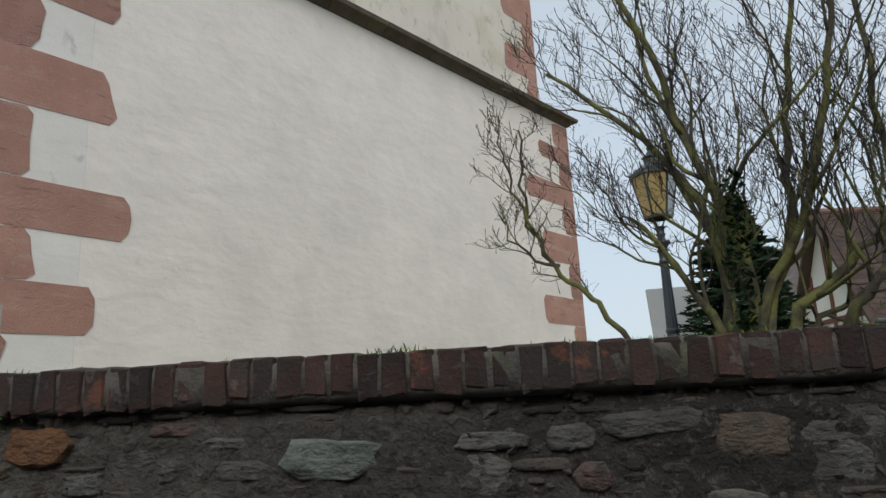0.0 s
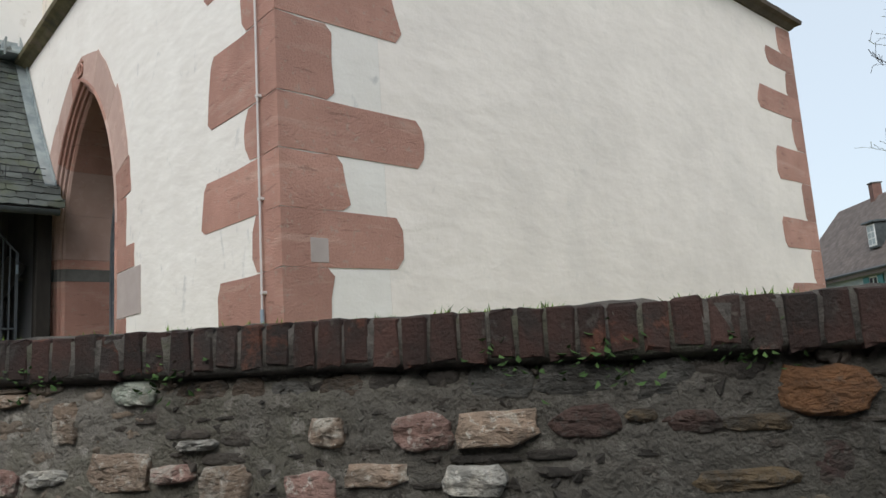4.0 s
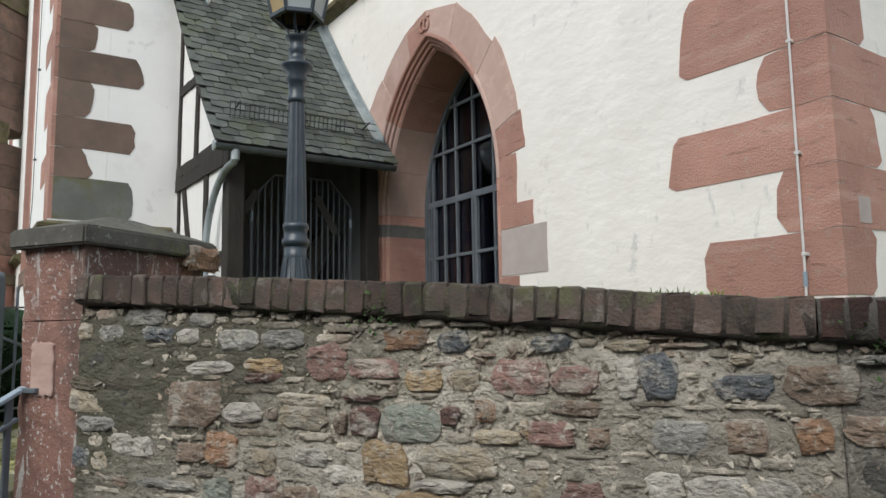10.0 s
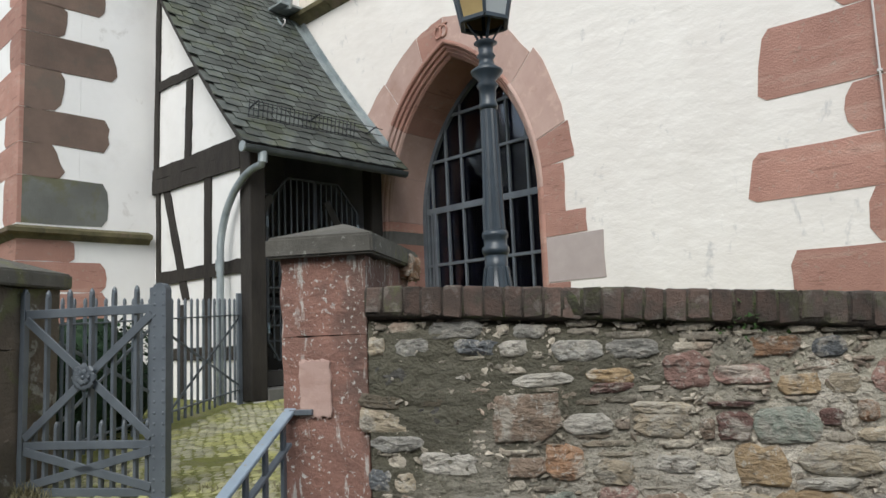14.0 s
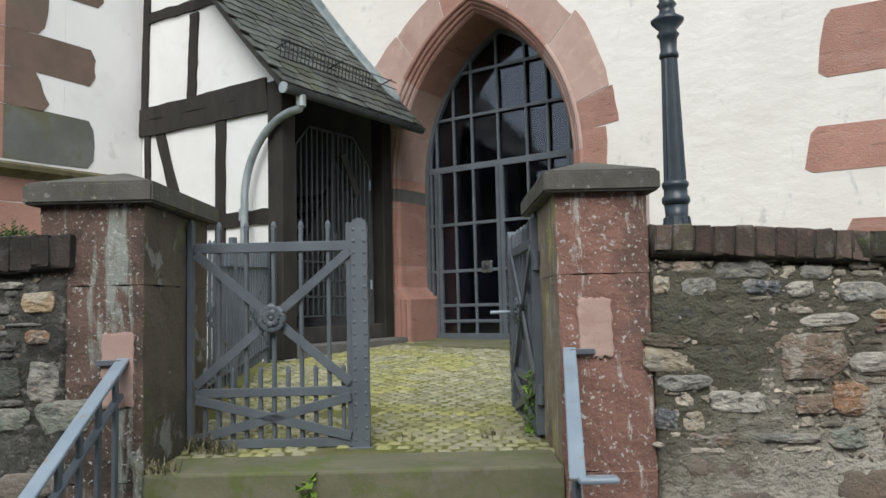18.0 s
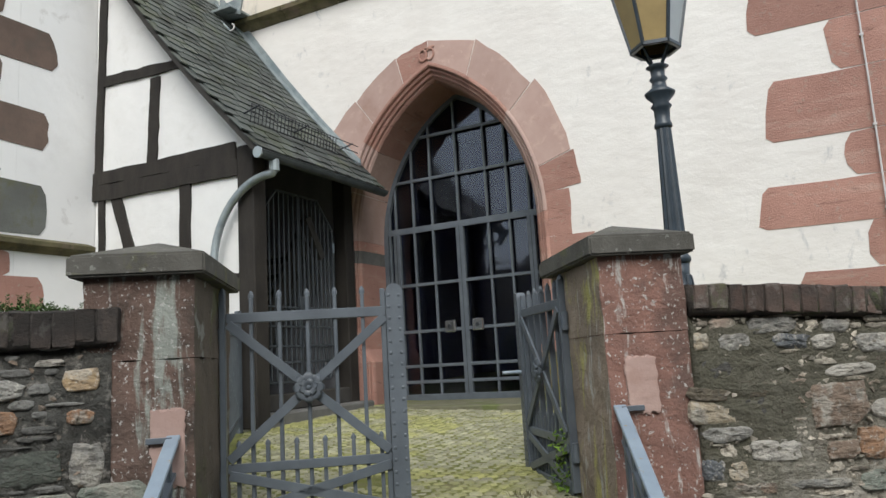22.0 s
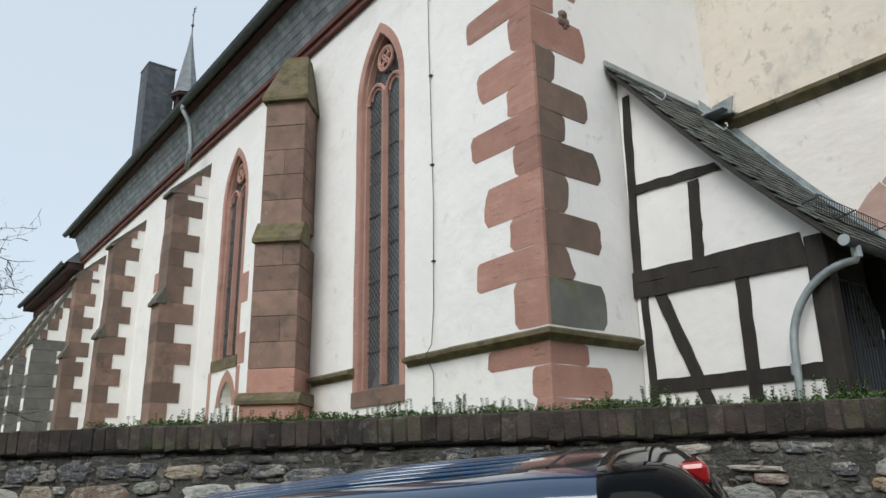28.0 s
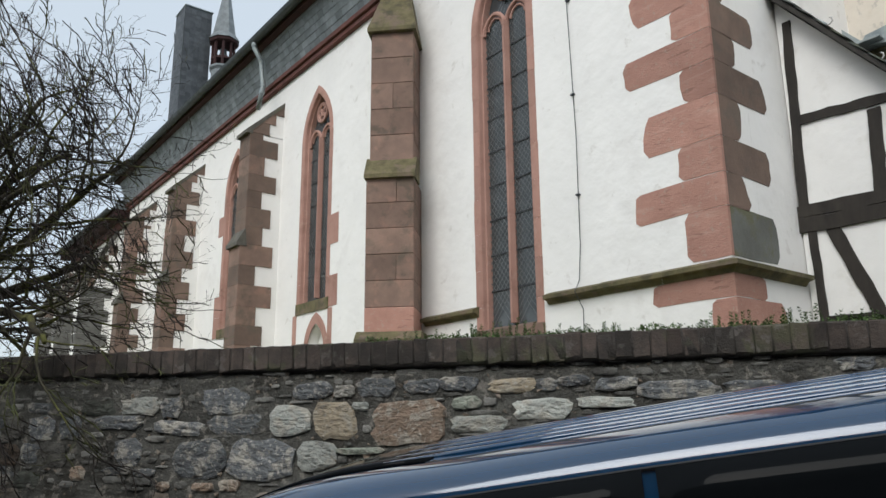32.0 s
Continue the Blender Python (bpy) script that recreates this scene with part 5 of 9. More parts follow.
add_box(bm, (0.05, -0.008, 24.0), (0.3, 0.008, 24.15), 0)
part("weathervane", bm, "zinc_dark", bell)


# ---- half-timbered porch in the corner ----
HY = -0.47
porch = thing("porch", Matrix.Identity(4), "half-timbered lean-to porch with white panels and slate roof", "porch")
GX, EX, EZ, RX, RZ = -12.60, -12.12, 3.98, -14.85, 7.22
GC = GX + 0.22


def roof_z(x):
    t = (EX - x) / (EX - RX)
    return EZ + (RZ - EZ) * t - 0.10 * math.sin(math.pi * min(1.0, t * 1.15)) if t > 0 else EZ + (RZ - EZ) * t * 0.8


outline = [(-14.86, 1.0), (GC, 1.0), (GC, roof_z(GC) - 0.12), (-13.3, roof_z(-13.3) - 0.12), (-14.0, roof_z(-14.0) - 0.12), (-14.86, roof_z(-14.86) - 0.12)]
part("gable_panel", prism(outline, lambda u, v, d: (u, HY + d, v), 0.16), "white_panel", porch, "white plaster infill")


def beam(pts, name="beam", proud=0.03, stuff="timber"):
    """A hewn beam in the gable: four corners, slightly uneven."""
    (xa, za), (xb, zb), (xc, zc), (xd, zd) = pts
    n = 12
    lo = [(xa + (xb - xa) * k / n, za + (zb - za) * k / n + jit(0.010)) for k in range(n + 1)]
    hi = [(xd + (xc - xd) * k / n, zd + (zc - zd) * k / n + jit(0.010)) for k in range(n + 1)]
    part(name, prism(lo + hi[::-1], lambda u, v, d: (u, HY - proud + d, v), 0.10), stuff, porch)


def post(x0, z0, x1, z1, w, proud=0.028):
    n = 12
    le = [(x0 - w / 2 + (x1 - x0) * k / n + jit(0.008), z0 + (z1 - z0) * k / n) for k in range(n + 1)]
    ri = [(x0 + w / 2 + (x1 - x0) * k / n + jit(0.008), z0 + (z1 - z0) * k / n) for k in range(n + 1)]
    part("post", prism(le + ri[::-1], lambda u, v, d: (u, HY - proud + d, v), 0.10), "timber", porch)


post(-14.70, 1.0, -14.73, 3.86, 0.10)
post(-14.80, 4.10, -14.72, 6.75, 0.12)
beam([(-14.88, 3.84), (-12.58, 3.79), (-12.58, 3.97), (-14.88, 4.03)], proud=0.04)
beam([(-14.88, 4.035), (-12.60, 3.975), (-12.62, 4.16), (-14.88, 4.19)], proud=0.034)
beam([(-14.74, 5.26), (-13.43, 5.20), (-13.51, 5.31), (-14.74, 5.40)])
post(-13.885, 4.14, -13.825, 5.18, 0.15)
post(-13.40, 1.0, -13.36, 3.82, 0.155)
post(-13.94, 2.36, -14.49, 3.84, 0.17, 0.024)
beam([(-14.70, 2.60), (GC - 0.1, 2.58), (GC - 0.1, 2.74), (-14.70, 2.76)], proud=0.029)
beam([(-14.70, 1.60), (GC - 0.1, 1.60), (GC - 0.1, 1.76), (-14.70, 1.76)], proud=0.021)
post(-14.06, 1.0, -14.06, 2.3, 0.13)
part("corner_post", box((GC - 0.21, HY - 0.035, 1.15), (GC + 0.012, HY + 0.17, roof_z(GC) - 0.15), 0.012), "timber", porch)
part("corner_post", box((GX - 0.17, 1.45, 1.15), (GX + 0.02, 1.64, roof_z(GX) - 0.15), 0.012), "timber", porch)
part("wall_plate", box((GX - 0.2, HY + 0.165, roof_z(GX) - 0.30), (GX + 0.03, 1.64, roof_z(GX) - 0.12), 0.012), "timber", porch)
part("sill_beam", box((GX - 0.16, HY + 0.17, 1.28), (GX + 0.01, 1.45, 1.46), 0.012), "timber_grey", porch)
part("base_stone", box((GX - 0.22, HY + 0.165, 0.95), (GC + 0.02, 1.64, 1.28), 0.02), "greystone", porch)
part("back_wall", prism([(-14.86, 1.0), (GX - 0.2, 1.0), (GX - 0.2, roof_z(GX - 0.2) - 0.2), (-14.86, roof_z(-14.86) - 0.2)], lambda u, v, d: (u, 1.5 + d, v), 0.12), "interior", porch)
part("side_wall", box((-14.86, HY + 0.165, 1.0), (-14.7, 1.5, 6.4), 0), "interior", porch)
part("floor_slab", box((-14.7, HY + 0.165, 0.9), (GX - 0.2, 1.5, 1.25), 0), "greystone", porch)
bm = bmesh.new()
n = 10
xs = [RX + (EX - RX) * k / n for k in range(n + 1)]
ro = [(x, roof_z(x)) for x in xs]
add_prism(bm, ro + [(x, z - 0.09) for x, z in reversed(ro)], lambda u, v, d: (u, HY - 0.24 + d, v - 0.02), 2.33)
part("roof_deck", bm, "timber_grey", porch)
bm = bmesh.new()
add_prism(bm, [(x, z - 0.03) for x, z in ro] + [(x, z - 0.13) for x, z in reversed(ro)], lambda u, v, d: (u, HY - 0.20 + d, v), 0.035)
part("barge_board", bm, "timber", porch)
for k in range(2):
    a = Vector((GX - 0.10, HY - 0.1 + 0.0 * k, 3.2))
    part("knee_brace", bar((GX - 0.08, HY + 0.12 + k * 1.38, 3.05), (GX - 0.08, HY + 0.42 + k * 0.80, 3.52), 0.10, 0.10), "timber_grey", porch)

# slates of the porch roof, one by one
slate_meshes = []
for k in range(6):
    w, l = 0.215, 0.255
    bm = bmesh.new()
    pts = [(-w / 2, 0.0 + jit(0.012)), (-w / 4, -0.012 + jit(0.006)), (w / 4 + jit(0.02), -0.014 + jit(0.008)), (w / 2, 0.012 + jit(0.014)), (w / 2, l), (-w / 2, l)]
    add_prism(bm, pts, lambda u, v, d: (u, v, -d + 0.014), 0.013)
    bmesh.ops.recalc_face_normals(bm, faces=bm.faces)
    me = bpy.data.meshes.new("slate")
    bm.to_mesh(me)
    bm.free()
    slate_meshes.append(me)


def slates_on_porch():
    length = [0.0]
    fine = [(EX + 0.03 - (EX + 0.03 - RX) * k / 60, 0) for k in range(61)]
    fine = [(x, roof_z(x)) for x, _ in fine]
    for a, b in zip(fine, fine[1:]):
        length.append(length[-1] + math.dist(a, b))
    row, s = 0, 0.0
    while s < length[-1] - 0.05:
        i = max(k for k in range(61) if length[k] <= s)
        i = min(i, 59)
        t = (s - length[i]) / (length[i + 1] - length[i])
        x = fine[i][0] + (fine[i + 1][0] - fine[i][0]) * t
        z = fine[i][1] + (fine[i + 1][1] - fine[i][1]) * t
        up = Vector((fine[i + 1][0] - fine[i][0], 0, fine[i + 1][1] - fine[i][1])).normalized()
        side = Vector((0, 1, 0))
        nrm = side.cross(up)
        y = HY - 0.27 + (0.1 if row % 2 else 0.0)
        while y < 1.62:
            m = Matrix((side, up, nrm)).transposed().to_4x4()
            m.translation = Vector((x, min(y + 0.10, 1.56), z)) + nrm * (0.005 + random.uniform(0, 0.006))
            ob = link("slate", random.choice(slate_meshes), "slate", porch)
            ob.matrix_basis = m @ pose(0, 0, 0, -4.2 + jit(1.6), jit(1.5), -5 + jit(5))
            y += 0.222
        s += 0.155
        row += 1


porch_gutter = thing("porch_gutter", Matrix.Identity(4), "dark zinc eaves gutter with a pale curved downpipe on the porch", "gutter")
gutter_along("gutter", (EX + 0.06, HY - 0.30, 3.90), (EX + 0.06, 1.60, 3.90), 0.062, "zinc_dark", porch_gutter)
part("end_cap", tube([(EX + 0.06, HY - 0.31, 3.885), (EX + 0.06, HY - 0.29, 3.885)], 0.06, 10), "zinc", porch_gutter)
swan = []
for k in range(13):
    t = k / 12
    a = math.pi / 2 * t
    swan.append((EX + 0.04 - 0.72 * math.sin(a), HY - 0.06 - 0.10 * t, 3.72 - 0.82 * (1 - math.cos(a))))
part("downpipe", tube([(EX + 0.06, HY - 0.05, 3.84), (EX + 0.06, HY - 0.06, 3.76)] + swan + [(EX - 0.70, HY - 0.16, 2.0), (EX - 0.70, HY - 0.16, 1.1)], 0.043, 10), "zinc", porch_gutter, "pale grey curved downpipe", True)
part("pipe_collar", tube([(EX + 0.06, HY - 0.055, 3.74), (EX + 0.06, HY - 0.055, 3.86)], 0.052, 10), "zinc", porch_gutter)
part("pipe_collar", tube([(EX - 0.70, HY - 0.16, 2.62), (EX - 0.70, HY - 0.16, 2.74)], 0.05, 10), "zinc", porch_gutter)
guard = thing("snow_guard", Matrix.Identity(4), "black wrought iron snow guard on the slate roof", "snow guard")
gx = EX - 0.30
gz = roof_z(gx)
for z in (0.06, 0.15, 0.24):
    part("rail", bar((gx + 0.05 * (z > 0.1), HY - 0.02, gz + z), (gx + 0.05 * (z > 0.1), 1.50, gz + z), 0.010), "iron_dark", guard)
for k in range(26):
    y = HY - 0.02 + k * 1.52 / 25
    part("upright", bar((gx + 0.02, y, gz + 0.05), (gx + 0.05, y, gz + 0.25), 0.008, 0.006, 0.0), "iron_dark", guard)
for y in (HY + 0.1, HY + 0.95, 1.40):
    part("bracket", bar((gx - 0.18, y, roof_z(gx - 0.18) + 0.02), (gx + 0.05, y, gz + 0.26), 0.016), "iron_dark", guard)
flash = thing("roof_flashing", Matrix.Identity(4), "blue-grey zinc flashing where the porch roof meets the tower", "flashing")
for k in range(8):
    xa, xb = RX + (EX - 0.3 - RX) * k / 8, RX + (EX - 0.3 - RX) * (k + 1) / 8
    bm = prism([(xa, roof_z(xa) + 0.035), (xb, roof_z(xb) + 0.03), (xb, roof_z(xb) + 0.20 - 0.014 * k), (xa, roof_z(xa) + 0.214 - 0.014 * k)], lambda u, v, d: (u, 1.625 + d, v), 0.02)
    add_prism(bm, [(xa, roof_z(xa) + 0.035), (xb, roof_z(xb) + 0.03), (xb, roof_z(xb) + 0.05), (xa, roof_z(xa) + 0.055)], lambda u, v, d: (u, 1.50 + d, v), 0.13)
    part("flashing_sheet", bm, "zinc", flash)
part("ridge_sheet", box((-14.874, HY - 0.24, RZ - 0.06), (-14.84, 1.60, RZ + 0.10), 0.004, None), "zinc", flash)
part("corner_sheet", box((-14.62, 1.14, 6.86), (-14.18, 1.62, 6.90), 0.006, None), "zinc", flash)
part("corner_sheet", prism([(-14.50, 6.88), (-14.15, 6.80), (-14.08, 7.06), (-14.42, 7.02)], lambda u, v, d: (u, 1.28 + d, v), 0.03), "zinc", flash)
for hx, hy in ((-14.32, -0.24), (-14.28, 1.22)):
    hook = thing("roof_hook", Matrix.Translation((hx, hy, roof_z(hx))), "small pale zinc ladder hook on the slate roof", "hook", "ladder hooks on the porch roof")
    part("plate", tube([(-0.16, 0, 0.22), (0.0, 0, 0.04)], [0.018, 0.022], 6), "zinc", hook)
    part("hook", tube([(0.0, 0, 0.03), (0.05, 0, 0.03), (0.085, 0, 0.06), (0.08, 0, 0.11), (0.05, 0, 0.125)], 0.011, 6), "cable", hook)

grille = thing("porch_grille", Matrix.Identity(4), "black iron double-leaf grille gate closing the porch", "gate")
gx = GX - 0.05
for y0, y1, cut_y in ((-0.12, 0.57, -0.12), (0.59, 1.24, 1.24)):
    leaf = part("leaf_frame", bar((gx, y0 if cut_y == y0 else y1, 1.80), (gx, y0 if cut_y == y0 else y1, 3.42), 0.036), "iron_weathered", grille)
    mid = y1 if cut_y == y0 else y0
    slope = cut_y + (0.30 if cut_y == y0 else -0.30)
    foot = cut_y + (0.14 if cut_y == y0 else -0.14)
    for a, b in (((gx, cut_y, 3.42), (gx, slope, 3.76)), ((gx, slope, 3.76), (gx, mid, 3.76)), ((gx, mid, 3.76), (gx, mid, 1.58)), ((gx, mid, 1.58), (gx, foot, 1.58)), ((gx, foot, 1.58), (gx, cut_y, 1.80))):
        part("rail", bar(a, b, 0.034, 0.022), "iron_weathered", leaf)
    n = 8
    for k in range(1, n):
        y = y0 + (y1 - y0) * k / n
        part("grille_bar", bar((gx, y, 1.60), (gx, y, min(3.76, 3.42 + abs(y - cut_y) / 0.30 * 0.34)), 0.020), "iron_weathered", leaf)
    for z in (1.80, 1.98, 2.20, 2.42):
        part("rail", bar((gx + 0.012, y0, z), (gx + 0.012, y1, z), 0.012, 0.022), "iron_weathered", leaf)
    for z in (1.95, 3.2):
        part("hinge", tube([(gx + 0.02, cut_y, z - 0.06), (gx + 0.02, cut_y, z + 0.06)], 0.018, 6), "rail_paint", leaf)
part("lock_plate", box((gx - 0.02, 0.55, 2.35), (gx + 0.03, 0.62, 2.55), 0.005), "iron_weathered", grille)
stairs = thing("porch_stair", Matrix.Identity(4), "dark timber stair inside the porch", "stairs")
part("string_board", bar((-13.2, 0.1, 1.3), (-13.2, 1.35, 3.4), 0.06, 0.28), "timber_grey", stairs)
for k in range(8):
    part("tread", box((-14.1, 0.1 + 0.155 * k, 1.45 + 0.24 * k), (-13.2, 0.34 + 0.155 * k, 1.49 + 0.24 * k), 0.004), "timber_grey", stairs)

# ---- retaining walls ----
TOP_R = [(-0.2, 2.02), (1.0, 1.955), (2.0, 1.885), (3.0, 1.80), (3.9, 1.77), (5.3, 1.742), (6.3, 1.725), (8.8, 1.70), (17.0, 1.62)]


def top_right(s):
    return interp(TOP_R, s)


def top_left(s):
    return 2.03


def rubble_face(name, frame_m, s0, s1, top, material, label, thick=0.42, cover=None):
    """The wall body with an uneven mortar face towards the street."""
    verts, faces = [], []
    ns = int((s1 - s0) / 0.018)
    levels = [-0.7, 0.3, 0.6, 0.8] + [0.9 + 0.0145 * j for j in range(72)]
    nz = len(levels) - 1
    inv = 1 if s1 > s0 else -1
    for i in range(ns + 1):
        s = s0 + (s1 - s0) * i / ns
        zt = top(s) - 0.125
        for j in range(nz + 1):
            z = levels[j] if j < nz else 9.0
            z = min(z, zt - 0.002 * (nz - j))
            bend = 0.05 * noise.noise(Vector((s * 2.3, z * 3.0, 9.0)))
            ledge = 1 - abs(noise.noise(Vector((s * 3.2, (z + bend) * 13.0, 2.0)))) * 2.2
            d = 0.010 * noise.noise(Vector((s * 2.2, z * 3.4, 0))) + 0.008 * max(-0.4, ledge) * (0.6 + noise.noise(Vector((s * 2.0, z * 2.4, 5.0)))) + 0.009 * noise.noise(Vector((s * 12.0, z * 18.0, 1.0))) + 0.008 * noise.noise(Vector((s * 28.0, z * 36.0, 3.0)))
            d -= 0.034 * max(0.0, min(1.0, (z - zt + 0.075) / 0.06))
            if cover:
                d += cover(s, z) + 0.011 * noise.noise(Vector((s * 1.7, z * 2.6, 4.0)))
            verts.append(frame_m @ Vector((s, -d, z)))
        verts.append(frame_m @ Vector((s, thick, zt)))
        verts.append(frame_m @ Vector((s, thick, -0.7)))
    c = nz + 3
    for i in range(ns):
        for j in range(c - 1):
            a = i * c + j
            faces.append((a, a + c, a + c + 1, a + 1))
    faces.append(tuple(range(c)))
    faces.append(tuple(range(ns * c, ns * c + c))[::-1])
    ob = raw(name, verts, faces, material, smooth=True)
    return tagged(ob, label, "wall", kind="structure")


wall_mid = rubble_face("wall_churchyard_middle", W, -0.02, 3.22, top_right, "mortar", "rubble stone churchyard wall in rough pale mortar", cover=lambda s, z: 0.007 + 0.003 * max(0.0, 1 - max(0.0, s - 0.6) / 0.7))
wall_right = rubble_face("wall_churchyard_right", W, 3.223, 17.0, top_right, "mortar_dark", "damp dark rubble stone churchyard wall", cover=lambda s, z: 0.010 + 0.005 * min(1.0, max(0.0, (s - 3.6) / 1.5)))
wall_left = rubble_face("wall_churchyard_left", WL, -16.0, 0.10, top_left, "mortar_left", "dark weathered rubble stone churchyard wall", cover=lambda s, z: 0.003 + 0.008 * max(0.0, (z - 1.6) / 0.3))


def stone_mesh(k):
    """A broken field stone: an angular outline, a steep edge and an uneven, nearly flat face."""
    n = 14
    ang = [2 * math.pi * (i + jit(0.32)) / n for i in range(n)]
    square = random.uniform(3.0, 8.0)
    rim = []
    for a in ang:
        c, s = math.cos(a), math.sin(a)
        r = 0.5 / (abs(c) ** square + abs(s) ** square) ** (1 / square) * random.uniform(0.88, 1.08)
        rim.append((r * c, r * s))
    tx, tz = jit(0.3), jit(0.3)
    verts = [(x, 0.6, z) for x, z in rim]
    for f, rough, base in ((0.97, 0.24, -0.38), (0.80, 0.26, -0.74), (0.42, 0.24, -0.86)):
        for x, z in rim:
            verts.append((x * f + jit(0.025), base + tx * x * f + tz * z * f + jit(rough) + 0.06 * math.sin(z * f * 15 + tx * 9), z * f + jit(0.025)))
    verts.append((0, -0.85 + jit(0.3), 0))
    faces = []
    for r in range(3):
        for i in range(n):
            j = (i + 1) % n
            faces.append((r * n + i, r * n + j, (r + 1) * n + j, (r + 1) * n + i))
    for i in range(n):
        faces.append((3 * n + i, 3 * n + (i + 1) % n, 4 * n))
    me = bpy.data.meshes.new("stone")
    me.from_pydata(verts, [], faces)
    me.update()
    return me


random.seed(11)
stone_shapes = {key: [stone_mesh(k) for k in range(7)] for key in STONE}
for key, shapes in stone_shapes.items():
    for me in shapes:
        me.materials.append(M["stone_" + key])
        me.polygons.foreach_set("use_smooth", [k >= 14 and k % 3 != 0 for k in range(len(me.polygons))])


def stone_at(parent, frame_m, s, z, w, h, key, proud=0.016):
    ob = new("stone", random.choice(stone_shapes[key]))
    ob.parent = parent
    ob.matrix_basis = frame_m @ pose(s, -0.004, z, 0, jit(3.5), 0) @ Matrix.Diagonal((w * 1.06, proud, h * 1.08, 1))


gate_stones = [(0.38, 1.8, 0.23, 0.07, "grey"), (0.19, 1.73, 0.15, 0.08, "grey"), (0.47, 1.72, 0.19, 0.07, "blue"), (0.64, 1.71, 0.13, 0.07, "white"), (0.71, 1.78, 0.13, 0.06, "grey"), (0.91, 1.69, 0.21, 0.09, "grey"), (1.14, 1.69, 0.21, 0.08, "grey"),
    (1.36, 1.59, 0.19, 0.15, "red"), (0.76, 1.57, 0.25, 0.06, "white"), (1.04, 1.58, 0.2, 0.06, "ochre"), (1.04, 1.53, 0.19, 0.04, "dark"), (0.68, 1.41, 0.3, 0.2, "brown"), (0.94, 1.38, 0.2, 0.09, "white"), (0.83, 1.22, 0.16, 0.14, "orange"),
    (0.67, 1.2, 0.17, 0.08, "brown"), (0.33, 1.22, 0.25, 0.1, "white"), (0.02, 1.15, 0.11, 0.1, "blue"), (1.03, 1.18, 0.16, 0.1, "tan"), (1.04, 1.06, 0.16, 0.12, "red")]
low_stones = [(0.81, 1.05, 0.15, 0.09, "pale"), (1.25, 1.44, 0.25, 0.05, "tan"), (1.24, 1.37, 0.22, 0.1, "tan"), (1.28, 1.21, 0.16, 0.07, "white"), (0.52, 1.06, 0.31, 0.04, "grey"), (0.21, 1.06, 0.21, 0.05, "brown"), (1.22, 1.04, 0.22, 0.1, "brown"),
    (0.1, 1.31, 0.23, 0.07, "grey"), (0.02, 1.74, 0.08, 0.08, "tan"), (1.71, 1.68, 0.19, 0.08, "orange"), (1.92, 1.67, 0.13, 0.08, "blue"), (1.58, 1.57, 0.22, 0.08, "red"), (1.79, 1.52, 0.16, 0.08, "ochre"), (1.52, 1.45, 0.17, 0.02, "dark"),
    (1.42, 1.35, 0.06, 0.08, "brown"), (1.53, 1.36, 0.13, 0.12, "dark"), (1.73, 1.36, 0.25, 0.14, "pale"), (1.9, 1.39, 0.08, 0.07, "dark")]
middle_stones = [(2.18, 1.54, 0.22, 0.13, "red"), (2.38, 1.53, 0.17, 0.1, "red"), (2.3, 1.66, 0.15, 0.06, "blue"), (2.29, 1.34, 0.17, 0.09, "red"), (2.19, 1.35, 0.04, 0.06, "ochre"), (2.38, 1.43, 0.18, 0.05, "brown"), (2.04, 1.41, 0.08, 0.08, "orange"),
    (2.09, 1.32, 0.18, 0.05, "tan"), (1.92, 1.22, 0.29, 0.12, "tan"), (1.62, 1.2, 0.2, 0.16, "ochre"), (1.82, 1.07, 0.29, 0.06, "ochre"), (1.51, 1.05, 0.26, 0.09, "tan"), (2.4, 1.12, 0.16, 0.11, "red"), (2.46, 1.33, 0.08, 0.07, "brown"),
    (1.4, 1.15, 0.12, 0.07, "white"), (1.87, 1.13, 0.23, 0.05, "white")]
seam_stones = [(2.67, 1.54, 0.13, 0.15, "blue"), (2.57, 1.54, 0.08, 0.14, "white"), (2.94, 1.51, 0.18, 0.08, "blue"), (3.17, 1.52, 0.21, 0.12, "brown"), (2.57, 1.65, 0.15, 0.04, "tan"), (2.73, 1.34, 0.17, 0.11, "grey"), (2.94, 1.35, 0.13, 0.11, "brown"),
    (3.14, 1.36, 0.11, 0.11, "orange"), (3.31, 1.38, 0.17, 0.09, "brown"), (3.59, 1.58, 0.08, 0.06, "tan"), (3.34, 1.6, 0.13, 0.03, "grey"), (3.67, 1.51, 0.19, 0.07, "grey"), (3.6, 1.37, 0.12, 0.09, "brown"), (3.76, 1.39, 0.13, 0.08, "orange"),
    (4, 1.58, 0.15, 0.04, "brown"), (4.23, 1.5, 0.09, 0.12, "brown"), (2.94, 1.6, 0.07, 0.04, "tan")]
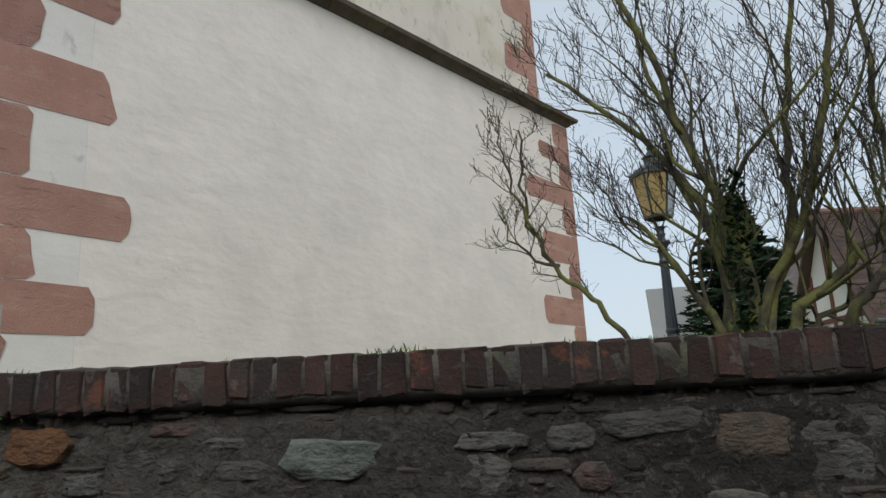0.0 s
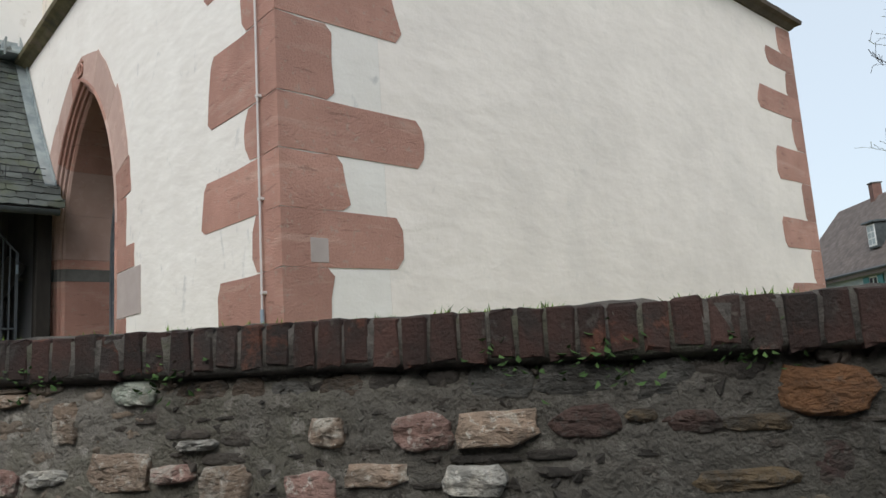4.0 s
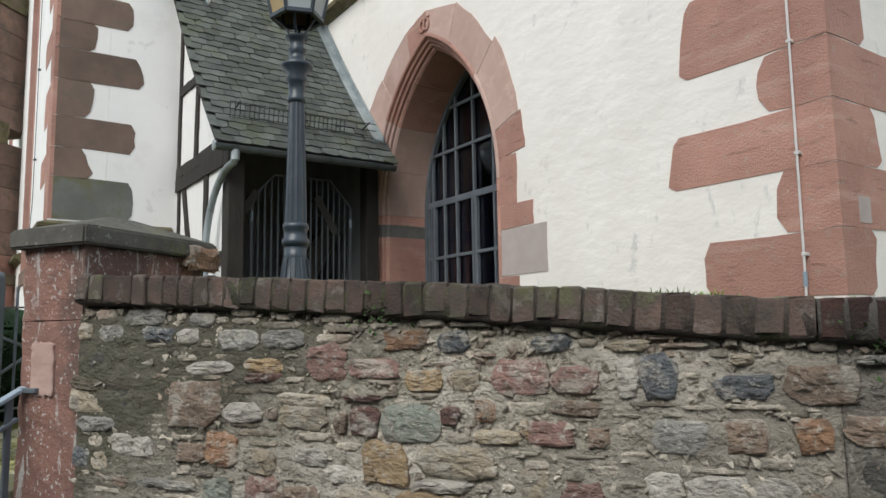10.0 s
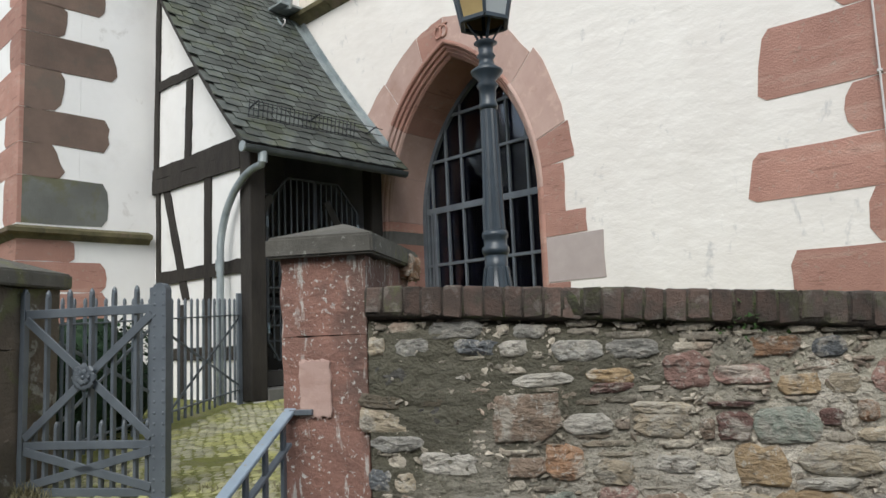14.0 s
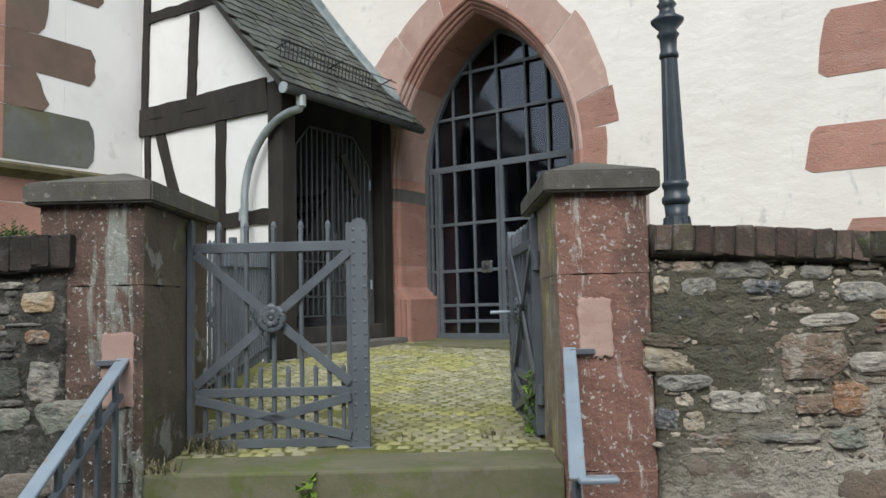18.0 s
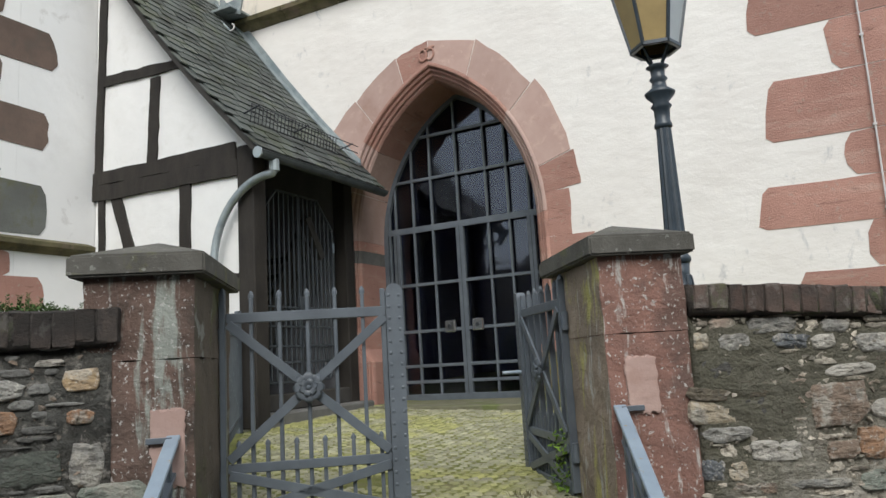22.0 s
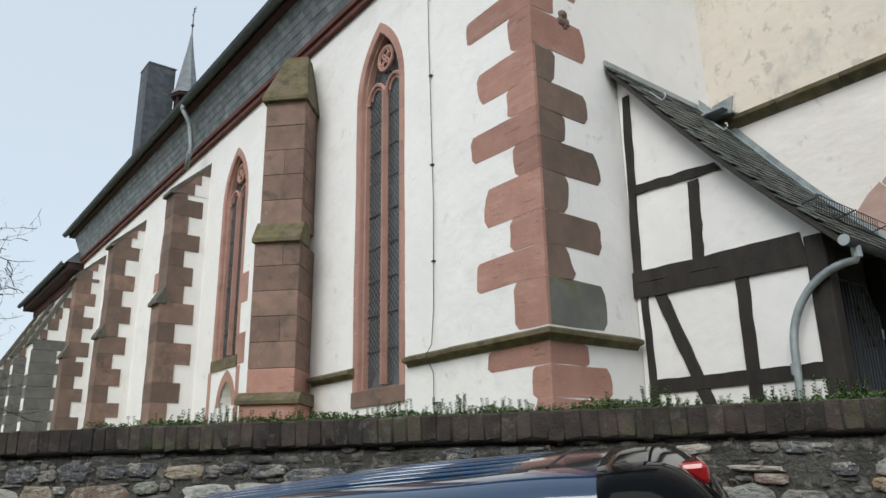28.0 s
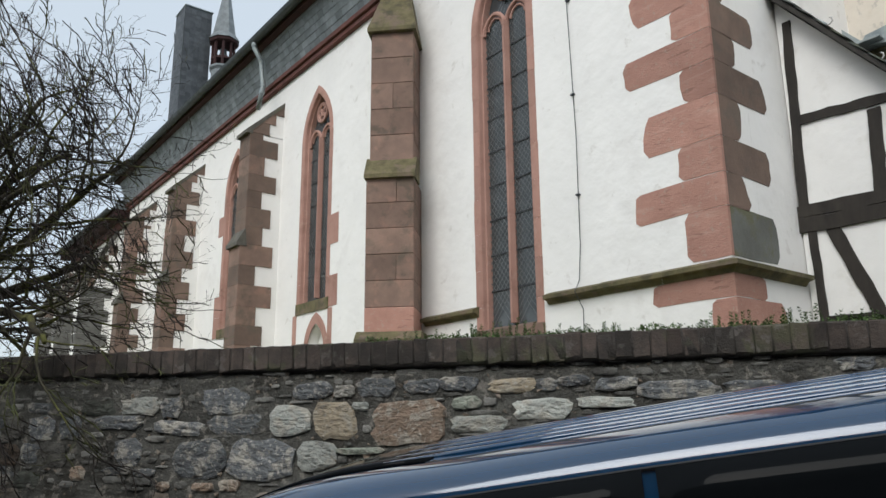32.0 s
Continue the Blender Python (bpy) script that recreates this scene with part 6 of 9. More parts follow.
right_stones = [(3.97, 1.33, 0.15, 0.08, "red"), (4.15, 1.34, 0.16, 0.05, "grey"), (4.47, 1.58, 0.14, 0.07, "pale"), (4.42, 1.35, 0.21, 0.11, "tan"), (4.6, 1.34, 0.13, 0.05, "red"), (4.77, 1.29, 0.16, 0.13, "brown"), (5.03, 1.28, 0.15, 0.11, "red"),
    (5.23, 1.32, 0.18, 0.06, "tan"), (5.5, 1.3, 0.17, 0.08, "grey"), (5.37, 1.43, 0.16, 0.1, "red"), (5.09, 1.44, 0.1, 0.08, "brown"), (5.57, 1.43, 0.22, 0.09, "tan"), (5.8, 1.44, 0.17, 0.07, "red"), (5.94, 1.45, 0.08, 0.03, "ochre"),
    (6.06, 1.43, 0.13, 0.05, "red"), (6.21, 1.42, 0.17, 0.04, "ochre"), (6.17, 1.29, 0.23, 0.05, "ochre"), (4.68, 1.42, 0.13, 0.03, "grey")]
start_stones = [(6.37, 1.49, 0.21, 0.11, "rust"), (7.31, 1.41, 0.3, 0.11, "slab"), (6.82, 1.52, 0.16, 0.04, "red"), (6.98, 1.47, 0.16, 0.04, "grey"), (7.04, 1.39, 0.17, 0.06, "grey"), (8.52, 1.42, 0.2, 0.12, "brown"), (8.02, 1.44, 0.14, 0.07, "grey"),
    (8.25, 1.47, 0.28, 0.07, "grey"), (7.79, 1.44, 0.2, 0.05, "grey"), (8.07, 1.33, 0.1, 0.07, "red"), (8.45, 1.25, 0.16, 0.06, "white"), (6.53, 1.37, 0.12, 0.06, "grey"), (6.8, 1.4, 0.07, 0.07, "grey"), (6.86, 1.31, 0.11, 0.03, "blue")]
left_stones = [(-5.68, 1.75, 0.26, 0.1, "white"), (-6.3, 1.69, 0.34, 0.16, "grey"), (-6.64, 1.53, 0.37, 0.09, "white"), (-6.22, 1.55, 0.37, 0.12, "white"), (-5.84, 1.57, 0.28, 0.18, "white"), (-5.53, 1.57, 0.27, 0.22, "tan"), (-5.05, 1.55, 0.45, 0.24, "brown"),
    (-6.46, 1.34, 0.38, 0.23, "white"), (-6.03, 1.34, 0.44, 0.24, "white"), (-5.65, 1.36, 0.26, 0.17, "white"), (-4.75, 1.77, 0.23, 0.08, "pale"), (-4.43, 1.75, 0.27, 0.08, "tan"), (-4.23, 1.75, 0.12, 0.07, "white"), (-4.08, 1.77, 0.18, 0.06, "white"),
    (-3.85, 1.75, 0.22, 0.07, "white"), (-3.52, 1.71, 0.42, 0.1, "pale"), (-4.7, 1.66, 0.17, 0.07, "pale"), (-4.63, 1.54, 0.32, 0.09, "white")]
left_small_stones = [(-4.26, 1.62, 0.32, 0.11, "white"), (-3.9, 1.65, 0.31, 0.06, "white"), (-5.37, 1.39, 0.3, 0.04, "pale"), (-5.26, 1.76, 0.24, 0.12, "pale"), (-6.7, 1.66, 0.16, 0.13, "grey"), (-6.72, 1.17, 0.09, 0.06, "ochre"), (-6.43, 1.17, 0.15, 0.05, "ochre"),
    (-6.24, 1.18, 0.14, 0.07, "ochre"), (-7.09, 1.26, 0.23, 0.05, "grey"), (-6.88, 1.25, 0.18, 0.05, "grey"), (-5.47, 1.74, 0.13, 0.07, "grey"), (-5.36, 1.65, 0.11, 0.05, "white"), (-4.97, 1.76, 0.22, 0.08, "pale"), (-7.4, 1.24, 0.12, 0.09, "ochre"),
    (-7.11, 1.57, 0.37, 0.09, "grey"), (-2.67, 1.82, 0.18, 0.07, "white"), (-3.14, 1.72, 0.31, 0.06, "white")]
left_gate_stones = [(-0.02, 1.73, 0.15, 0.09, "ochre"), (-0.15, 1.81, 0.12, 0.03, "white"), (-0.45, 1.71, 0.37, 0.08, "grey"), (-0.92, 1.81, 0.24, 0.06, "pale"), (-1.16, 1.72, 0.26, 0.03, "white"), (-1.1, 1.67, 0.15, 0.05, "red"), (-0.63, 1.64, 0.07, 0.06, "ochre"),
    (-0.47, 1.58, 0.13, 0.09, "tan"), (-0.34, 1.57, 0.13, 0.1, "orange"), (-0.02, 1.58, 0.11, 0.06, "orange"), (-1.44, 1.82, 0.18, 0.05, "white"), (-0.42, 1.82, 0.11, 0.05, "pale"), (-1.11, 1.82, 0.12, 0.05, "grey"), (-0.77, 1.71, 0.12, 0.06, "blue"),
    (-1.79, 1.8, 0.05, 0.04, "white")]


def fill_stones(parent, frame_m, taken, s0, s1, z0, top, share, keys, limit, big=1.0, light=(), proud=(0.012, 0.018), damp=lambda s, z: False, mossy=lambda s, z: False):
    """Roughly coursed stones between the larger known ones; what is past the limit is returned for one joined part."""
    made, rest = [], []
    z = z0
    while z < 2.0:
        h = random.uniform(0.06, 0.125) * big
        s = s0 + jit(0.1)
        while s < s1:
            w = random.uniform(0.08, 0.24) * big
            ss, zz = s + w / 2, z + h / 2 + jit(0.02)
            if zz + h / 2 < top(ss) - 0.135 and random.random() < share(ss, zz):
                if not any(abs(ss - a) < (w + c) * 0.5 and abs(zz - b) < (h + d) * 0.48 for a, b, c, d, _ in taken):
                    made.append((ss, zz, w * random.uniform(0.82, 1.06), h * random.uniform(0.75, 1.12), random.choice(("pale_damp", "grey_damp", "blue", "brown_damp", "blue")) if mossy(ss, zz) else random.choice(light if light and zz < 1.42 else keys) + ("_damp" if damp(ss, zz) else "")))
            s += w + 0.012
        z += h + 0.008
    taken += made
    random.shuffle(made)
    for row in made[:limit]:
        stone_at(parent, frame_m, *row, proud=random.uniform(*proud))
    return made[limit:]


def stones_joined(parent, frame_m, rows, material):
    verts, faces = [], []
    for s, z, w, h, key in rows:
        src = random.choice(stone_shapes[key])
        base = len(verts)
        for v in src.vertices:
            verts.append(frame_m @ Vector((s + v.co.x * w, -0.004 + v.co.y * 0.015, z + v.co.z * h)))
        faces += [tuple(base + i for i in p.vertices) for p in src.polygons]
    if verts:
        raw("stones", verts, faces, material, parent, smooth=True)["kind"] = "stuff"


def gap_fill(parent, frame_m, taken, s0, s1, z0, top, tries, keys, material):
    """Thin broken slivers pinned into the gaps between the larger stones, as one part."""
    rows = []
    cells = {}
    for a, b, c, d, _ in taken:
        for q in range(int((a - c) * 4) - 1, int((a + c) * 4) + 2):
            cells.setdefault(q, []).append((a, b, c, d))
    for _ in range(tries):
        w = random.uniform(0.05, 0.20)
        h = random.uniform(0.012, 0.05)
        s, z = random.uniform(s0, s1), random.uniform(z0, top(s0) + 0.2)
        if z + h / 2 > top(s) - 0.132:
            continue
        if any(abs(s - a) < (w + c) * 0.50 and abs(z - b) < (h + d) * 0.50 for a, b, c, d in cells.get(int(s * 4), ())):
            continue
        for q in range(int((s - w) * 4) - 1, int((s + w) * 4) + 2):
            cells.setdefault(q, []).append((s, z, w * 1.2, h * 1.5))
        rows.append((s, z, w, h * 1.1, random.choice(keys)))
    stones_joined(parent, frame_m, rows, material)


def chips(parent, frame_m, s0, s1, z0, top, count, material):
    """Small grit and broken chips bedded in the mortar, as one part."""
    verts, faces = [], []
    for _ in range(count):
        s = random.uniform(s0, s1)
        z = random.uniform(z0, top(s) - 0.14)
        r = 0.006 + 0.020 * random.random() ** 2.5
        base = len(verts)
        m = frame_m @ pose(s, jit(0.010), z, jit(60), jit(60), jit(60))
        for v in ((1.3, 0, 0), (0, 1, 0), (-1, 0.2, 0), (0, -1, 0.1), (0.1, 0, 0.7), (0, 0.1, -0.7)):
            verts.append(m @ (Vector(v) * r * random.uniform(0.7, 1.3)))
        faces += [(base + i, base + j, base + k) for i, j, k in ((0, 1, 4), (1, 2, 4), (2, 3, 4), (3, 0, 4), (1, 0, 5), (2, 1, 5), (3, 2, 5), (0, 3, 5))]
    raw("grit", verts, faces, material, parent)["kind"] = "stuff"


def all_stones():
    random.seed(21)
    known = gate_stones + low_stones + middle_stones + seam_stones + right_stones + start_stones
    for row in known:
        if row[0] + row[2] / 2 < 3.22:
            stone_at(wall_mid, W, *row, proud=random.uniform(0.024, 0.034))
        else:
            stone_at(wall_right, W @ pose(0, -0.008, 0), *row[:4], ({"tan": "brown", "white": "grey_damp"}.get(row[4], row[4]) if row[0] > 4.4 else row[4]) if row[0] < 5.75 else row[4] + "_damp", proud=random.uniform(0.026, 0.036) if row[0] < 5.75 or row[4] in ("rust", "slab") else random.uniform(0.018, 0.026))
    keys = ["grey", "tan", "white", "grey", "tan", "grey", "white", "brown"]
    stones_joined(wall_mid, W, fill_stones(wall_mid, W, known, 0.0, 3.2, 1.0, top_right, lambda s, z: 1.0, keys, 230, 1.15, ("white", "tan", "tan", "grey", "white", "brown"), (0.015, 0.026), lambda s, z: s < 1.5 and z > 1.15 + 0.3 * s and random.random() < 0.6), "stone_mixed")
    stones_joined(wall_right, W, fill_stones(wall_right, W, known, 3.24, 4.4, 1.0, top_right, lambda s, z: 0.95, ["grey", "brown", "grey_damp", "brown_damp", "dark", "grey", "tan_damp", "red_damp"], 110, 1.3), "stone_mixed")
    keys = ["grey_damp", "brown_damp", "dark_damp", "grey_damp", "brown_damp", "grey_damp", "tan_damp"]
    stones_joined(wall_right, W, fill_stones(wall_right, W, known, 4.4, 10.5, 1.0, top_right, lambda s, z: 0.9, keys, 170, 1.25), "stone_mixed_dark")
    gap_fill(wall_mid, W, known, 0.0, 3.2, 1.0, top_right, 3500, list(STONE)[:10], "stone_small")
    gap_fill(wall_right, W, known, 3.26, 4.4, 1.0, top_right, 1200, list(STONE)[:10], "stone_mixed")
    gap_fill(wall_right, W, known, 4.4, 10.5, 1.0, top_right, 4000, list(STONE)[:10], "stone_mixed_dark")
    low, low2 = [], []
    for k in range(260):
        s = random.uniform(0, 16.5)
        (low if s < 3.1 else low2).append((s, random.uniform(0.1, 0.95 if s < 10.5 else 1.45), random.uniform(0.12, 0.28), random.uniform(0.08, 0.14), random.choice(keys)))
    stones_joined(wall_mid, W, low, "stone_mixed")
    stones_joined(wall_right, W, [r for r in low2 if r[0] > 3.4], "stone_mixed_dark")
    chips(wall_mid, W, 0.0, 3.2, 0.9, top_right, 4200, "stone_small")
    chips(wall_right, W, 3.24, 4.6, 0.9, top_right, 900, "stone_mixed")
    chips(wall_right, W, 4.6, 10.5, 0.9, top_right, 3500, "stone_mixed_dark")
    known = left_stones + left_small_stones + left_gate_stones
    for row in known:
        key = "chalk" if row[4] == "white" and row[0] < -2.0 else row[4]
        if key in ("chalk", "pale") and row[1] > 1.70:
            key = "blue"
        stone_at(wall_left, WL, *row[:4], {"chalk": "blue", "grey": "blue", "ochre": "brown"}.get(key, key) if row[0] < -5.95 else key, proud=random.uniform(0.024, 0.034))
    keys = ["chalk", "pale", "blue", "chalk", "pale", "grey", "tan", "grey", "pale_damp"]
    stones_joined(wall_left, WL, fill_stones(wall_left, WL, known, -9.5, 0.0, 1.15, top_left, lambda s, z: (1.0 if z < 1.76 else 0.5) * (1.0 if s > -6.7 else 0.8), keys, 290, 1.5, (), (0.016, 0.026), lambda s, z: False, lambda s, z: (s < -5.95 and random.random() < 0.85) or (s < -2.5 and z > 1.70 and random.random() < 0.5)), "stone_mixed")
    gap_fill(wall_left, WL, known, -9.5, 0.0, 1.15, top_left, 6000, list(STONE)[:10], "stone_small_grey")
    low = [(random.uniform(-15.8, 0), random.uniform(0.1, 1.1), random.uniform(0.12, 0.3), random.uniform(0.08, 0.16), random.choice(keys)) for k in range(220)]
    low += [(random.uniform(-15.8, -9.6), random.uniform(1.1, 1.8), random.uniform(0.12, 0.3), random.uniform(0.08, 0.16), random.choice(keys)) for k in range(70)]
    stones_joined(wall_left, WL, low, "stone_mixed")
    chips(wall_left, WL, -9.5, 0.0, 1.1, top_left, 1500, "stone_mixed")


def brick_mesh(w, h, d, material):
    """A worn brick on edge: chipped lower arris and a rounded, uneven top."""
    bm = bmesh.new()
    add_box(bm, (-w / 2, 0, 0), (w / 2, d, h), 0.006)
    lean = jit(0.010)
    for v in bm.verts:
        v.co += Vector((jit(0.003), jit(0.005), (jit(0.011) + lean) if v.co.z < h / 2 else jit(0.005)))
    me = bpy.data.meshes.new("brick")
    bm.to_mesh(me)
    bm.free()
    me.materials.append(M[material])
    return me


def coping(name, parent_m, s0, s1, top, pitch, height, label, seed, material, gap, bed, flush):
    """Bricks on edge in a mortar bed whose joints lie nearly flush with the worn faces."""
    random.seed(seed)
    holder = thing(name, Matrix.Identity(4), label, "coping", kind="structure")
    shapes = [brick_mesh(pitch - random.uniform(gap, 2.2 * gap), height, 0.25, material) for _ in range(14)]
    s = s0
    while s < s1:
        p = pitch * random.uniform(0.92, 1.10)
        z = top(s) - height + 0.006 * noise.noise((s * 1.9, 5.0, 0))
        dz = top(s + 0.2) - top(s - 0.2)
        ob = new("brick", random.choice(shapes))
        ob.parent = holder
        ob.matrix_basis = parent_m @ pose(s + p / 2, -0.058 + jit(0.004), z + jit(0.003), jit(0.8), -math.degrees(dz / 0.4) + jit(0.9), jit(0.8)) @ Matrix.Diagonal((p / pitch, 1, 1, 1))
        s += p
    n = int((s1 - s0) / 0.025)
    verts, faces = [], []
    for i in range(n + 1):
        s = s0 + (s1 - s0) * i / n
        zt = top(s)
        rough = 0.003 * noise.noise((s * 21, 0, 4)) + 0.003 * noise.noise((s * 60, 2, 4))
        crumb = 0.006 + 0.010 * noise.noise((s * 5, 3, 1)) + 0.008 * noise.noise((s * 19, 3, 2))
        for y, z in ((-0.058 + flush + rough, zt - height + 0.006 - crumb), (-0.058 + flush + 0.6 * rough, zt - height * 0.5), (-0.058 + flush + rough, zt - 0.014 - crumb * 0.5), (-0.02, zt - 0.003 + crumb), (0.19, zt + 0.004 + crumb), (0.44, zt - 0.012), (0.44, zt - height - 0.02), (0.0, zt - height - 0.02)):
            verts.append(parent_m @ Vector((s, y, z)))
    for i in range(n):
        for j in range(8):
            a, b = i * 8 + j, i * 8 + (j + 1) % 8
            faces.append((a, a + 8, b + 8, b))
    faces += [tuple(range(8)), tuple(range(n * 8, n * 8 + 8))[::-1]]
    raw("mortar_bed", verts, faces, bed, holder, smooth=True)
    return holder


# ---- gate pillars, steps and rails ----
def gate_pillar(name, s0, s1, frame_m, label, plaque_right, stuff):
    m = frame_m @ pose(s0, 0, 0)
    p = thing(name, m, label, "gate pillar", "gate pillars")
    w, depth = s1 - s0, 0.86
    zs = [0.05, 0.93, 1.80, 2.167]
    for k, (z0, z1) in enumerate(zip(zs, zs[1:])):
        bm = box((jit(0.005), jit(0.005), z0 + 0.0005), (w + jit(0.005), depth, z1 - 0.0005), 0.002, None, 1)
        bmesh.ops.subdivide_edges(bm, edges=[e for e in bm.edges if e.calc_length() > 0.2], cuts=9, use_grid_fill=True)
        bm.normal_update()
        for v in bm.verts:
            v.co += v.normal * 0.012 * noise.noise(v.co * 9 + Vector((s0, 0, 0)))
        block = part("block", bm, stuff, p)
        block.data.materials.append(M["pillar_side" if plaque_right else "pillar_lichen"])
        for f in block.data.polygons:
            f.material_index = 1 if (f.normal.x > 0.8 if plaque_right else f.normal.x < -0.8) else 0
    o = 0.055
    bm = bmesh.new()
    lo = [(-o, -o, 2.168), (w + o, -o, 2.168), (w + o, depth + o, 2.168), (-o, depth + o, 2.168)]
    ring1 = [bm.verts.new(v) for v in lo]
    ring2 = [bm.verts.new((x, y, 2.262)) for x, y, _ in lo]
    apex = [bm.verts.new((w / 2, depth * 0.40, 2.375)), bm.verts.new((w / 2, depth * 0.60, 2.375))]
    bm.faces.new(ring1[::-1])
    for i in range(4):
        bm.faces.new((ring1[i], ring1[(i + 1) % 4], ring2[(i + 1) % 4], ring2[i]))
    bm.faces.new((ring2[0], ring2[1], apex[0]))
    bm.faces.new((ring2[1], ring2[2], apex[1], apex[0]))
    bm.faces.new((ring2[2], ring2[3], apex[1]))
    bm.faces.new((ring2[3], ring2[0], apex[0], apex[1]))
    bmesh.ops.bevel(bm, geom=list(bm.edges), offset=0.010, segments=2, affect="EDGES")
    part("capstone", bm, "cap", p, "dark lichened sloped capstone")
    if not plaque_right:
        bm = box((w - 0.02, depth - 0.20, 2.10), (w + o + 0.012, depth + o + 0.012, 2.245), 0.02, None, 1)
        bmesh.ops.subdivide_edges(bm, edges=list(bm.edges), cuts=2, use_grid_fill=True)
        for v in bm.verts:
            v.co += Vector((jit(0.016), jit(0.016), jit(0.02)))
        part("broken_corner", bm, "stone_orange", p, "freshly broken orange corner of the capstone")
    x0, wide, z0, z1 = (w - 0.185, 0.14, 1.26, 1.585) if plaque_right else (0.085, 0.15, 1.43, 1.69)
    bm = box((x0, -0.007, z0), (x0 + wide, 0.03, z1), 0.004)
    bmesh.ops.subdivide_edges(bm, edges=[e for e in bm.edges if e.calc_length() > 0.1], cuts=13, use_grid_fill=True)
    for v in bm.verts:
        edge = min(v.co.x - x0, x0 + wide - v.co.x, v.co.z - z0, z1 - v.co.z) < 0.012
        v.co += Vector((jit(0.006) if edge else 0, 0.0015 * noise.noise((v.co.x * 9, 0, v.co.z * 70)) if v.co.y < 0 else 0, jit(0.008) if edge else 0))
    part("repair_inset", bm, "sandstone_pink", p, "pink mortar repair inset with ragged edges")
    return p


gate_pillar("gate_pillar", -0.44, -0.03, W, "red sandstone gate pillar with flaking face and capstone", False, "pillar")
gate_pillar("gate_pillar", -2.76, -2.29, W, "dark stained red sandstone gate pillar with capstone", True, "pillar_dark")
steps = thing("entrance_steps", W, "mossy grey stone steps up to the churchyard gate", "steps")
for k in range(6):
    z1 = 0.97 - 0.165 * k
    y0, y1 = -0.30 * k + 0.0, -0.30 * (k - 1) + 0.02
    if k == 0:
        y0, y1 = -0.03, 0.33
    bm = box((-2.285, y0, max(0.0, z1 - 0.20)), (-0.445, y1, z1), 0.014, None, 2)
    part("tread", bm, "step", steps)


def handrail(s, flip, drift, reach):
    """A flat rail from the pillar down the steps, with a rounded end turned away from the steps."""
    h = thing("handrail", W @ pose(s, 0, 0), "blue-grey painted steel handrail beside the steps", "handrail", "handrails of the steps")
    a, b = Vector((0, -0.0, 1.47)), Vector((drift * reach, -0.72 * reach, 1.47 - 0.40 * reach))
    top = part("top_rail", bar(a, b, 0.058, 0.020, 0.004), "rail_paint", h)
    bm = box((min(0, flip * 0.14), -0.03, -0.011), (max(0, flip * 0.14), 0.03, 0.011), 0.008, Matrix.Translation(b + Vector((0, 0, 0.0))), 2)
    part("rail_end", bm, "rail_paint", top)
    part("lower_rail", bar(a + Vector((0, -0.03, -0.15)), b + Vector((0, 0.02, -0.13)), 0.034, 0.018, 0.003), "iron", h)
    part("wall_bracket", box((min(0, flip * 0.11), -0.03, 1.445), (max(0, flip * 0.11), -0.003, 1.47), 0.003), "iron", h)
    n = int(5 * reach)
    for k in range(n):
        p = a + (b - a) * ((k + 0.5) / n)
        part("baluster", bar((p.x, p.y, max(0.06, p.z - 0.95)), (p.x, p.y, p.z - 0.01), 0.034, 0.018, 0.003), "iron", h)
    return h


handrail(-0.40, 1, -0.11, 1.0)
handrail(-2.38, -1, 0.0, 1.5)


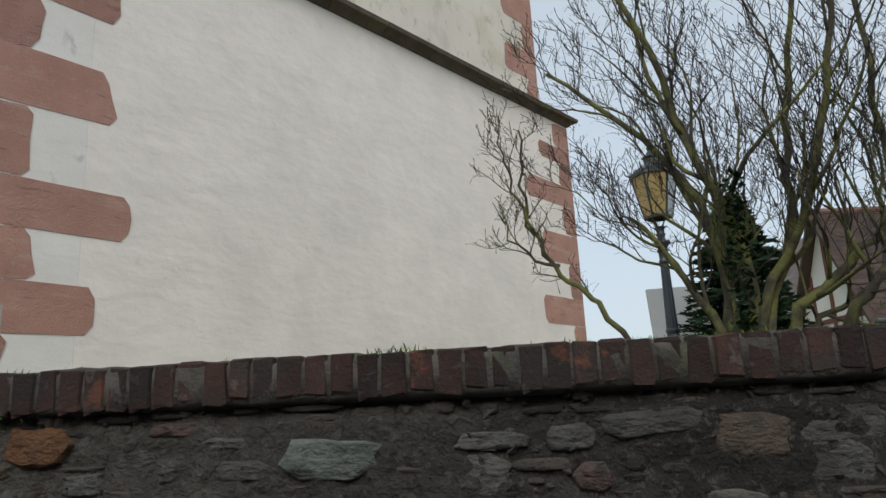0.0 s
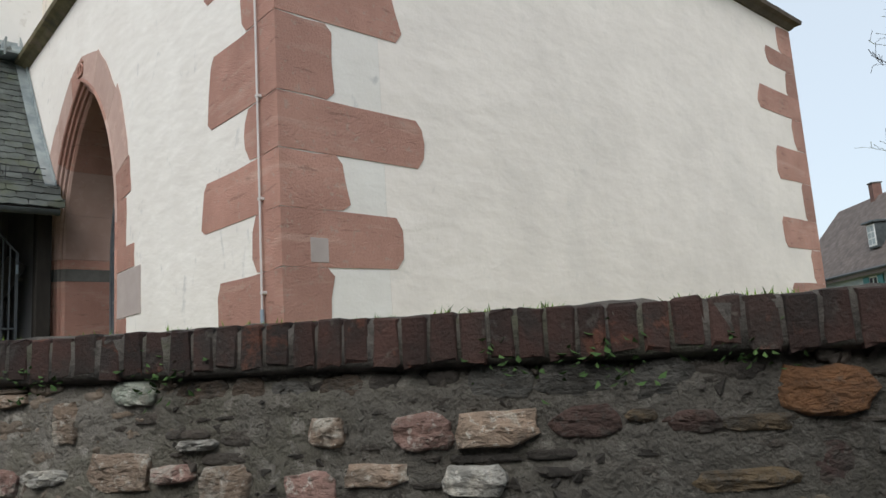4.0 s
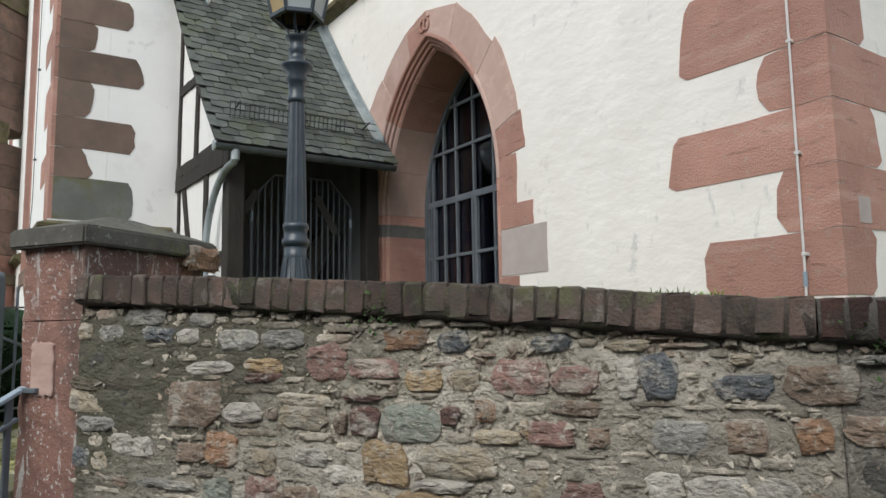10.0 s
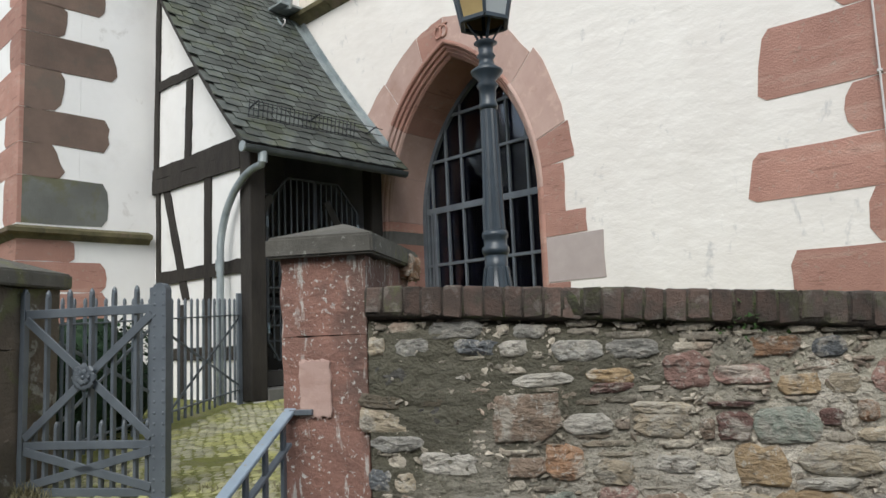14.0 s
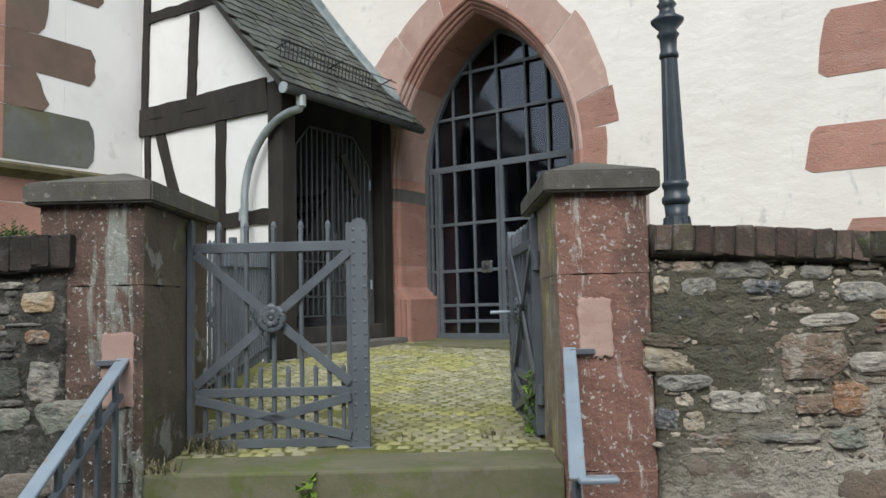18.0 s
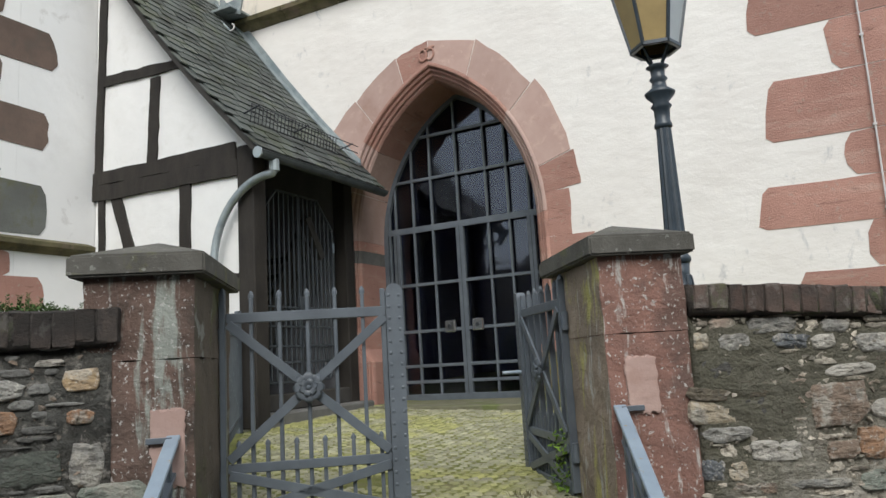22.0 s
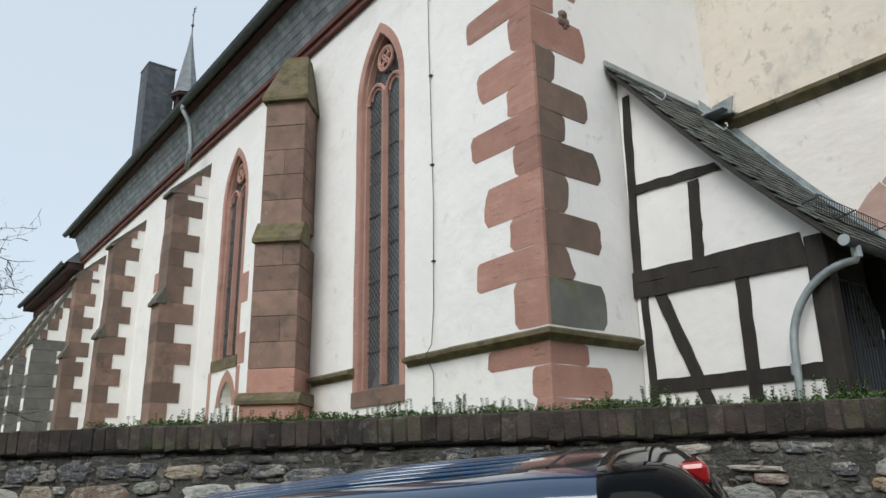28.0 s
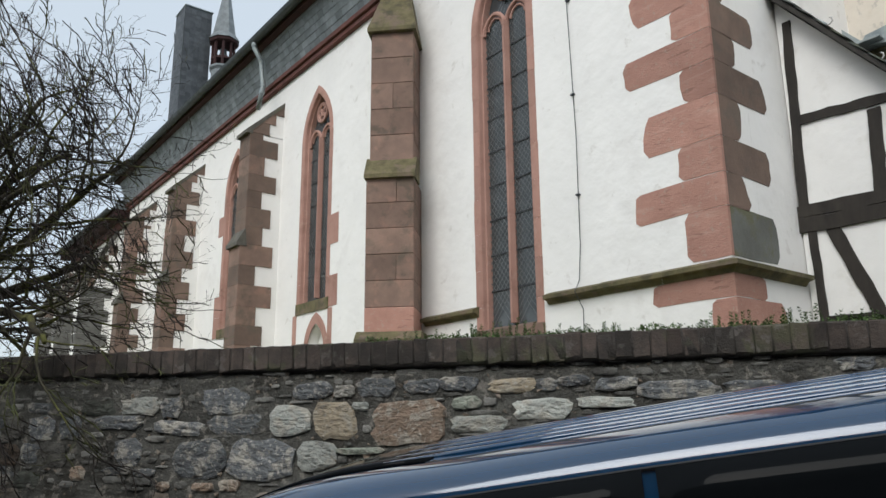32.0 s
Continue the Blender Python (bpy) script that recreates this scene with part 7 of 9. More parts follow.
# ---- wrought iron gate leaves ----
def gate_leaf(m, label):
    """A leaf 0.90 wide, hinge at x = 0, its outer side towards -y."""
    g = thing("gate_leaf", m, label, "gate", "leaves of the churchyard gate")
    z0, z1 = 0.99, 2.13
    part("hinge_stile", bar((0.02, 0, z0), (0.02, 0, z1), 0.045, 0.03), "iron", g)
    part("spike", lathe([(0.020, z1), (0.012, z1 + 0.02), (0.002, z1 + 0.03)], 6), "iron", g).location = (0.02, 0, 0)
    post_ob = part("gate_post", prism([(0.86, 0.955), (0.945, 0.955)] + [(0.9025 + 0.0425 * math.cos(a), 2.10 + 0.0425 * math.sin(a)) for a in np.linspace(0, math.pi, 9)], lambda u, v, d: (u, -0.035 + d, v), 0.06), "iron", g, "flat studded bar with a rounded top")
    part("closing_stile", bar((0.845, 0.0, z0), (0.845, 0.0, 2.12), 0.028, 0.028), "iron", g)
    bm = bmesh.new()
    for k in range(19):
        for x in (0.875, 0.930):
            bmesh.ops.create_uvsphere(bm, u_segments=8, v_segments=6, radius=0.0085, matrix=Matrix.Translation((x, -0.034, 1.0 + k * 0.06)) @ Matrix.Diagonal((1.2, 0.6, 1.2, 1)))
    part("rivets", bm, "iron", post_ob)["kind"] = "stuff"
    part("foot_bolt", box((0.84, -0.05, 0.945), (0.96, 0.03, 0.965), 0.004), "iron", post_ob)
    for z, h in ((2.0, 0.052), (1.25, 0.046), (0.99, 0.046)):
        part("rail", bar((0.04, -0.006, z), (0.86, -0.006, z), 0.022, h, 0.003, (0, 0, 1)), "iron", g)
    for a, b in (((0.05, 1.97), (0.85, 1.29)), ((0.05, 1.29), (0.85, 1.97)), ((0.05, 1.22), (0.85, 1.02)), ((0.05, 1.02), (0.85, 1.22))):
        part("cross_brace", bar((a[0], -0.02, a[1]), (b[0], -0.02, b[1]), 0.047, 0.014, 0.002, (0, 1, 0)), "iron", g)
    for k in range(1, 6):
        x = 0.02 + 0.86 * k / 6
        picket = part("picket", bar((x, 0.012, 0.98), (x, 0.012, 2.10), 0.034, 0.020, 0.003), "iron", g)
        part("tip", lathe([(0.0155, 2.10), (0.015, 2.118), (0.009, 2.132), (0.002, 2.14)], 8), "iron", picket).location = (x, 0.012, 0)
    for k in range(6):
        x = 0.02 + 0.86 * (k + 0.5) / 6
        picket = part("short_picket", bar((x, 0.012, 0.98), (x, 0.012, 1.355), 0.031, 0.020, 0.003), "iron", g)
        part("tip", lathe([(0.0145, 1.355), (0.013, 1.368), (0.008, 1.378), (0.002, 1.384)], 8), "iron", picket).location = (x, 0.012, 0)
    bm = bmesh.new()
    for reach, half, out, count, turn in ((0.078, 0.026, -0.036, 8, 0.0), (0.046, 0.018, -0.046, 6, 0.3)):
        for k in range(count):
            m2 = pose(0.45, out, 1.63, 0, -360 * k / count - math.degrees(turn), 0)
            rows = []
            for f, w2, cup in ((0.15, 0.35, 0.0), (0.45, 0.85, -0.010), (0.78, 1.0, -0.014), (1.0, 0.45, -0.004)):
                rows.append([bm.verts.new(m2 @ Vector((reach * f, cup + lift2, half * w2 * side))) for side, lift2 in ((-1, -0.006), (-0.5, 0.0), (0, -0.007), (0.5, 0.0), (1, -0.006))])
            for a, b in zip(rows, rows[1:]):
                for i in range(4):
                    bm.faces.new((a[i], a[i + 1], b[i + 1], b[i]))
    bmesh.ops.recalc_face_normals(bm, faces=list(bm.faces))
    bmesh.ops.solidify(bm, geom=list(bm.faces), thickness=0.005)
    bmesh.ops.recalc_face_normals(bm, faces=list(bm.faces))
    bmesh.ops.create_uvsphere(bm, u_segments=10, v_segments=6, radius=0.015, matrix=Matrix.Translation((0.45, -0.058, 1.63)))
    part("rosette", bm, "iron", g, "cast iron flower rosette", True)
    for z in (1.2, 1.9):
        part("hinge", tube([(-0.012, 0, z - 0.05), (-0.012, 0, z + 0.05)], 0.018, 8), "iron", g)
    return g


gate_leaf(W @ pose(-2.29, 0.55, 0), "grey wrought iron gate leaf with a rosette, closed")
open_leaf = gate_leaf(W @ pose(-0.46, 0.58, 0, 0, 0, 92) @ Matrix.Diagonal((1, -1, 1, 1)), "grey wrought iron gate leaf standing open inwards")
part("latch", tube([(0.89, -0.16, 1.62), (0.89, -0.03, 1.62)], 0.012, 8), "rail_paint", open_leaf, "worn steel latch bolt")


# ---- picket fence from the gate to the porch ----
def fence():
    a, b = W @ Vector((-2.52, 0.95, 0)), Vector((GX + 0.02, HY - 0.06, 0))
    f = thing("picket_fence", Matrix.Identity(4), "grey wrought iron picket fence beside the lawn", "fence")
    n = 26
    for k in range(n + 1):
        p = a.lerp(b, k / n)
        g = yard_z(p.x, p.y)
        if k % 13 == 0:
            part("post", bar((p.x, p.y, g - 0.1), (p.x, p.y, g + 1.22), 0.05), "iron", f)
        else:
            top = g + 1.12
            pk = part("picket", bar((p.x, p.y, g + 0.06), (p.x, p.y, top), 0.022), "iron", f)
            part("tip", lathe([(0.016, 0), (0.012, 0.03), (0.002, 0.045)], 6), "iron", pk).location = (p.x, p.y, top)
    za, zb = yard_z(a.x, a.y), yard_z(b.x, b.y)
    for h in (0.16, 0.98):
        part("rail", bar((a.x, a.y, za + h), (b.x, b.y, zb + h), 0.034, 0.014), "iron", f)
    for k in range(2):
        p, q = a.lerp(b, k * 0.5), a.lerp(b, k * 0.5 + 0.5)
        part("cross_brace", bar((p.x, p.y, za + 0.2), (q.x, q.y, zb + 0.95), 0.012, 0.026), "iron", f)
        part("cross_brace", bar((p.x, p.y, za + 0.95), (q.x, q.y, zb + 0.2), 0.012, 0.026), "iron", f)


fence()


# ---- street lamps ----
def street_lamp(x, y, turn, label):
    g = yard_z(x, y)
    lamp = thing("street_lamp", pose(x, y, 0, 0, 0, turn), label, "street lamp", "cast iron lamps of the churchyard")
    part("base", lathe([(0.19, g - 0.05), (0.19, g + 0.12), (0.155, g + 0.16), (0.145, g + 0.55), (0.12, g + 0.62), (0.088, 1.95), (0.104, 2.02), (0.08, 2.06), (0.066, 2.18), (0.07, 2.24)], 16), "lamp_paint", lamp, "", True)
    bm = bmesh.new()
    for k in range(8):
        a = 2 * math.pi * k / 8
        add_bar(bm, (0.094 * math.cos(a), 0.094 * math.sin(a), 1.98), (0.068 * math.cos(a), 0.068 * math.sin(a), 2.17), 0.034, 0.016, 0.006)
    part("leaf_ornament", bm, "lamp_paint", lamp)
    part("collar", lathe([(0.07, 2.24), (0.083, 2.26), (0.083, 2.285), (0.069, 2.30), (0.069, 2.34), (0.079, 2.355), (0.079, 2.375), (0.066, 2.39)], 20), "lamp_paint", lamp, "", True)
    bm = bmesh.new()
    sides = 24
    rings = []
    for r, z in ((0.066, 2.39), (0.048, 3.14)):
        rings.append([bm.verts.new(((r - 0.006 * (k % 2)) * math.cos(2 * math.pi * k / sides), (r - 0.006 * (k % 2)) * math.sin(2 * math.pi * k / sides), z)) for k in range(sides)])
    for k in range(sides):
        bm.faces.new((rings[0][k], rings[0][(k + 1) % sides], rings[1][(k + 1) % sides], rings[1][k]))
    part("shaft", bm, "lamp_paint", lamp, "fluted tapered shaft")
    part("capital", lathe([(0.048, 3.14), (0.058, 3.15), (0.058, 3.17), (0.048, 3.19), (0.052, 3.27), (0.068, 3.29), (0.050, 3.32), (0.096, 3.37), (0.10, 3.385), (0.052, 3.42), (0.043, 3.46), (0.06, 3.48), (0.045, 3.50), (0.048, 3.55), (0.074, 3.565), (0.05, 3.58)], 20), "lamp_paint", lamp, "", True)
    for k in range(4):
        a = math.pi / 4 + math.pi / 2 * k
        part("bracket", bar((0.035 * math.cos(a), 0.035 * math.sin(a), 3.57), (0.11 * math.cos(a), 0.11 * math.sin(a), 3.69), 0.018, 0.012), "lamp_paint", lamp)
    six = [(math.cos(math.pi / 3 * k), math.sin(math.pi / 3 * k)) for k in range(6)]
    lo, hi, z0, z1 = 0.155, 0.265, 3.69, 4.20
    bm = bmesh.new()
    for k in range(6):
        p, q = six[k], six[(k + 1) % 6]
        add_bar(bm, (p[0] * lo, p[1] * lo, z0), (q[0] * lo, q[1] * lo, z0), 0.028, 0.028)
        add_bar(bm, (p[0] * hi, p[1] * hi, z1), (q[0] * hi, q[1] * hi, z1), 0.036, 0.036)
        add_bar(bm, (p[0] * lo, p[1] * lo, z0), (p[0] * hi, p[1] * hi, z1), 0.022, 0.022)
    frame_ob = part("lantern_frame", bm, "lamp_paint", lamp)
    for k in range(6):
        p, q = six[k], six[(k + 1) % 6]
        bm = bmesh.new()
        vs = [bm.verts.new(v) for v in ((p[0] * lo, p[1] * lo, z0), (q[0] * lo, q[1] * lo, z0), (q[0] * hi, q[1] * hi, z1), (p[0] * hi, p[1] * hi, z1))]
        face = bm.faces.new(vs)
        out = bmesh.ops.extrude_face_region(bm, geom=[face])
        for v in out["geom"]:
            if isinstance(v, bmesh.types.BMVert):
                v.co.x *= 0.985
                v.co.y *= 0.985
        part("pane", bm, "lantern_clear" if k in (5, 0) else "lantern_glass", frame_ob, "amber glass pane")
    part("roof", lathe([(0.275, 4.20), (0.285, 4.225), (0.17, 4.31), (0.095, 4.36), (0.095, 4.41), (0.125, 4.425), (0.06, 4.48), (0.035, 4.52), (0.05, 4.55), (0.012, 4.60), (0.003, 4.66)], 6), "lamp_paint", lamp)
    for k in range(6):
        p, q = six[k], six[(k + 1) % 6]
        bm = bmesh.new()
        add_bar(bm, (p[0] * 0.275, p[1] * 0.275, 4.21), (p[0] * 0.325, p[1] * 0.325, 4.25), 0.02, 0.014)
        add_bar(bm, (p[0] * 0.325, p[1] * 0.325, 4.245), (p[0] * 0.335, p[1] * 0.335, 4.30), 0.016, 0.012)
        for j in range(1, 5):
            x, y = p[0] + (q[0] - p[0]) * j / 5, p[1] + (q[1] - p[1]) * j / 5
            add_bar(bm, (x * 0.28, y * 0.28, 4.20), (x * 0.285, y * 0.285, 4.255), 0.03, 0.008)
        part("crest", bm, "lamp_paint", frame_ob)
    return lamp


street_lamp(-8.04, -1.43, 12, "dark blue-grey cast iron lantern lamp behind the churchyard wall")
street_lamp(-3.42, 7.90, 30, "dark cast iron lantern lamp beside the bare tree")


# ---- parked car ----
def parked_car():
    """A dark blue estate van, nose towards -x, standing along the wall."""
    m = wall_frame(GATE, WANG_L) @ pose(-4.08, -1.50, 0.126, 1.8, -4.04, 0)
    car = thing("parked_car", m, "dark blue people carrier parked along the churchyard wall", "car")
    # stations along the length: x, bottom, belt, roof height, half-width at belt, half-width at roof
    st = [(-4.98, 0.45, 0.62, 0.66, 0.55, 0.45), (-4.86, 0.30, 0.76, 0.80, 0.78, 0.62), (-4.55, 0.25, 0.86, 0.95, 0.88, 0.72), (-4.2, 0.25, 0.92, 1.08, 0.90, 0.74),
          (-3.8, 0.25, 0.94, 1.28, 0.90, 0.80), (-3.2, 0.25, 0.95, 1.512, 0.90, 0.815), (-2.6, 0.25, 0.96, 1.573, 0.90, 0.82), (-1.9, 0.25, 0.97, 1.63, 0.90, 0.82), (-1.1, 0.25, 0.98, 1.68, 0.90, 0.815),
          (-0.60, 0.26, 0.99, 1.685, 0.89, 0.80), (-0.26, 0.28, 1.0, 1.685, 0.88, 0.785), (-0.03, 0.30, 1.0, 1.64, 0.87, 0.765), (0.15, 0.32, 1.0, 1.34, 0.85, 0.74), (0.27, 0.38, 0.96, 1.02, 0.82, 0.72), (0.31, 0.44, 0.80, 0.86, 0.78, 0.70)]

    def station(x):
        """Smooth values between the stations."""
        i = max(k for k in range(len(st) - 1) if st[k][0] <= x or k == 0)
        p0, p1, p2, p3 = st[max(i - 1, 0)], st[i], st[i + 1], st[min(i + 2, len(st) - 1)]
        t = (x - p1[0]) / (p2[0] - p1[0])
        h = p2[0] - p1[0]
        out = []
        for c in range(1, 6):
            m1 = (p2[c] - p0[c]) / max(0.05, p2[0] - p0[0]) * h
            m2 = (p3[c] - p1[c]) / max(0.05, p3[0] - p1[0]) * h
            out.append((2 * t ** 3 - 3 * t * t + 1) * p1[c] + (t ** 3 - 2 * t * t + t) * m1 + (-2 * t ** 3 + 3 * t * t) * p2[c] + (t ** 3 - t * t) * m2)
        return out

    def half_ring(x):
        zb, zm, zr, wb, wr = station(x)
        k = max(0.05, zr - zm)
        ring = [(0.0, zb), (wb * 0.9, zb), (wb * 0.98, zb + 0.06), (wb, zb + (zm - zb) * 0.45), (wb, zm - 0.06), (wb * 0.985, zm)]
        for j in range(1, 9):
            f = j / 8
            ring.append((wb * 0.985 + (wr + 0.02 - wb * 0.985) * f ** 1.25, zm + (k - min(0.11, k * 0.3)) * f))
        e = min(0.11, k * 0.3)
        for j in range(1, 7):
            a = math.pi / 2 * j / 6
            ring.append((wr + 0.02 - 0.15 * (1 - math.cos(a)), zr - e + (e - 0.022) * math.sin(a)))
        for f in (0.75, 0.5, 0.25, 0.0):
            ring.append(((wr - 0.13) * f, zr - 0.022 + 0.034 * (1 - f * f)))
        return ring

    def roof_at(x, u):
        zr, wr = station(x)[2], station(x)[4]
        return zr - 0.024 + 0.034 * (1 - min(1.0, abs(u) / (wr - 0.13)) ** 2)

    bm = bmesh.new()
    rings = []
    n_st = 56
    for q in range(n_st + 1):
        x = st[0][0] + (st[-1][0] - st[0][0]) * q / n_st
        half = half_ring(x)
        ring = half + [(-u, v) for u, v in reversed(half[1:-1])]
        rings.append([bm.verts.new((x, u, v)) for u, v in ring])
    n = len(rings[0])
    for a, b in zip(rings, rings[1:]):
        for i in range(n):
            bm.faces.new((a[i], a[(i + 1) % n], b[(i + 1) % n], b[i]))
    bm.faces.new(rings[0])
    bm.faces.new(rings[-1][::-1])
    part("body", bm, "car_blue", car, "dark metallic blue paint", True)

    def shell(xs, j0, j1, sides, lift):
        """A skin over part of the body: ring places j0 to j1 along xs."""
        bm = bmesh.new()
        for s in sides:
            grid = []
            for x in xs:
                h = half_ring(x)
                grid.append([bm.verts.new((x, s * (u + lift * (v < 1.45 or u > 0.4)), v + lift * 0.5)) for u, v in h[j0:j1 + 1]])
            for a, b in zip(grid, grid[1:]):
                for i in range(len(a) - 1):
                    bm.faces.new((a[i], a[i + 1], b[i + 1], b[i]))
        out = bmesh.ops.extrude_face_region(bm, geom=list(bm.faces))
        for v in out["geom"]:
            if isinstance(v, bmesh.types.BMVert):
                v.co.y *= 0.985
                v.co.z -= 0.004
        return bm

    def pane(name, bm):
        ob = part(name, bm, "car_glass", car, "dark tinted glass")
        ob.data.polygons.foreach_set("use_smooth", [f.area > 0.003 for f in ob.data.polygons])

    for s in (-1, 1):
        for x0, x1 in ((-3.1, -2.2), (-2.17, -1.18), (-1.15, -0.45)):
            pane("side_window", shell([x0 + (x1 - x0) * k / 8 for k in range(9)], 6, 13, (s,), 0.010))
        rail = [(x, s * 0.685, roof_at(x, 0.685) - 0.002) for x in (-3.0, -2.6, -2.2, -1.8, -1.4, -1.0, -0.7, -0.4)]
        part("roof_moulding", tube(rail, [0.003] + [0.006] * 6 + [0.004], 6), "car_black", car)
        seam = [(x, s * (half_ring(x)[13][0] + 0.004), half_ring(x)[13][1] + 0.006) for x in (-3.0, -2.6, -2.2, -1.8, -1.4, -1.0, -0.7, -0.45)]
        part("roof_seam", tube(seam, 0.005, 6), "car_black", car)
        part("head_lamp", box((-4.86, s * 0.60 - 0.12, 0.64), (-4.62, s * 0.70 + 0.12, 0.78), 0.04, None, 2), "chrome", car)
        part("wing_mirror", box((-3.6, s * 0.98 - 0.09, 0.84), (-3.46, s * 1.0 + 0.09, 0.98), 0.03, None, 2), "car_blue", car)
        for x in (-3.95, -0.75):
            wheel = part("wheel", tube([(x, s * 0.70, 0.32), (x, s * 0.90, 0.32)], 0.32, 20), "car_black", car)
            part("rim", tube([(x, s * 0.895, 0.32), (x, s * 0.912, 0.32)], 0.21, 16), "chrome", wheel)
    part("windscreen", shell([-4.1 + 1.35 * k / 10 for k in range(11)], 19, 23, (-1, 1), 0.005), "car_glass", car, "", True)
    part("rear_window", shell([-0.24 + 0.36 * k / 10 for k in range(11)], 8, 23, (-1, 1), 0.006), "car_glass", car, "", True)
    for s in (-0.60, -0.50, -0.38, -0.24, -0.08, 0.08, 0.24, 0.38, 0.50, 0.60):
        part("roof_rib", tube([(x, s, roof_at(x, s)) for x in (-2.9, -2.4, -1.9, -1.4, -0.9, -0.45)], [0.006, 0.013, 0.013, 0.013, 0.013, 0.005], 8), "car_blue", car, "", True)
    part("hatch_gap", tube([(-0.36, u, roof_at(-0.36, u)) for u in (-0.65, -0.4, -0.2, 0.0, 0.2, 0.4, 0.65)], 0.006, 6), "car_black", car)
    part("brake_lamp", box((-0.072, -0.625, 1.600), (-0.004, -0.115, 1.652), 0.014, None, 2), "tail_red", car, "long red brake lamp under the roof edge")
    part("bumper", box((0.20, -0.80, 0.35), (0.38, 0.80, 0.60), 0.05, None, 2), "car_blue", car)
    return car


parked_car()


# ---- trees ----
def bare_tree(name, base, limbs, label, seed, levels=3, lift=0.25, counts=(10, 6, 4, 2), length=1.1, stout=1.0):
    """A leafless tree: limbs along given bends, branches that fork in crooked steps, and short spurs on the twigs."""
    rng = random.Random(seed)
    tree = thing(name, Matrix.Translation(base), label, "tree")
    wood, fine = bmesh.new(), [[], []]

    def twig(points, radii):
        verts, faces = fine
        i0 = len(verts)
        for p, r in zip(points, radii):
            for k in range(3):
                a = 2 * math.pi * k / 3
                verts.append((p.x + r * math.cos(a), p.y + r * math.sin(a) * 0.7, p.z + r * math.sin(a) * 0.7))
        for i in range(len(points) - 1):
            for k in range(3):
                a, b = i0 + i * 3 + k, i0 + i * 3 + (k + 1) % 3
                faces.append((a, b, b + 3, a + 3))

    def spurs(pts, rad):
        """Short side shoots with a bud at the tip."""
        for p, q in zip(pts, pts[1:]):
            if rng.random() < 0.6:
                d = (q - p).normalized()
                out = Vector((rng.gauss(0, 1), rng.gauss(0, 1), rng.gauss(0.4, 0.8))).normalized()
                way = (d * 0.5 + out).normalized() * rng.uniform(0.03, 0.11)
                o = p.lerp(q, rng.random())
                twig([o, o + way * 0.6 + Vector((0, 0, 0.006)), o + way, o + way * 1.12], [0.0020, 0.0018, 0.0034, 0.0012])

    def branch(p, d, size, radius, level):
        n = 6 if level < 2 else 5
        pts, rad = [p], [radius]
        for k in range(n):
            kink = Vector((rng.gauss(0, 1), rng.gauss(0, 1), rng.gauss(0, 0.7))) * (0.22 if level < 2 else 0.30)
            d = (d + kink + Vector((0, 0, lift * 0.45))).normalized()
            p = p + d * (size / n) * rng.uniform(0.75, 1.25)
            pts.append(p)
            rad.append(max(0.0022 * stout * stout, radius * (1 - 0.66 * (k + 1) / n)))
        if level == 1:
            add_tube(wood, pts, rad, 5)
        else:
            twig(pts, rad)
        fork(pts, rad, size, level)

    def fork(pts, rad, size, level):
        if level >= levels - 1:
            spurs(pts, rad)
        if level >= levels:
            return
        kids = counts[level]
        n = len(pts) - 1
        for k in range(kids):
            t = (0.30 if level == 0 else 0.2) + (0.70 if level == 0 else 0.8) * (k + rng.random()) / kids
            i = min(int(t * n), n - 1)
            q = pts[i].lerp(pts[i + 1], t * n - i)
            head = (pts[i + 1] - pts[i]).normalized()
            turn = Vector((rng.gauss(0, 1), rng.gauss(0, 1), rng.gauss(0, 0.6)))
            turn = (turn - head * turn.dot(head)).normalized()
            way = (head + turn * rng.uniform(0.55, 1.0) + Vector((0, 0, lift))).normalized()
            shrink = length * (1.15 - 0.5 * t) if level == 0 else size * rng.uniform(0.42, 0.66)
            branch(q, way, shrink * rng.uniform(0.8, 1.2), max(0.0028 * stout * stout, rad[i] * rng.uniform(0.42, 0.60)), level + 1)
        if level:
            branch(pts[-1], (pts[-1] - pts[-2]).normalized(), size * 0.5, max(0.0026, rad[-1]), level + 1)

    for radius, *way in limbs:
        radius *= 0.54 * stout
        way = [Vector(v) for v in way]
        pts = []
        for i in range(len(way) - 1):
            p0, p1, p2, p3 = way[max(i - 1, 0)], way[i], way[i + 1], way[min(i + 2, len(way) - 1)]
            for k in range(4):
                t = k / 4
                v = 0.5 * (2 * p1 + (p2 - p0) * t + (2 * p0 - 5 * p1 + 4 * p2 - p3) * t * t + (3 * p1 - p0 - 3 * p2 + p3) * t ** 3)
                pts.append(v + Vector((rng.gauss(0, 0.018), rng.gauss(0, 0.018), rng.gauss(0, 0.012))))
        pts.append(way[-1])
        rad = [max(0.006, radius * (1 - 0.72 * i / (len(pts) - 1))) for i in range(len(pts))]
        add_tube(wood, pts, rad, 7)
        fork(pts, rad, 0, 0)
    part("trunk", wood, "bark", tree, "mossy green-brown trunk and limbs", True)
    raw("crown", fine[0], fine[1], "twig", tree, "leafless knobbly twigs")
    return tree


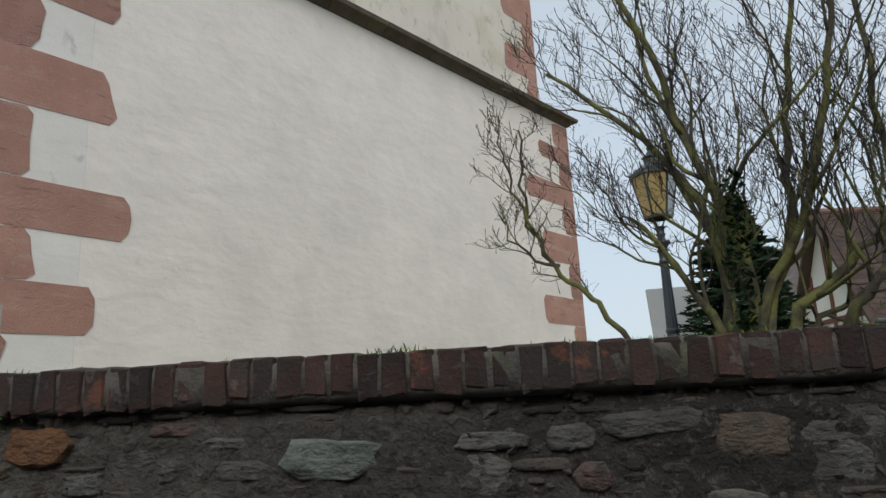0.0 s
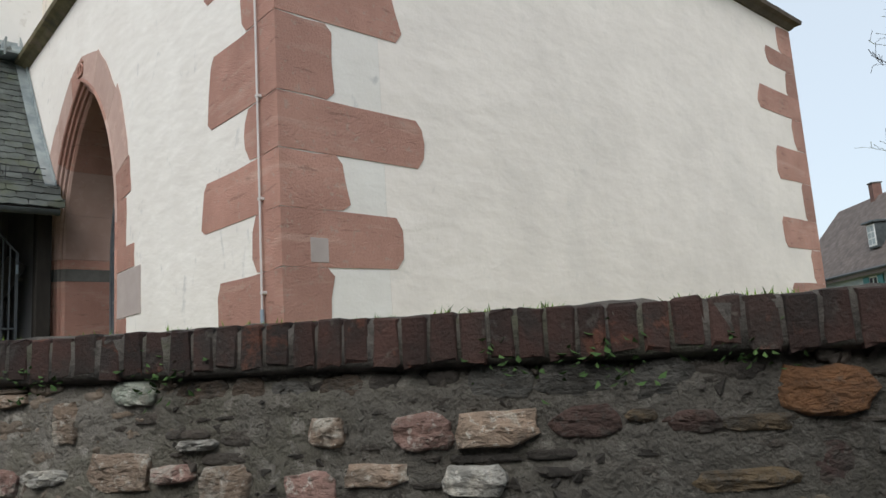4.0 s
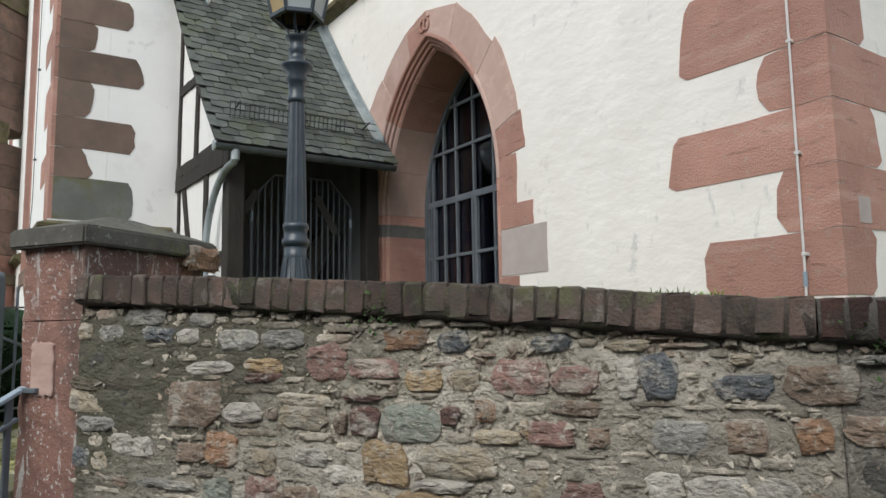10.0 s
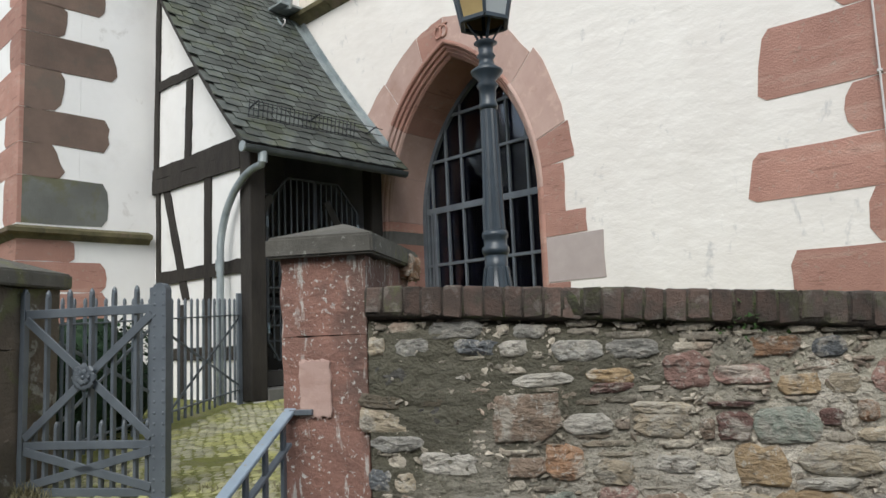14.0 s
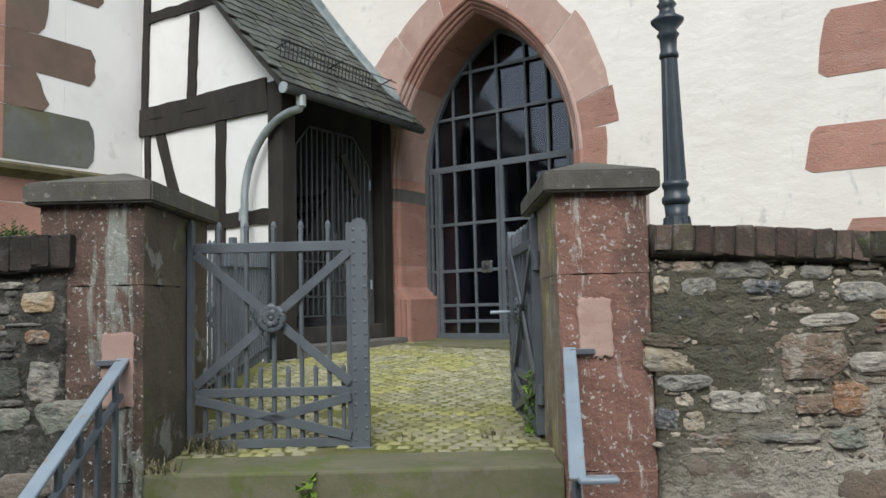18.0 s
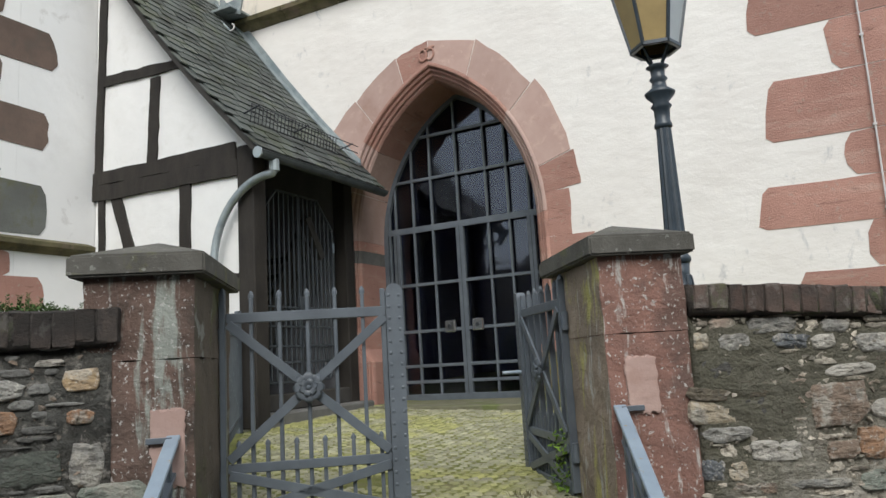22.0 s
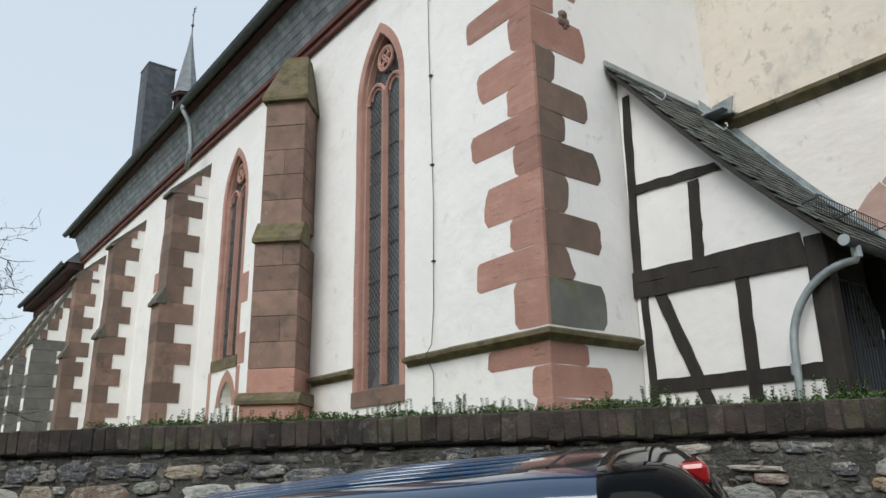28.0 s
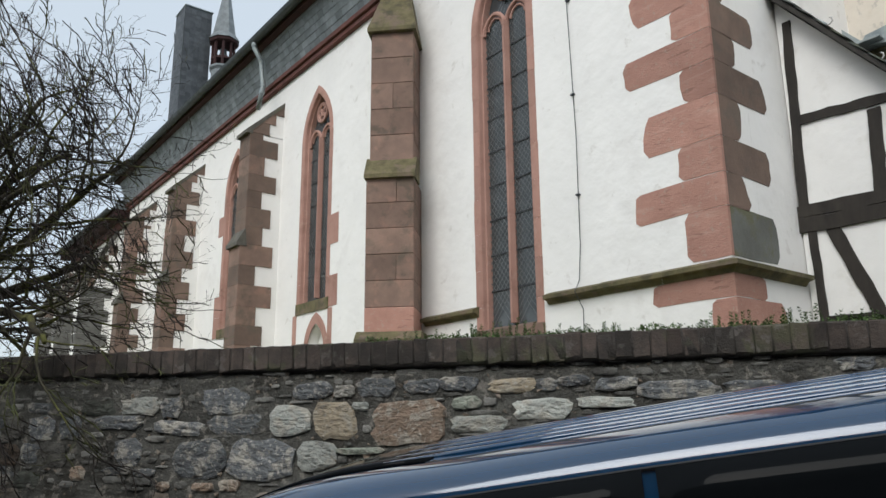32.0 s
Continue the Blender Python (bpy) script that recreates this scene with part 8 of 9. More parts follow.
tree_z = 1.15
bare_tree("bare_tree", (-1.80, 5.10, tree_z), [
    (0.075, (0.05, 0.05, -0.2), (0.0, 0.0, 0.70), (-0.20, -0.15, 1.23), (-0.50, -0.3, 1.73)),
    (0.085, (0.06, 0.05, -0.2), (0.02, 0.05, 0.9), (-0.05, 0.08, 1.62), (-0.50, 0.1, 2.45), (-1.20, -0.1, 3.2)),
    (0.070, (0.05, 0.08, 0.3), (0.01, 0.1, 0.96), (-0.10, 0.3, 1.97), (-0.50, 0.4, 3.1), (-0.75, 0.5, 3.9)),
    (0.085, (0.20, 0.10, -0.2), (0.18, 0.06, 0.94), (0.16, -0.05, 1.6), (-0.02, -0.2, 2.17), (-0.25, -0.4, 3.2), (-0.35, -0.5, 4.0)),
    (0.080, (0.22, 0.10, 0.2), (0.24, 0.1, 0.94), (0.40, 0.25, 1.43), (0.46, 0.4, 2.15), (0.62, 0.5, 3.2), (0.7, 0.6, 4.1)),
    (0.070, (0.22, 0.10, 0.2), (0.20, 0.05, 0.9), (0.50, 0.1, 1.45), (0.80, -0.1, 2.09), (1.05, -0.2, 3.0), (1.2, -0.2, 3.9))], "bare spreading tree with mossy limbs behind the wall", 5, 3, 0.25, (9, 5, 4, 2), 1.05, 1.18)
bare_tree("bare_tree", (-1.35, 5.25, tree_z), [
    (0.080, (0.0, 0.0, -0.2), (-0.05, 0.0, 0.8), (0.30, 0.1, 1.25), (0.60, 0.2, 1.6), (0.9, 0.3, 2.2)),
    (0.050, (0.0, 0.0, 0.5), (0.05, 0.1, 0.85), (0.36, 0.2, 1.05), (0.62, 0.3, 1.33)),
    (0.075, (0.22, 0.1, -0.2), (0.22, 0.1, 0.8), (0.50, 0.15, 1.19), (0.62, 0.2, 1.82), (0.6, 0.25, 2.9), (0.5, 0.3, 3.8))], "bare mossy tree leaning beside its neighbour behind the wall", 17, 3, 0.25, (8, 5, 3, 2), 1.0, 1.15)
bare_tree("bare_tree", (-2.43, 4.75, 1.3), [
    (0.050, (0.16, 0.06, -0.3), (0.05, 0.01, 0.62), (-0.18, -0.10, 1.02), (-0.39, -0.19, 1.26), (-0.56, -0.18, 1.56), (-0.58, -0.25, 1.95), (-0.46, -0.42, 2.32)),
    (0.028, (-0.56, -0.18, 1.56), (-0.62, -0.28, 1.85), (-0.65, -0.38, 2.12), (-0.66, -0.45, 2.38)),
    (0.026, (-0.39, -0.19, 1.26), (-0.54, -0.26, 1.38), (-0.66, -0.32, 1.52), (-0.72, -0.38, 1.72))], "small leaning bare sapling with mossy stem behind the wall", 8, 2, 0.22, (9, 4, 2, 1), 0.28, 1.0)
bare_tree("bare_tree", (-18.95, -9.40, 1.05), [
    (0.15, (0, 0, -0.3), (0.0, 0, 0.6), (0.15, 0, 1.3), (0.75, 0.15, 2.0), (1.5, 0.3, 2.6)),
    (0.085, (0, 0, 0.8), (0.45, 0.3, 1.3), (1.2, 0.7, 1.65), (2.1, 1.1, 1.75)),
    (0.085, (0, 0, 0.9), (0.6, -0.05, 1.25), (1.3, 0.05, 1.35), (2.0, 0.3, 1.25)),
    (0.075, (0, 0, 1.0), (0.5, 0.5, 1.8), (1.1, 1.0, 2.4), (1.8, 1.4, 2.8)),
    (0.075, (0, 0, 1.1), (0.4, 0.1, 1.9), (1.0, 0.4, 2.7), (1.5, 0.7, 3.3)),
    (0.070, (0, 0, 1.1), (0.15, 0.2, 2.0), (0.4, 0.5, 3.2)),
    (0.075, (0, 0, 0.7), (0.9, 0.25, 1.22), (1.7, 0.30, 1.22), (2.25, 0.33, 0.80), (2.4, 0.35, 0.30)),
    (0.070, (0, 0, 0.8), (1.2, 0.40, 1.38), (2.2, 0.65, 1.30), (2.8, 0.73, 1.05)),
    (0.080, (0, 0, 0.9), (0.8, 0.25, 1.75), (1.5, 0.45, 2.15), (2.2, 0.6, 2.3)),
    (0.075, (0, 0, 1.0), (0.7, 0.1, 1.6), (1.4, 0.2, 1.8), (2.1, 0.4, 1.75)),
    (0.070, (0, 0, 1.0), (0.6, 0.3, 2.1), (1.2, 0.6, 2.6), (1.9, 0.9, 2.7))], "bare mossy tree overhanging the churchyard wall", 14, 3, 0.08, (9, 5, 4, 2), 1.2, 1.55)


def leaf_mass(name, parent, place, count, size, material, seed, kind="stuff"):
    """Many small folded leaves at places drawn by place(rng)."""
    rng = random.Random(seed)
    verts, faces = [], []
    for _ in range(count):
        p, up = place(rng)
        p = Vector(p)
        a = rng.uniform(0, 2 * math.pi)
        tilt = rng.uniform(-0.9, 0.9)
        d = Vector((math.cos(a), math.sin(a), tilt + up)).normalized()
        side = d.cross(Vector((rng.uniform(-0.5, 0.5), rng.uniform(-0.5, 0.5), 1))).normalized()
        s = size * rng.uniform(0.6, 1.3)
        fold = d.cross(side) * s * 0.14
        i = len(verts)
        verts += [p, p + d * s * 0.5 + side * s * 0.3 + fold, p + d * s, p + d * s * 0.5 - side * s * 0.3 + fold]
        faces += [(i, i + 1, i + 2), (i, i + 2, i + 3)]
    ob = raw(name, verts, faces, material, parent)
    if parent is None:
        ob["kind"] = kind
    return ob


# conifer and ivy behind the bare tree
fir = thing("conifer", Matrix.Translation((-2.72, 8.25, 1.2)), "dense dark green conifer behind the bare tree", "tree")
part("trunk", tube([(0, 0, -0.3), (0.02, 0, 1.5), (0, 0.02, 2.7)], [0.10, 0.07, 0.02], 8), "bark", fir)
fir_rng = random.Random(3)
needle_v, needle_f = [], []
for k in range(420):
    z = 0.1 + 2.55 * (k / 420)
    reach = (0.74 * (1 - (k / 420) ** 2.2) + 0.08) * fir_rng.uniform(0.75, 1.12)
    a = k * 2.4 + fir_rng.uniform(-0.3, 0.3)
    way = Vector((math.cos(a), math.sin(a), fir_rng.uniform(-0.05, 0.35)))
    for j in range(15):
        t = 0.25 + 0.75 * j / 15
        c = Vector((0, 0, z)) + way * reach * t + Vector((0, 0, -0.10 * t * t))
        for s in (-1, 1):
            side = Vector((-way.y, way.x, fir_rng.uniform(-0.6, 0.5))) * s
            tip = c + (way * 0.9 + side).normalized() * (0.13 * (1.25 - 0.6 * t))
            w = Vector((fir_rng.uniform(-1, 1), fir_rng.uniform(-1, 1), 1)).normalized() * 0.022
            i = len(needle_v)
            needle_v += [c - w, c + w, tip]
            needle_f.append((i, i + 1, i + 2))
raw("crown", needle_v, needle_f, "leaf_dark", fir)


def ivy_place(rng):
    a, z = rng.uniform(0, 6.28), rng.uniform(-0.1, 1.0)
    r = rng.uniform(0.03, 0.09) * (1.15 - 0.4 * z)
    return (-1.63 + 0.06 * z + r * math.cos(a), 4.93 + r * math.sin(a), tree_z + 0.8 + 1.1 * z), 0.2


tagged(leaf_mass("ivy", None, ivy_place, 210, 0.07, "leaf_dark", 31), "dark ivy climbing the trunk of the bare tree", "ivy")


# ---- plants on and behind the walls ----
def hedge_place(rng):
    s = rng.uniform(-5.45, -0.25)
    p = WL @ Vector((s, rng.uniform(0.20, 0.85), 0))
    return (p.x, p.y, 1.96 + rng.random() ** 1.1 * (0.115 + 0.06 * noise.noise((s * 3.2, 0.5, 0)))), 0.6


def hedge():
    """Boxwood: a dense low cushion of tiny leaves and upright sprigs above it."""
    tagged(leaf_mass("boxwood_hedge", None, hedge_place, 38000, 0.022, "leaf_hedge", 41), "low clipped green boxwood growing behind the wall", "hedge")
    rng = random.Random(42)
    verts, faces = [], []
    for _ in range(1000):
        s = rng.uniform(-5.5, -0.25)
        tall = 0.06 + 0.11 * rng.random() ** 2 * (1 + noise.noise((s * 2.1, 3.3, 0)))
        o = WL @ Vector((s, rng.uniform(0.30, 0.80), 1.99))
        lean = Vector((rng.gauss(0, 0.16), rng.gauss(0, 0.16), 1)).normalized()
        n = int(tall / 0.011) + 2
        for k in range(n):
            c = o + lean * tall * k / n
            for side in (0, 1):
                ang = k * 1.57 + side * math.pi + rng.uniform(-0.3, 0.3)
                d = Vector((math.cos(ang), math.sin(ang), 0.8)).normalized() * rng.uniform(0.014, 0.022)
                w = Vector((-d.y, d.x, 0)).normalized() * 0.006
                i = len(verts)
                verts += [c, c + d * 0.5 + w, c + d, c + d * 0.5 - w]
                faces += [(i, i + 1, i + 2, i + 3)]
    ob = raw("boxwood_sprigs", verts, faces, "leaf_hedge")
    tagged(ob, "upright leafy sprigs of the boxwood hedge", "hedge", kind="stuff")


hedge()
bed = bmesh.new()
add_box(bed, (-5.4, 0.36, 0.9), (-0.3, 0.90, 1.975), 0.05, WL)
tagged(part("hedge_core", bed, "leaf", None), "dark inner twigs of the boxwood hedge", "hedge", kind="stuff")


def bush_place(rng):
    t, d = rng.random(), rng.uniform(0.15, 1.5)
    a, b = W @ Vector((-2.65, 1.0, 0)), Vector((GX - 0.05, HY - 0.15, 0))
    p = a.lerp(b, t * 0.62) + Vector((-0.77, -0.63, 0)) * d
    top = 1.25 * (0.75 + 0.25 * noise.noise((p.x * 2, p.y * 2, 3)))
    return (p.x, p.y, 1.0 + top * rng.random() ** 0.6), 0.3


bm = bmesh.new()
for k in range(5):
    a, b = W @ Vector((-2.65, 1.0, 0)), Vector((GX - 0.05, HY - 0.15, 0))
    p = a.lerp(b, (k + 0.5) / 8) + Vector((-0.77, -0.63, 0)) * 0.85
    lump = bmesh.ops.create_icosphere(bm, subdivisions=3, radius=0.62, matrix=Matrix.Translation((p.x, p.y, 1.45)))
    for v in lump["verts"]:
        v.co += (v.co - Vector((p.x, p.y, 1.45))) * 0.25 * noise.noise(v.co * 3)
tagged(part("shrub_core", bm, "leaf_dark", None), "dark inner twigs of the evergreen shrubs", "shrub", kind="stuff")
tagged(leaf_mass("shrub", None, bush_place, 9000, 0.055, "leaf_dark", 43), "dark evergreen shrubs behind the picket fence", "shrub")


def tufts(name, frame_m, spots, top, seed, label, material="leaf_bright", size=0.09):
    rng = random.Random(seed)
    verts, faces = [], []
    for s, y, n, h in spots:
        for k in range(n):
            a = rng.uniform(0, 6.28)
            r = rng.random() * 0.07
            c = frame_m @ Vector((s + r * math.cos(a) * 1.6, y + r * math.sin(a), top(s) - 0.01))
            d = Vector((rng.gauss(0, 0.5), rng.gauss(0, 0.5), 1)).normalized()
            l = h * rng.uniform(0.5, 1.1)
            w = Vector((d.y, -d.x, 0)).normalized() * 0.0035 if abs(d.x) + abs(d.y) > 0.01 else Vector((0.0035, 0, 0))
            mid = c + d * l * 0.6
            tip = c + d * l + Vector((d.x, d.y, -0.25)) * l * 0.35
            i = len(verts)
            verts += [c - w, c + w, mid + w * 0.7, mid - w * 0.7, tip]
            faces += [(i, i + 1, i + 2, i + 3), (i + 3, i + 2, i + 4)]
    ob = raw(name, verts, faces, material)
    return tagged(ob, label, "grass", kind="stuff")


spot_rng = random.Random(51)
spots = [(spot_rng.uniform(2.6, 10.5), spot_rng.uniform(0.15, 0.36), spot_rng.randint(18, 50), spot_rng.uniform(0.02, 0.06)) for _ in range(150)]
spots += [(7.5, 0.12, 60, 0.06), (8.1, 0.3, 90, 0.06), (8.5, 0.3, 90, 0.06), (8.3, 0.34, 80, 0.06), (5.7, 0.2, 50, 0.05), (6.1, 0.2, 50, 0.05)]
tufts("grass_tufts", W, spots, top_right, 52, "bright green grass tufts growing on the wall coping")
tufts("grass_tufts", W, [(-2.22, -0.0, 70, 0.10), (-2.1, 0.45, 60, 0.09), (-2.2, 0.5, 80, 0.12), (-1.2, 0.68, 40, 0.05), (-0.7, 0.7, 60, 0.06)], lambda s: 0.98, 53, "dry pale grass beside the gate step", "dry_grass")


def ivy_gate(rng):
    p = W @ Vector((-0.47 + rng.uniform(-0.05, 0.02), rng.uniform(0.62, 0.95), 0))
    return (p.x, p.y, 0.98 + 0.33 * rng.random() ** 1.5), 0.6


tagged(leaf_mass("ground_ivy", None, ivy_gate, 170, 0.035, "leaf_bright", 61), "bright green creeper at the foot of the gate pillar", "plant")


def fern_place(rng):
    s = rng.choice((3.35, 3.55, 5.63, 5.85, 6.2, 1.6, 4.1, 4.6)) + rng.gauss(0, 0.06)
    p = W @ Vector((s, -0.045 - rng.random() * 0.03, 0))
    return (p.x, p.y, top_right(s) - 0.13 + rng.gauss(0, 0.035)), -0.3


tagged(leaf_mass("wall_fern", None, fern_place, 330, 0.026, "leaf", 63), "small dark green ferns rooted under the coping", "plant")
sprig = thing("weed_sprig", W @ pose(-1.55, -0.02, 0.80), "bright yellow-green weed growing at the step", "plant")
part("stem", tube([(0, 0, 0), (0.01, -0.02, 0.08), (0.0, -0.03, 0.15)], 0.003, 5), "leaf_bright", sprig)
leaf_mass("leaves", sprig, lambda rng: ((rng.uniform(-0.03, 0.03), -0.03 + rng.uniform(-0.02, 0.02), rng.uniform(0.05, 0.15)), 0.3), 16, 0.05, "leaf_bright", 64)

# ---- lightning conductors ----
cable = thing("lightning_conductor", Matrix.Identity(4), "thin lightning conductor cable clipped to the tower quoins", "cable")
part("cable", tube([(-6.62, TY - 0.035, 20.0), (-6.62, TY - 0.035, 7.1), (-6.62, TY - 0.26, 6.75), (-6.615, TY - 0.035, 6.5), (-6.60, TY - 0.035, 4.2), (-6.605, TY - 0.035, 2.9), (-6.61, TY - 0.035, 2.0), (-6.63, TY - 0.035, 0.9)], 0.009, 6), "cable", cable)
for z in (2.2, 2.9, 3.7, 4.6, 5.5):
    part("clip", box((-6.622, TY - 0.045, z - 0.012), (-6.585, TY + 0.01, z + 0.012), 0.003), "cable", cable)
part("coupling", tube([(-6.61, TY - 0.035, 1.98), (-6.61, TY - 0.035, 2.08)], 0.016, 8), "rail_paint", cable)
cable = thing("lightning_conductor", Matrix.Identity(4), "thin dark lightning conductor on the nave wall", "cable")
part("cable", tube([(-17.11, NY - 0.03, 11.4), (-17.08, NY - 0.03, 8.2), (-17.05, NY - 0.03, 6.9), (-17.02, NY - 0.03, 5.5), (-17.05, NY - 0.03, 3.9), (-17.08, NY - 0.05, 3.4), (-17.08, NY - 0.16, 3.24), (-17.03, NY - 0.06, 3.0), (-17.07, NY - 0.03, 2.6), (-17.07, NY - 0.03, 0.9)], 0.006, 6), "iron_dark", cable)
for z in (2.6, 4.6, 6.1, 7.6, 9.0):
    part("clip", box((-17.08, NY - 0.045, z - 0.012), (-17.02, NY + 0.01, z + 0.012), 0.003), "iron_dark", cable)


head = thing("carved_stone", Matrix.Translation((-14.88, -1.51, 7.70)), "small weathered carved stone set in the nave wall", "carving")
bm = bmesh.new()
for dy, dz, r in ((0.0, 0.06, 0.085), (0.05, -0.05, 0.07), (-0.05, -0.06, 0.075), (0.02, -0.12, 0.05)):
    bmesh.ops.create_icosphere(bm, subdivisions=2, radius=r, matrix=Matrix.Translation((0.0, dy, dz)))
for v in bm.verts:
    v.co += Vector((jit(0.012), jit(0.012), jit(0.012)))
    v.co.x *= 0.6
part("relief", bm, "sandstone_brown", head)


# ---- far houses ----
def far_house(m, w, d, eave, ridge, roof, wall, label, dormers=(), windows=(), chimney=None, beams=False, hip=0.0):
    h = thing("house", m, label, "house")
    part("wall", box((0, 0, -1), (w, d, eave), 0), wall, h)
    part("gable", prism([(0.0, eave), (d, eave), (d / 2, ridge - 0.25)], lambda u, v, dd: (dd + 0.02 + hip, u, v), w - 0.04 - hip), wall, h)
    if hip:
        bm = bmesh.new()
        vs = [bm.verts.new(v) for v in ((-0.4, -0.35, eave - 0.35), (-0.4, d + 0.35, eave - 0.35), (hip - 0.4, d / 2, ridge), (hip, d / 2, eave - 0.35))]
        for ids in ((0, 2, 1), (0, 3, 2), (1, 2, 3), (0, 1, 3)):
            bm.faces.new([vs[i] for i in ids])
        part("hip", bm, roof, h)
    for s in (0, 1):
        ya, yb = (-0.35, d / 2) if s == 0 else (d + 0.35, d / 2)
        sl = (ridge - eave) / (d / 2)
        za = eave - 0.35 * sl
        bm = bmesh.new()
        vs = [bm.verts.new(v) for v in ((-0.4, ya, za), (w + 0.4, ya, za), (w + 0.4, yb, ridge), (hip - 0.4, yb, ridge), (-0.4, ya, za - 0.18), (w + 0.4, ya, za - 0.18), (w + 0.4, yb, ridge - 0.22), (hip - 0.4, yb, ridge - 0.22))]
        for ids in ((0, 1, 2, 3), (7, 6, 5, 4), (0, 4, 5, 1), (1, 5, 6, 2), (3, 2, 6, 7), (0, 3, 7, 4)):
            bm.faces.new([vs[i] for i in ids])
        slope = part("roof", bm, roof, h)
        if s == 0:
            verts, faces = [], []
            rows_n = int(math.hypot(d / 2, ridge - eave) / 0.20)
            for r in range(rows_n):
                t0, t1 = r / rows_n, (r + 1) / rows_n
                for c in range(int((w + 0.8) / 0.25)):
                    x0, x1 = -0.4 + c * 0.25 + jit(0.01), -0.4 + c * 0.25 + 0.243
                    if x0 < hip * t1 - 0.4:
                        continue
                    i = len(verts)
                    y0, y1 = ya + (yb - ya) * t0, ya + (yb - ya) * t1
                    z0, z1 = za + (ridge - za) * t0, za + (ridge - za) * t1
                    verts += [(x0, y0, z0 + 0.035), (x1, y0, z0 + 0.035), (x1, y1, z1 + 0.01), (x0, y1, z1 + 0.01)]
                    faces.append((i, i + 1, i + 2, i + 3))
            raw("roof_tiles", verts, faces, roof, slope)["kind"] = "stuff"
    part("gutter", tube([(-0.3, -0.42, eave - 0.4), (w + 0.3, -0.42, eave - 0.4)], 0.07, 6), "zinc_dark", h)
    sl = (ridge - eave) / (d / 2)
    for x, z in dormers:
        y = (z - eave) / sl
        dm = part("dormer", box((x, y - 0.25, z - 0.1), (x + 0.85, y + 1.2, z + 1.15), 0.02), "zinc_dark", h)
        part("dormer_window", box((x + 0.06, y - 0.28, z + 0.0), (x + 0.79, y - 0.24, z + 1.1), 0.01), "paint_white", dm)
        for gx in (0.13, 0.46):
            for gz in (0.1, 0.42, 0.74):
                part("pane", box((x + gx, y - 0.29, z + gz), (x + gx + 0.26, y - 0.275, z + gz + 0.26), 0), "facade_grey", dm)
        part("dormer_roof", box((x - 0.12, y - 0.45, z + 1.15), (x + 0.97, y + 1.6, z + 1.26), 0.02), "zinc_dark", dm)
    for x, z, ww, hh, shutters in windows:
        wn_ob = part("window", box((x, -0.05, z), (x + ww, 0.02, z + hh), 0.01), "paint_white", h)
        for k in (0, 1):
            part("pane", box((x + 0.08 + k * (ww / 2 - 0.02), -0.07, z + 0.08), (x + ww / 2 - 0.06 + k * (ww / 2 - 0.02), -0.04, z + hh - 0.08), 0), "car_glass", wn_ob)
        if shutters:
            for k in (0, 1):
                part("shutter", box((x - 0.55 + k * (ww + 0.57), -0.08, z), (x - 0.02 + k * (ww + 0.57), -0.03, z + hh), 0.01), "paint_teal", wn_ob)
    if chimney:
        x, y, z0, z1 = chimney
        ch = part("chimney", box((x, y, z0), (x + 0.45, y + 0.5, z1), 0.02), "brick_red", h)
        part("chimney_cap", box((x - 0.05, y - 0.05, z1), (x + 0.50, y + 0.55, z1 + 0.08), 0.02), "greystone", ch)
    if beams:
        part("ridge_tiles", tube([(-0.42, d / 2, ridge + 0.02), (w + 0.42, d / 2, ridge + 0.02)], 0.13, 8), "brick_red", h, "red clay ridge tiles")
        y = d / 2 - 1.3
        part("skylight", prism([(2.6, 0.0), (3.7, 0.0), (3.7, 1.15), (2.6, 1.15)], lambda u, v, dd: (u, y + 0.52 * v - 0.06 - 0.02 * dd, eave + y * sl + 0.52 * v * sl + 0.03 + dd), 0.10), "facade_grey", h, "pale glass skylight")
        for k in range(5):
            part("beam", box((-0.04, d * k / 4 - 0.09, -1), (0.02, d * k / 4 + 0.09, eave + (1 - abs(k - 2) / 2) * (ridge - eave - 0.4)), 0), "beam_red", h)
        for z in (eave - 1.2, eave, eave + 1.3):
            half = d / 2 if z <= eave else d / 2 * (1 - (z - eave) / (ridge - eave))
            part("beam", box((-0.045, d / 2 - half, z - 0.09), (0.02, d / 2 + half, z + 0.09), 0), "beam_red", h)
        for s in (-1, 1):
            bm = bmesh.new()
            add_bar(bm, (-0.02, d / 2 + s * d * 0.48, eave - 1.1), (-0.02, d / 2 + s * d * 0.27, eave - 0.1), 0.16, 0.05, 0.0)
            part("brace", bm, "beam_red", h)
            part("window", box((-0.06, d / 2 + s * 1.0 - 0.45, eave - 1.05), (0.01, d / 2 + s * 1.0 + 0.45, eave - 0.15), 0), "car_glass", h)
    return h


HA = Matrix.Translation((-21.35, 45.5, 0)) @ Matrix.Rotation(radians(-45), 4, "Z")
far_house(HA, 16.0, 6.2, 5.2, 9.3, "tile_brown", "facade_grey", "grey house with a steep brown tiled roof and dormers", ((8.9, 6.0), (11.4, 6.0)),
          ((9.2, 3.5, 0.8, 1.0, True), (11.4, 3.5, 0.8, 1.0, True), (13.6, 3.5, 0.8, 1.0, True)), (4.9, 2.85, 8.6, 10.0), False, 1.0)
HB = Matrix.Translation((-4.92, 27.78, 0)) @ Matrix.Rotation(radians(42), 4, "Z")
far_house(HB, 11.0, 5.0, 4.4, 8.5, "tile_dark", "facade_white", "half-timbered house with a dark brown tiled roof", (), (), None, True)
panel = thing("notice_board", Matrix.Translation((-3.64, 8.65, 1.2)) @ Matrix.Rotation(radians(40), 4, "Z"), "large plain pale grey board behind the lamp", "board")
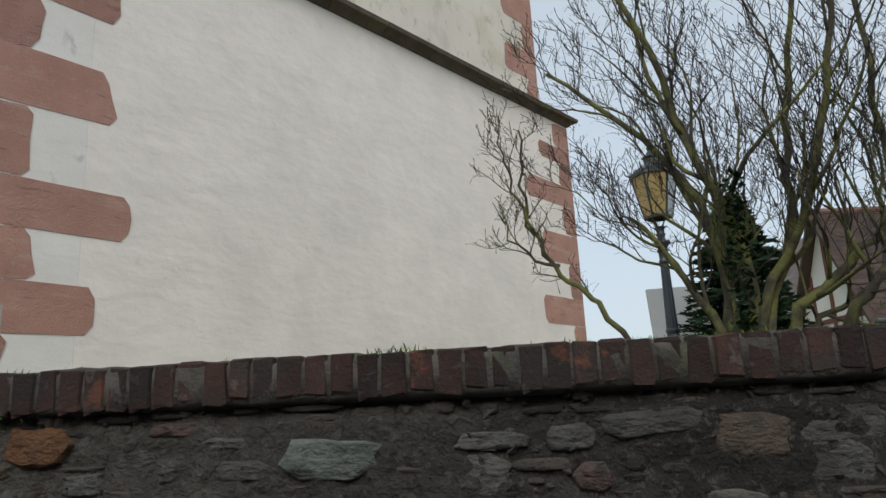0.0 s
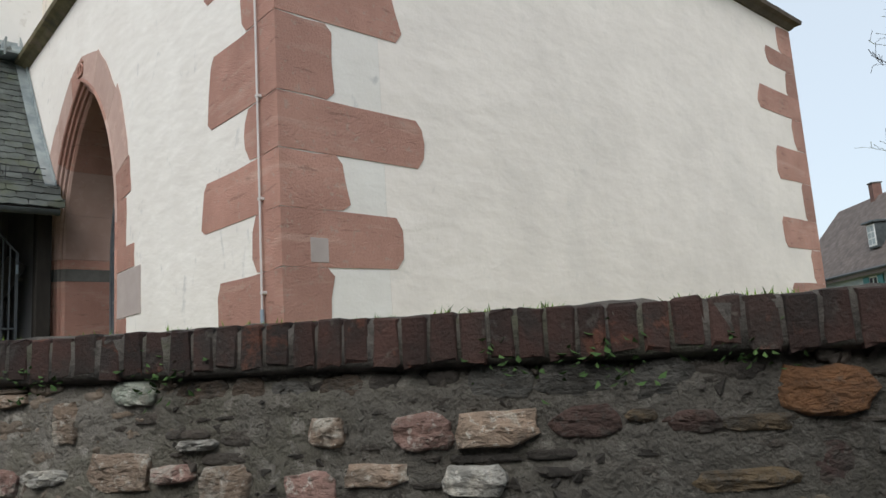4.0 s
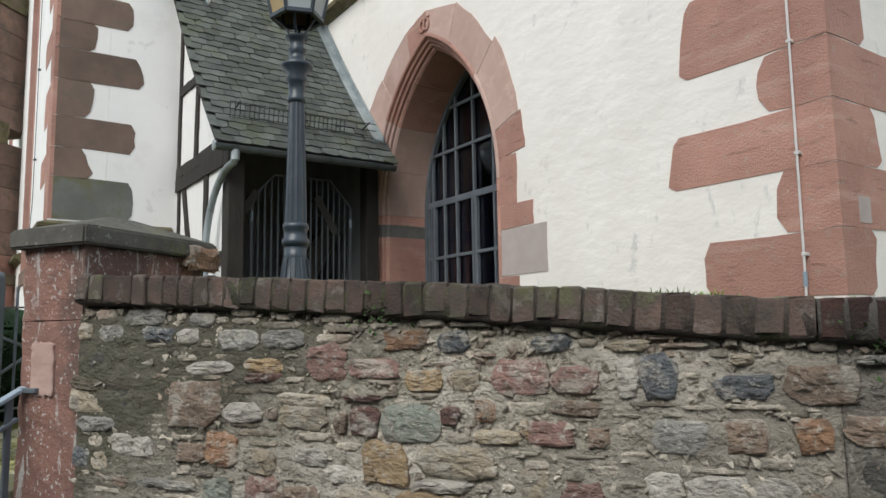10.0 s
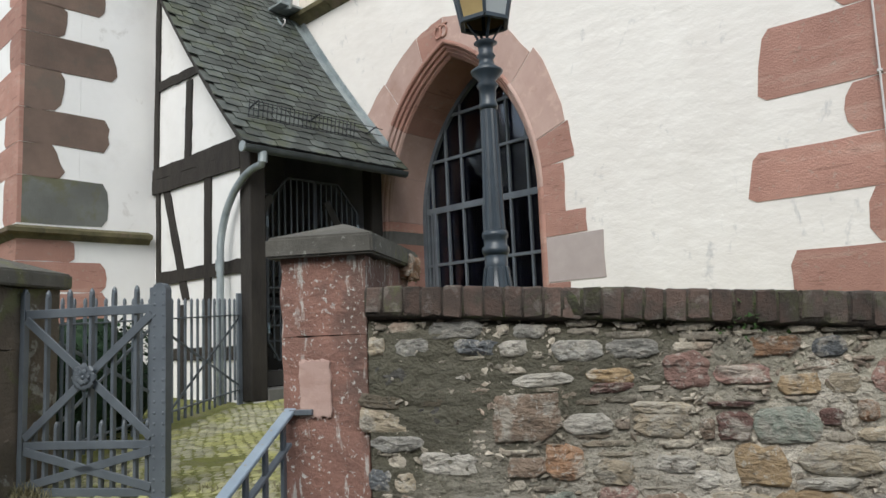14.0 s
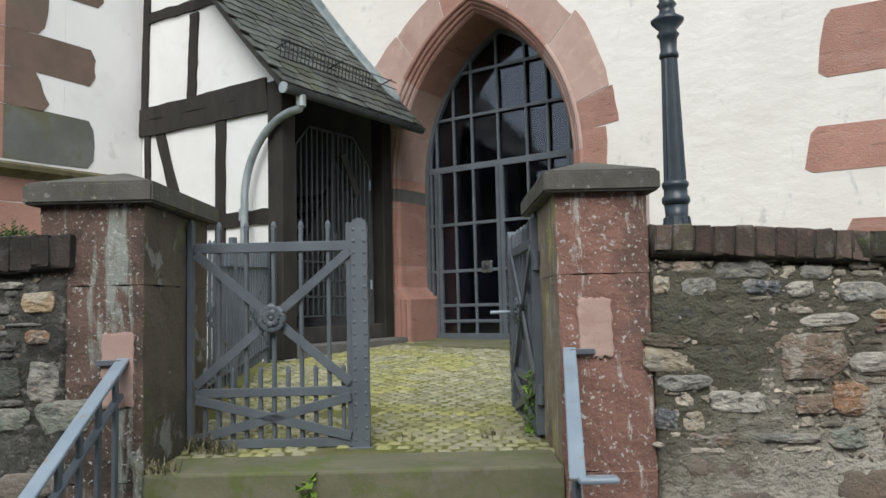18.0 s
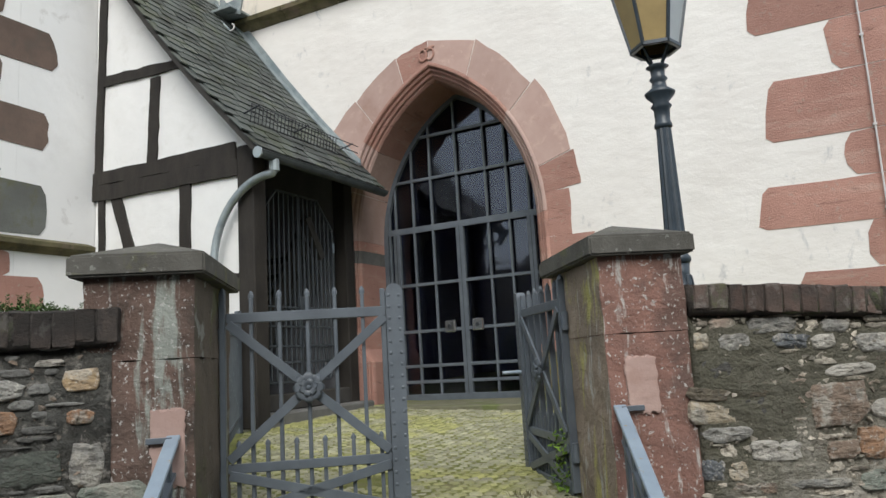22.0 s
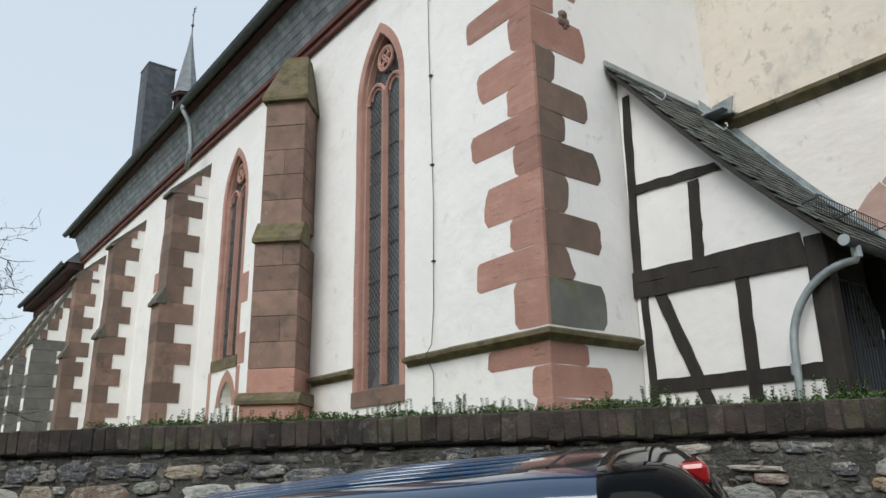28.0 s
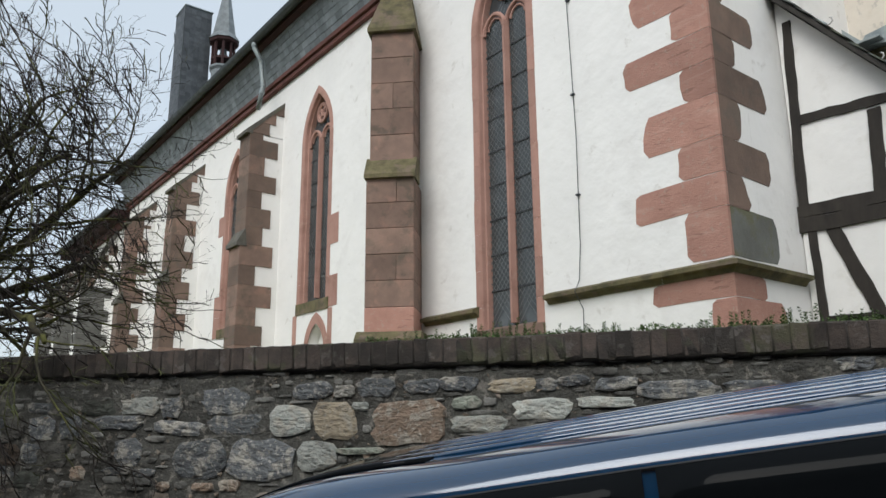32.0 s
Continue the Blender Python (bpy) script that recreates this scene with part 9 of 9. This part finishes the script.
part("board", prism([(-0.26, -0.2), (1.1, -0.2), (1.16, 1.80), (-0.36, 1.77)], lambda u, v, d: (u, d, v), 0.06), "stele", panel)
for x in (0.0, 0.85):
    part("post", box((x, 0.06, -0.3), (x + 0.08, 0.14, 1.6), 0.01), "zinc", panel)

# ---- paving, then the pieces of walls and roofs ----
random.seed(71)


def cobble_mesh():
    bm = bmesh.new()
    add_box(bm, (-0.040, -0.036, -0.05), (0.040, 0.036, 0.0), 0.014)
    for v in bm.verts:
        v.co += Vector((jit(0.006), jit(0.006), jit(0.004)))
    me = bpy.data.meshes.new("cobble")
    bm.to_mesh(me)
    bm.free()
    me.materials.append(M["cobble"])
    return me


def paving():
    bm = bmesh.new()
    path = [W @ Vector((-2.3, 0.33, 0)), W @ Vector((-0.45, 0.33, 0)), Vector((-8.9, 0.4, 0)), Vector((-9.6, TY - 0.02, 0)), Vector((GX + 0.12, TY - 0.02, 0)), Vector((GX + 0.12, HY - 0.1, 0))]
    vs = [bm.verts.new((p.x, p.y, yard_z(p.x, p.y) + 0.012)) for p in path]
    bm.faces.new(vs)
    bmesh.ops.triangulate(bm, faces=bm.faces)
    pav = tagged(part("pavement", bm, "moss", None), "mossy cobbled path from the gate to the portal", "path", kind="structure")
    shapes = [cobble_mesh() for _ in range(8)]
    inside = [(p.x, p.y) for p in path]

    def within(x, y):
        odd = False
        for (xa, ya), (xb, yb) in zip(inside, inside[1:] + inside[:1]):
            if (ya > y) != (yb > y) and x < (xb - xa) * (y - ya) / (yb - ya) + xa:
                odd = not odd
        return odd

    places = []
    rr = 0
    y = 0.33
    while y < 7.2:
        x = -7.5 + (0.043 if rr % 2 else 0)
        while x < 1.5:
            sag = 0.10 * math.cos(x * 2.6) ** 2
            p = W @ Vector((x + jit(0.008), y + sag + jit(0.008), 0))
            if within(p.x, p.y) and noise.noise((p.x * 1.1, p.y * 1.1, 7)) < 0.42:
                places.append((y, p))
            x += 0.086
        y += 0.078
        rr += 1
    places.sort(key=lambda q: q[0])
    verts, faces = [], []
    for k, (_, p) in enumerate(places):
        me = random.choice(shapes)
        m = pose(p.x, p.y, yard_z(p.x, p.y) + 0.019 + jit(0.006), jit(4), jit(4), 34 + jit(14))
        if k < 290:
            ob = new("cobble", me)
            ob.parent = pav
            ob.matrix_basis = m
        else:
            base = len(verts)
            verts += [m @ v.co for v in me.vertices]
            faces += [tuple(base + i for i in q.vertices) for q in me.polygons]
    raw("cobbles", verts, faces, "cobble_stuff", pav)["kind"] = "stuff"


paving()
random.seed(81)
slates_on_porch()
all_stones()
coping("coping_middle", W, -0.02, 3.16, top_right, 0.088, 0.125, "brown mossy brick-on-edge coping", 90, "brick_brown", 0.006, "bed_brown", 0.007)
coping("coping_right", W, 3.17, 10.6, top_right, 0.079, 0.125, "dark red brick-on-edge coping with moss", 91, "brick", 0.005, "bed_pale", 0.006)
coping("coping_left", WL, -13.0, 0.08, top_left, 0.088, 0.145, "dark weathered brick-on-edge coping", 92, "brick_grey", 0.003, "bed_dark", 0.006)
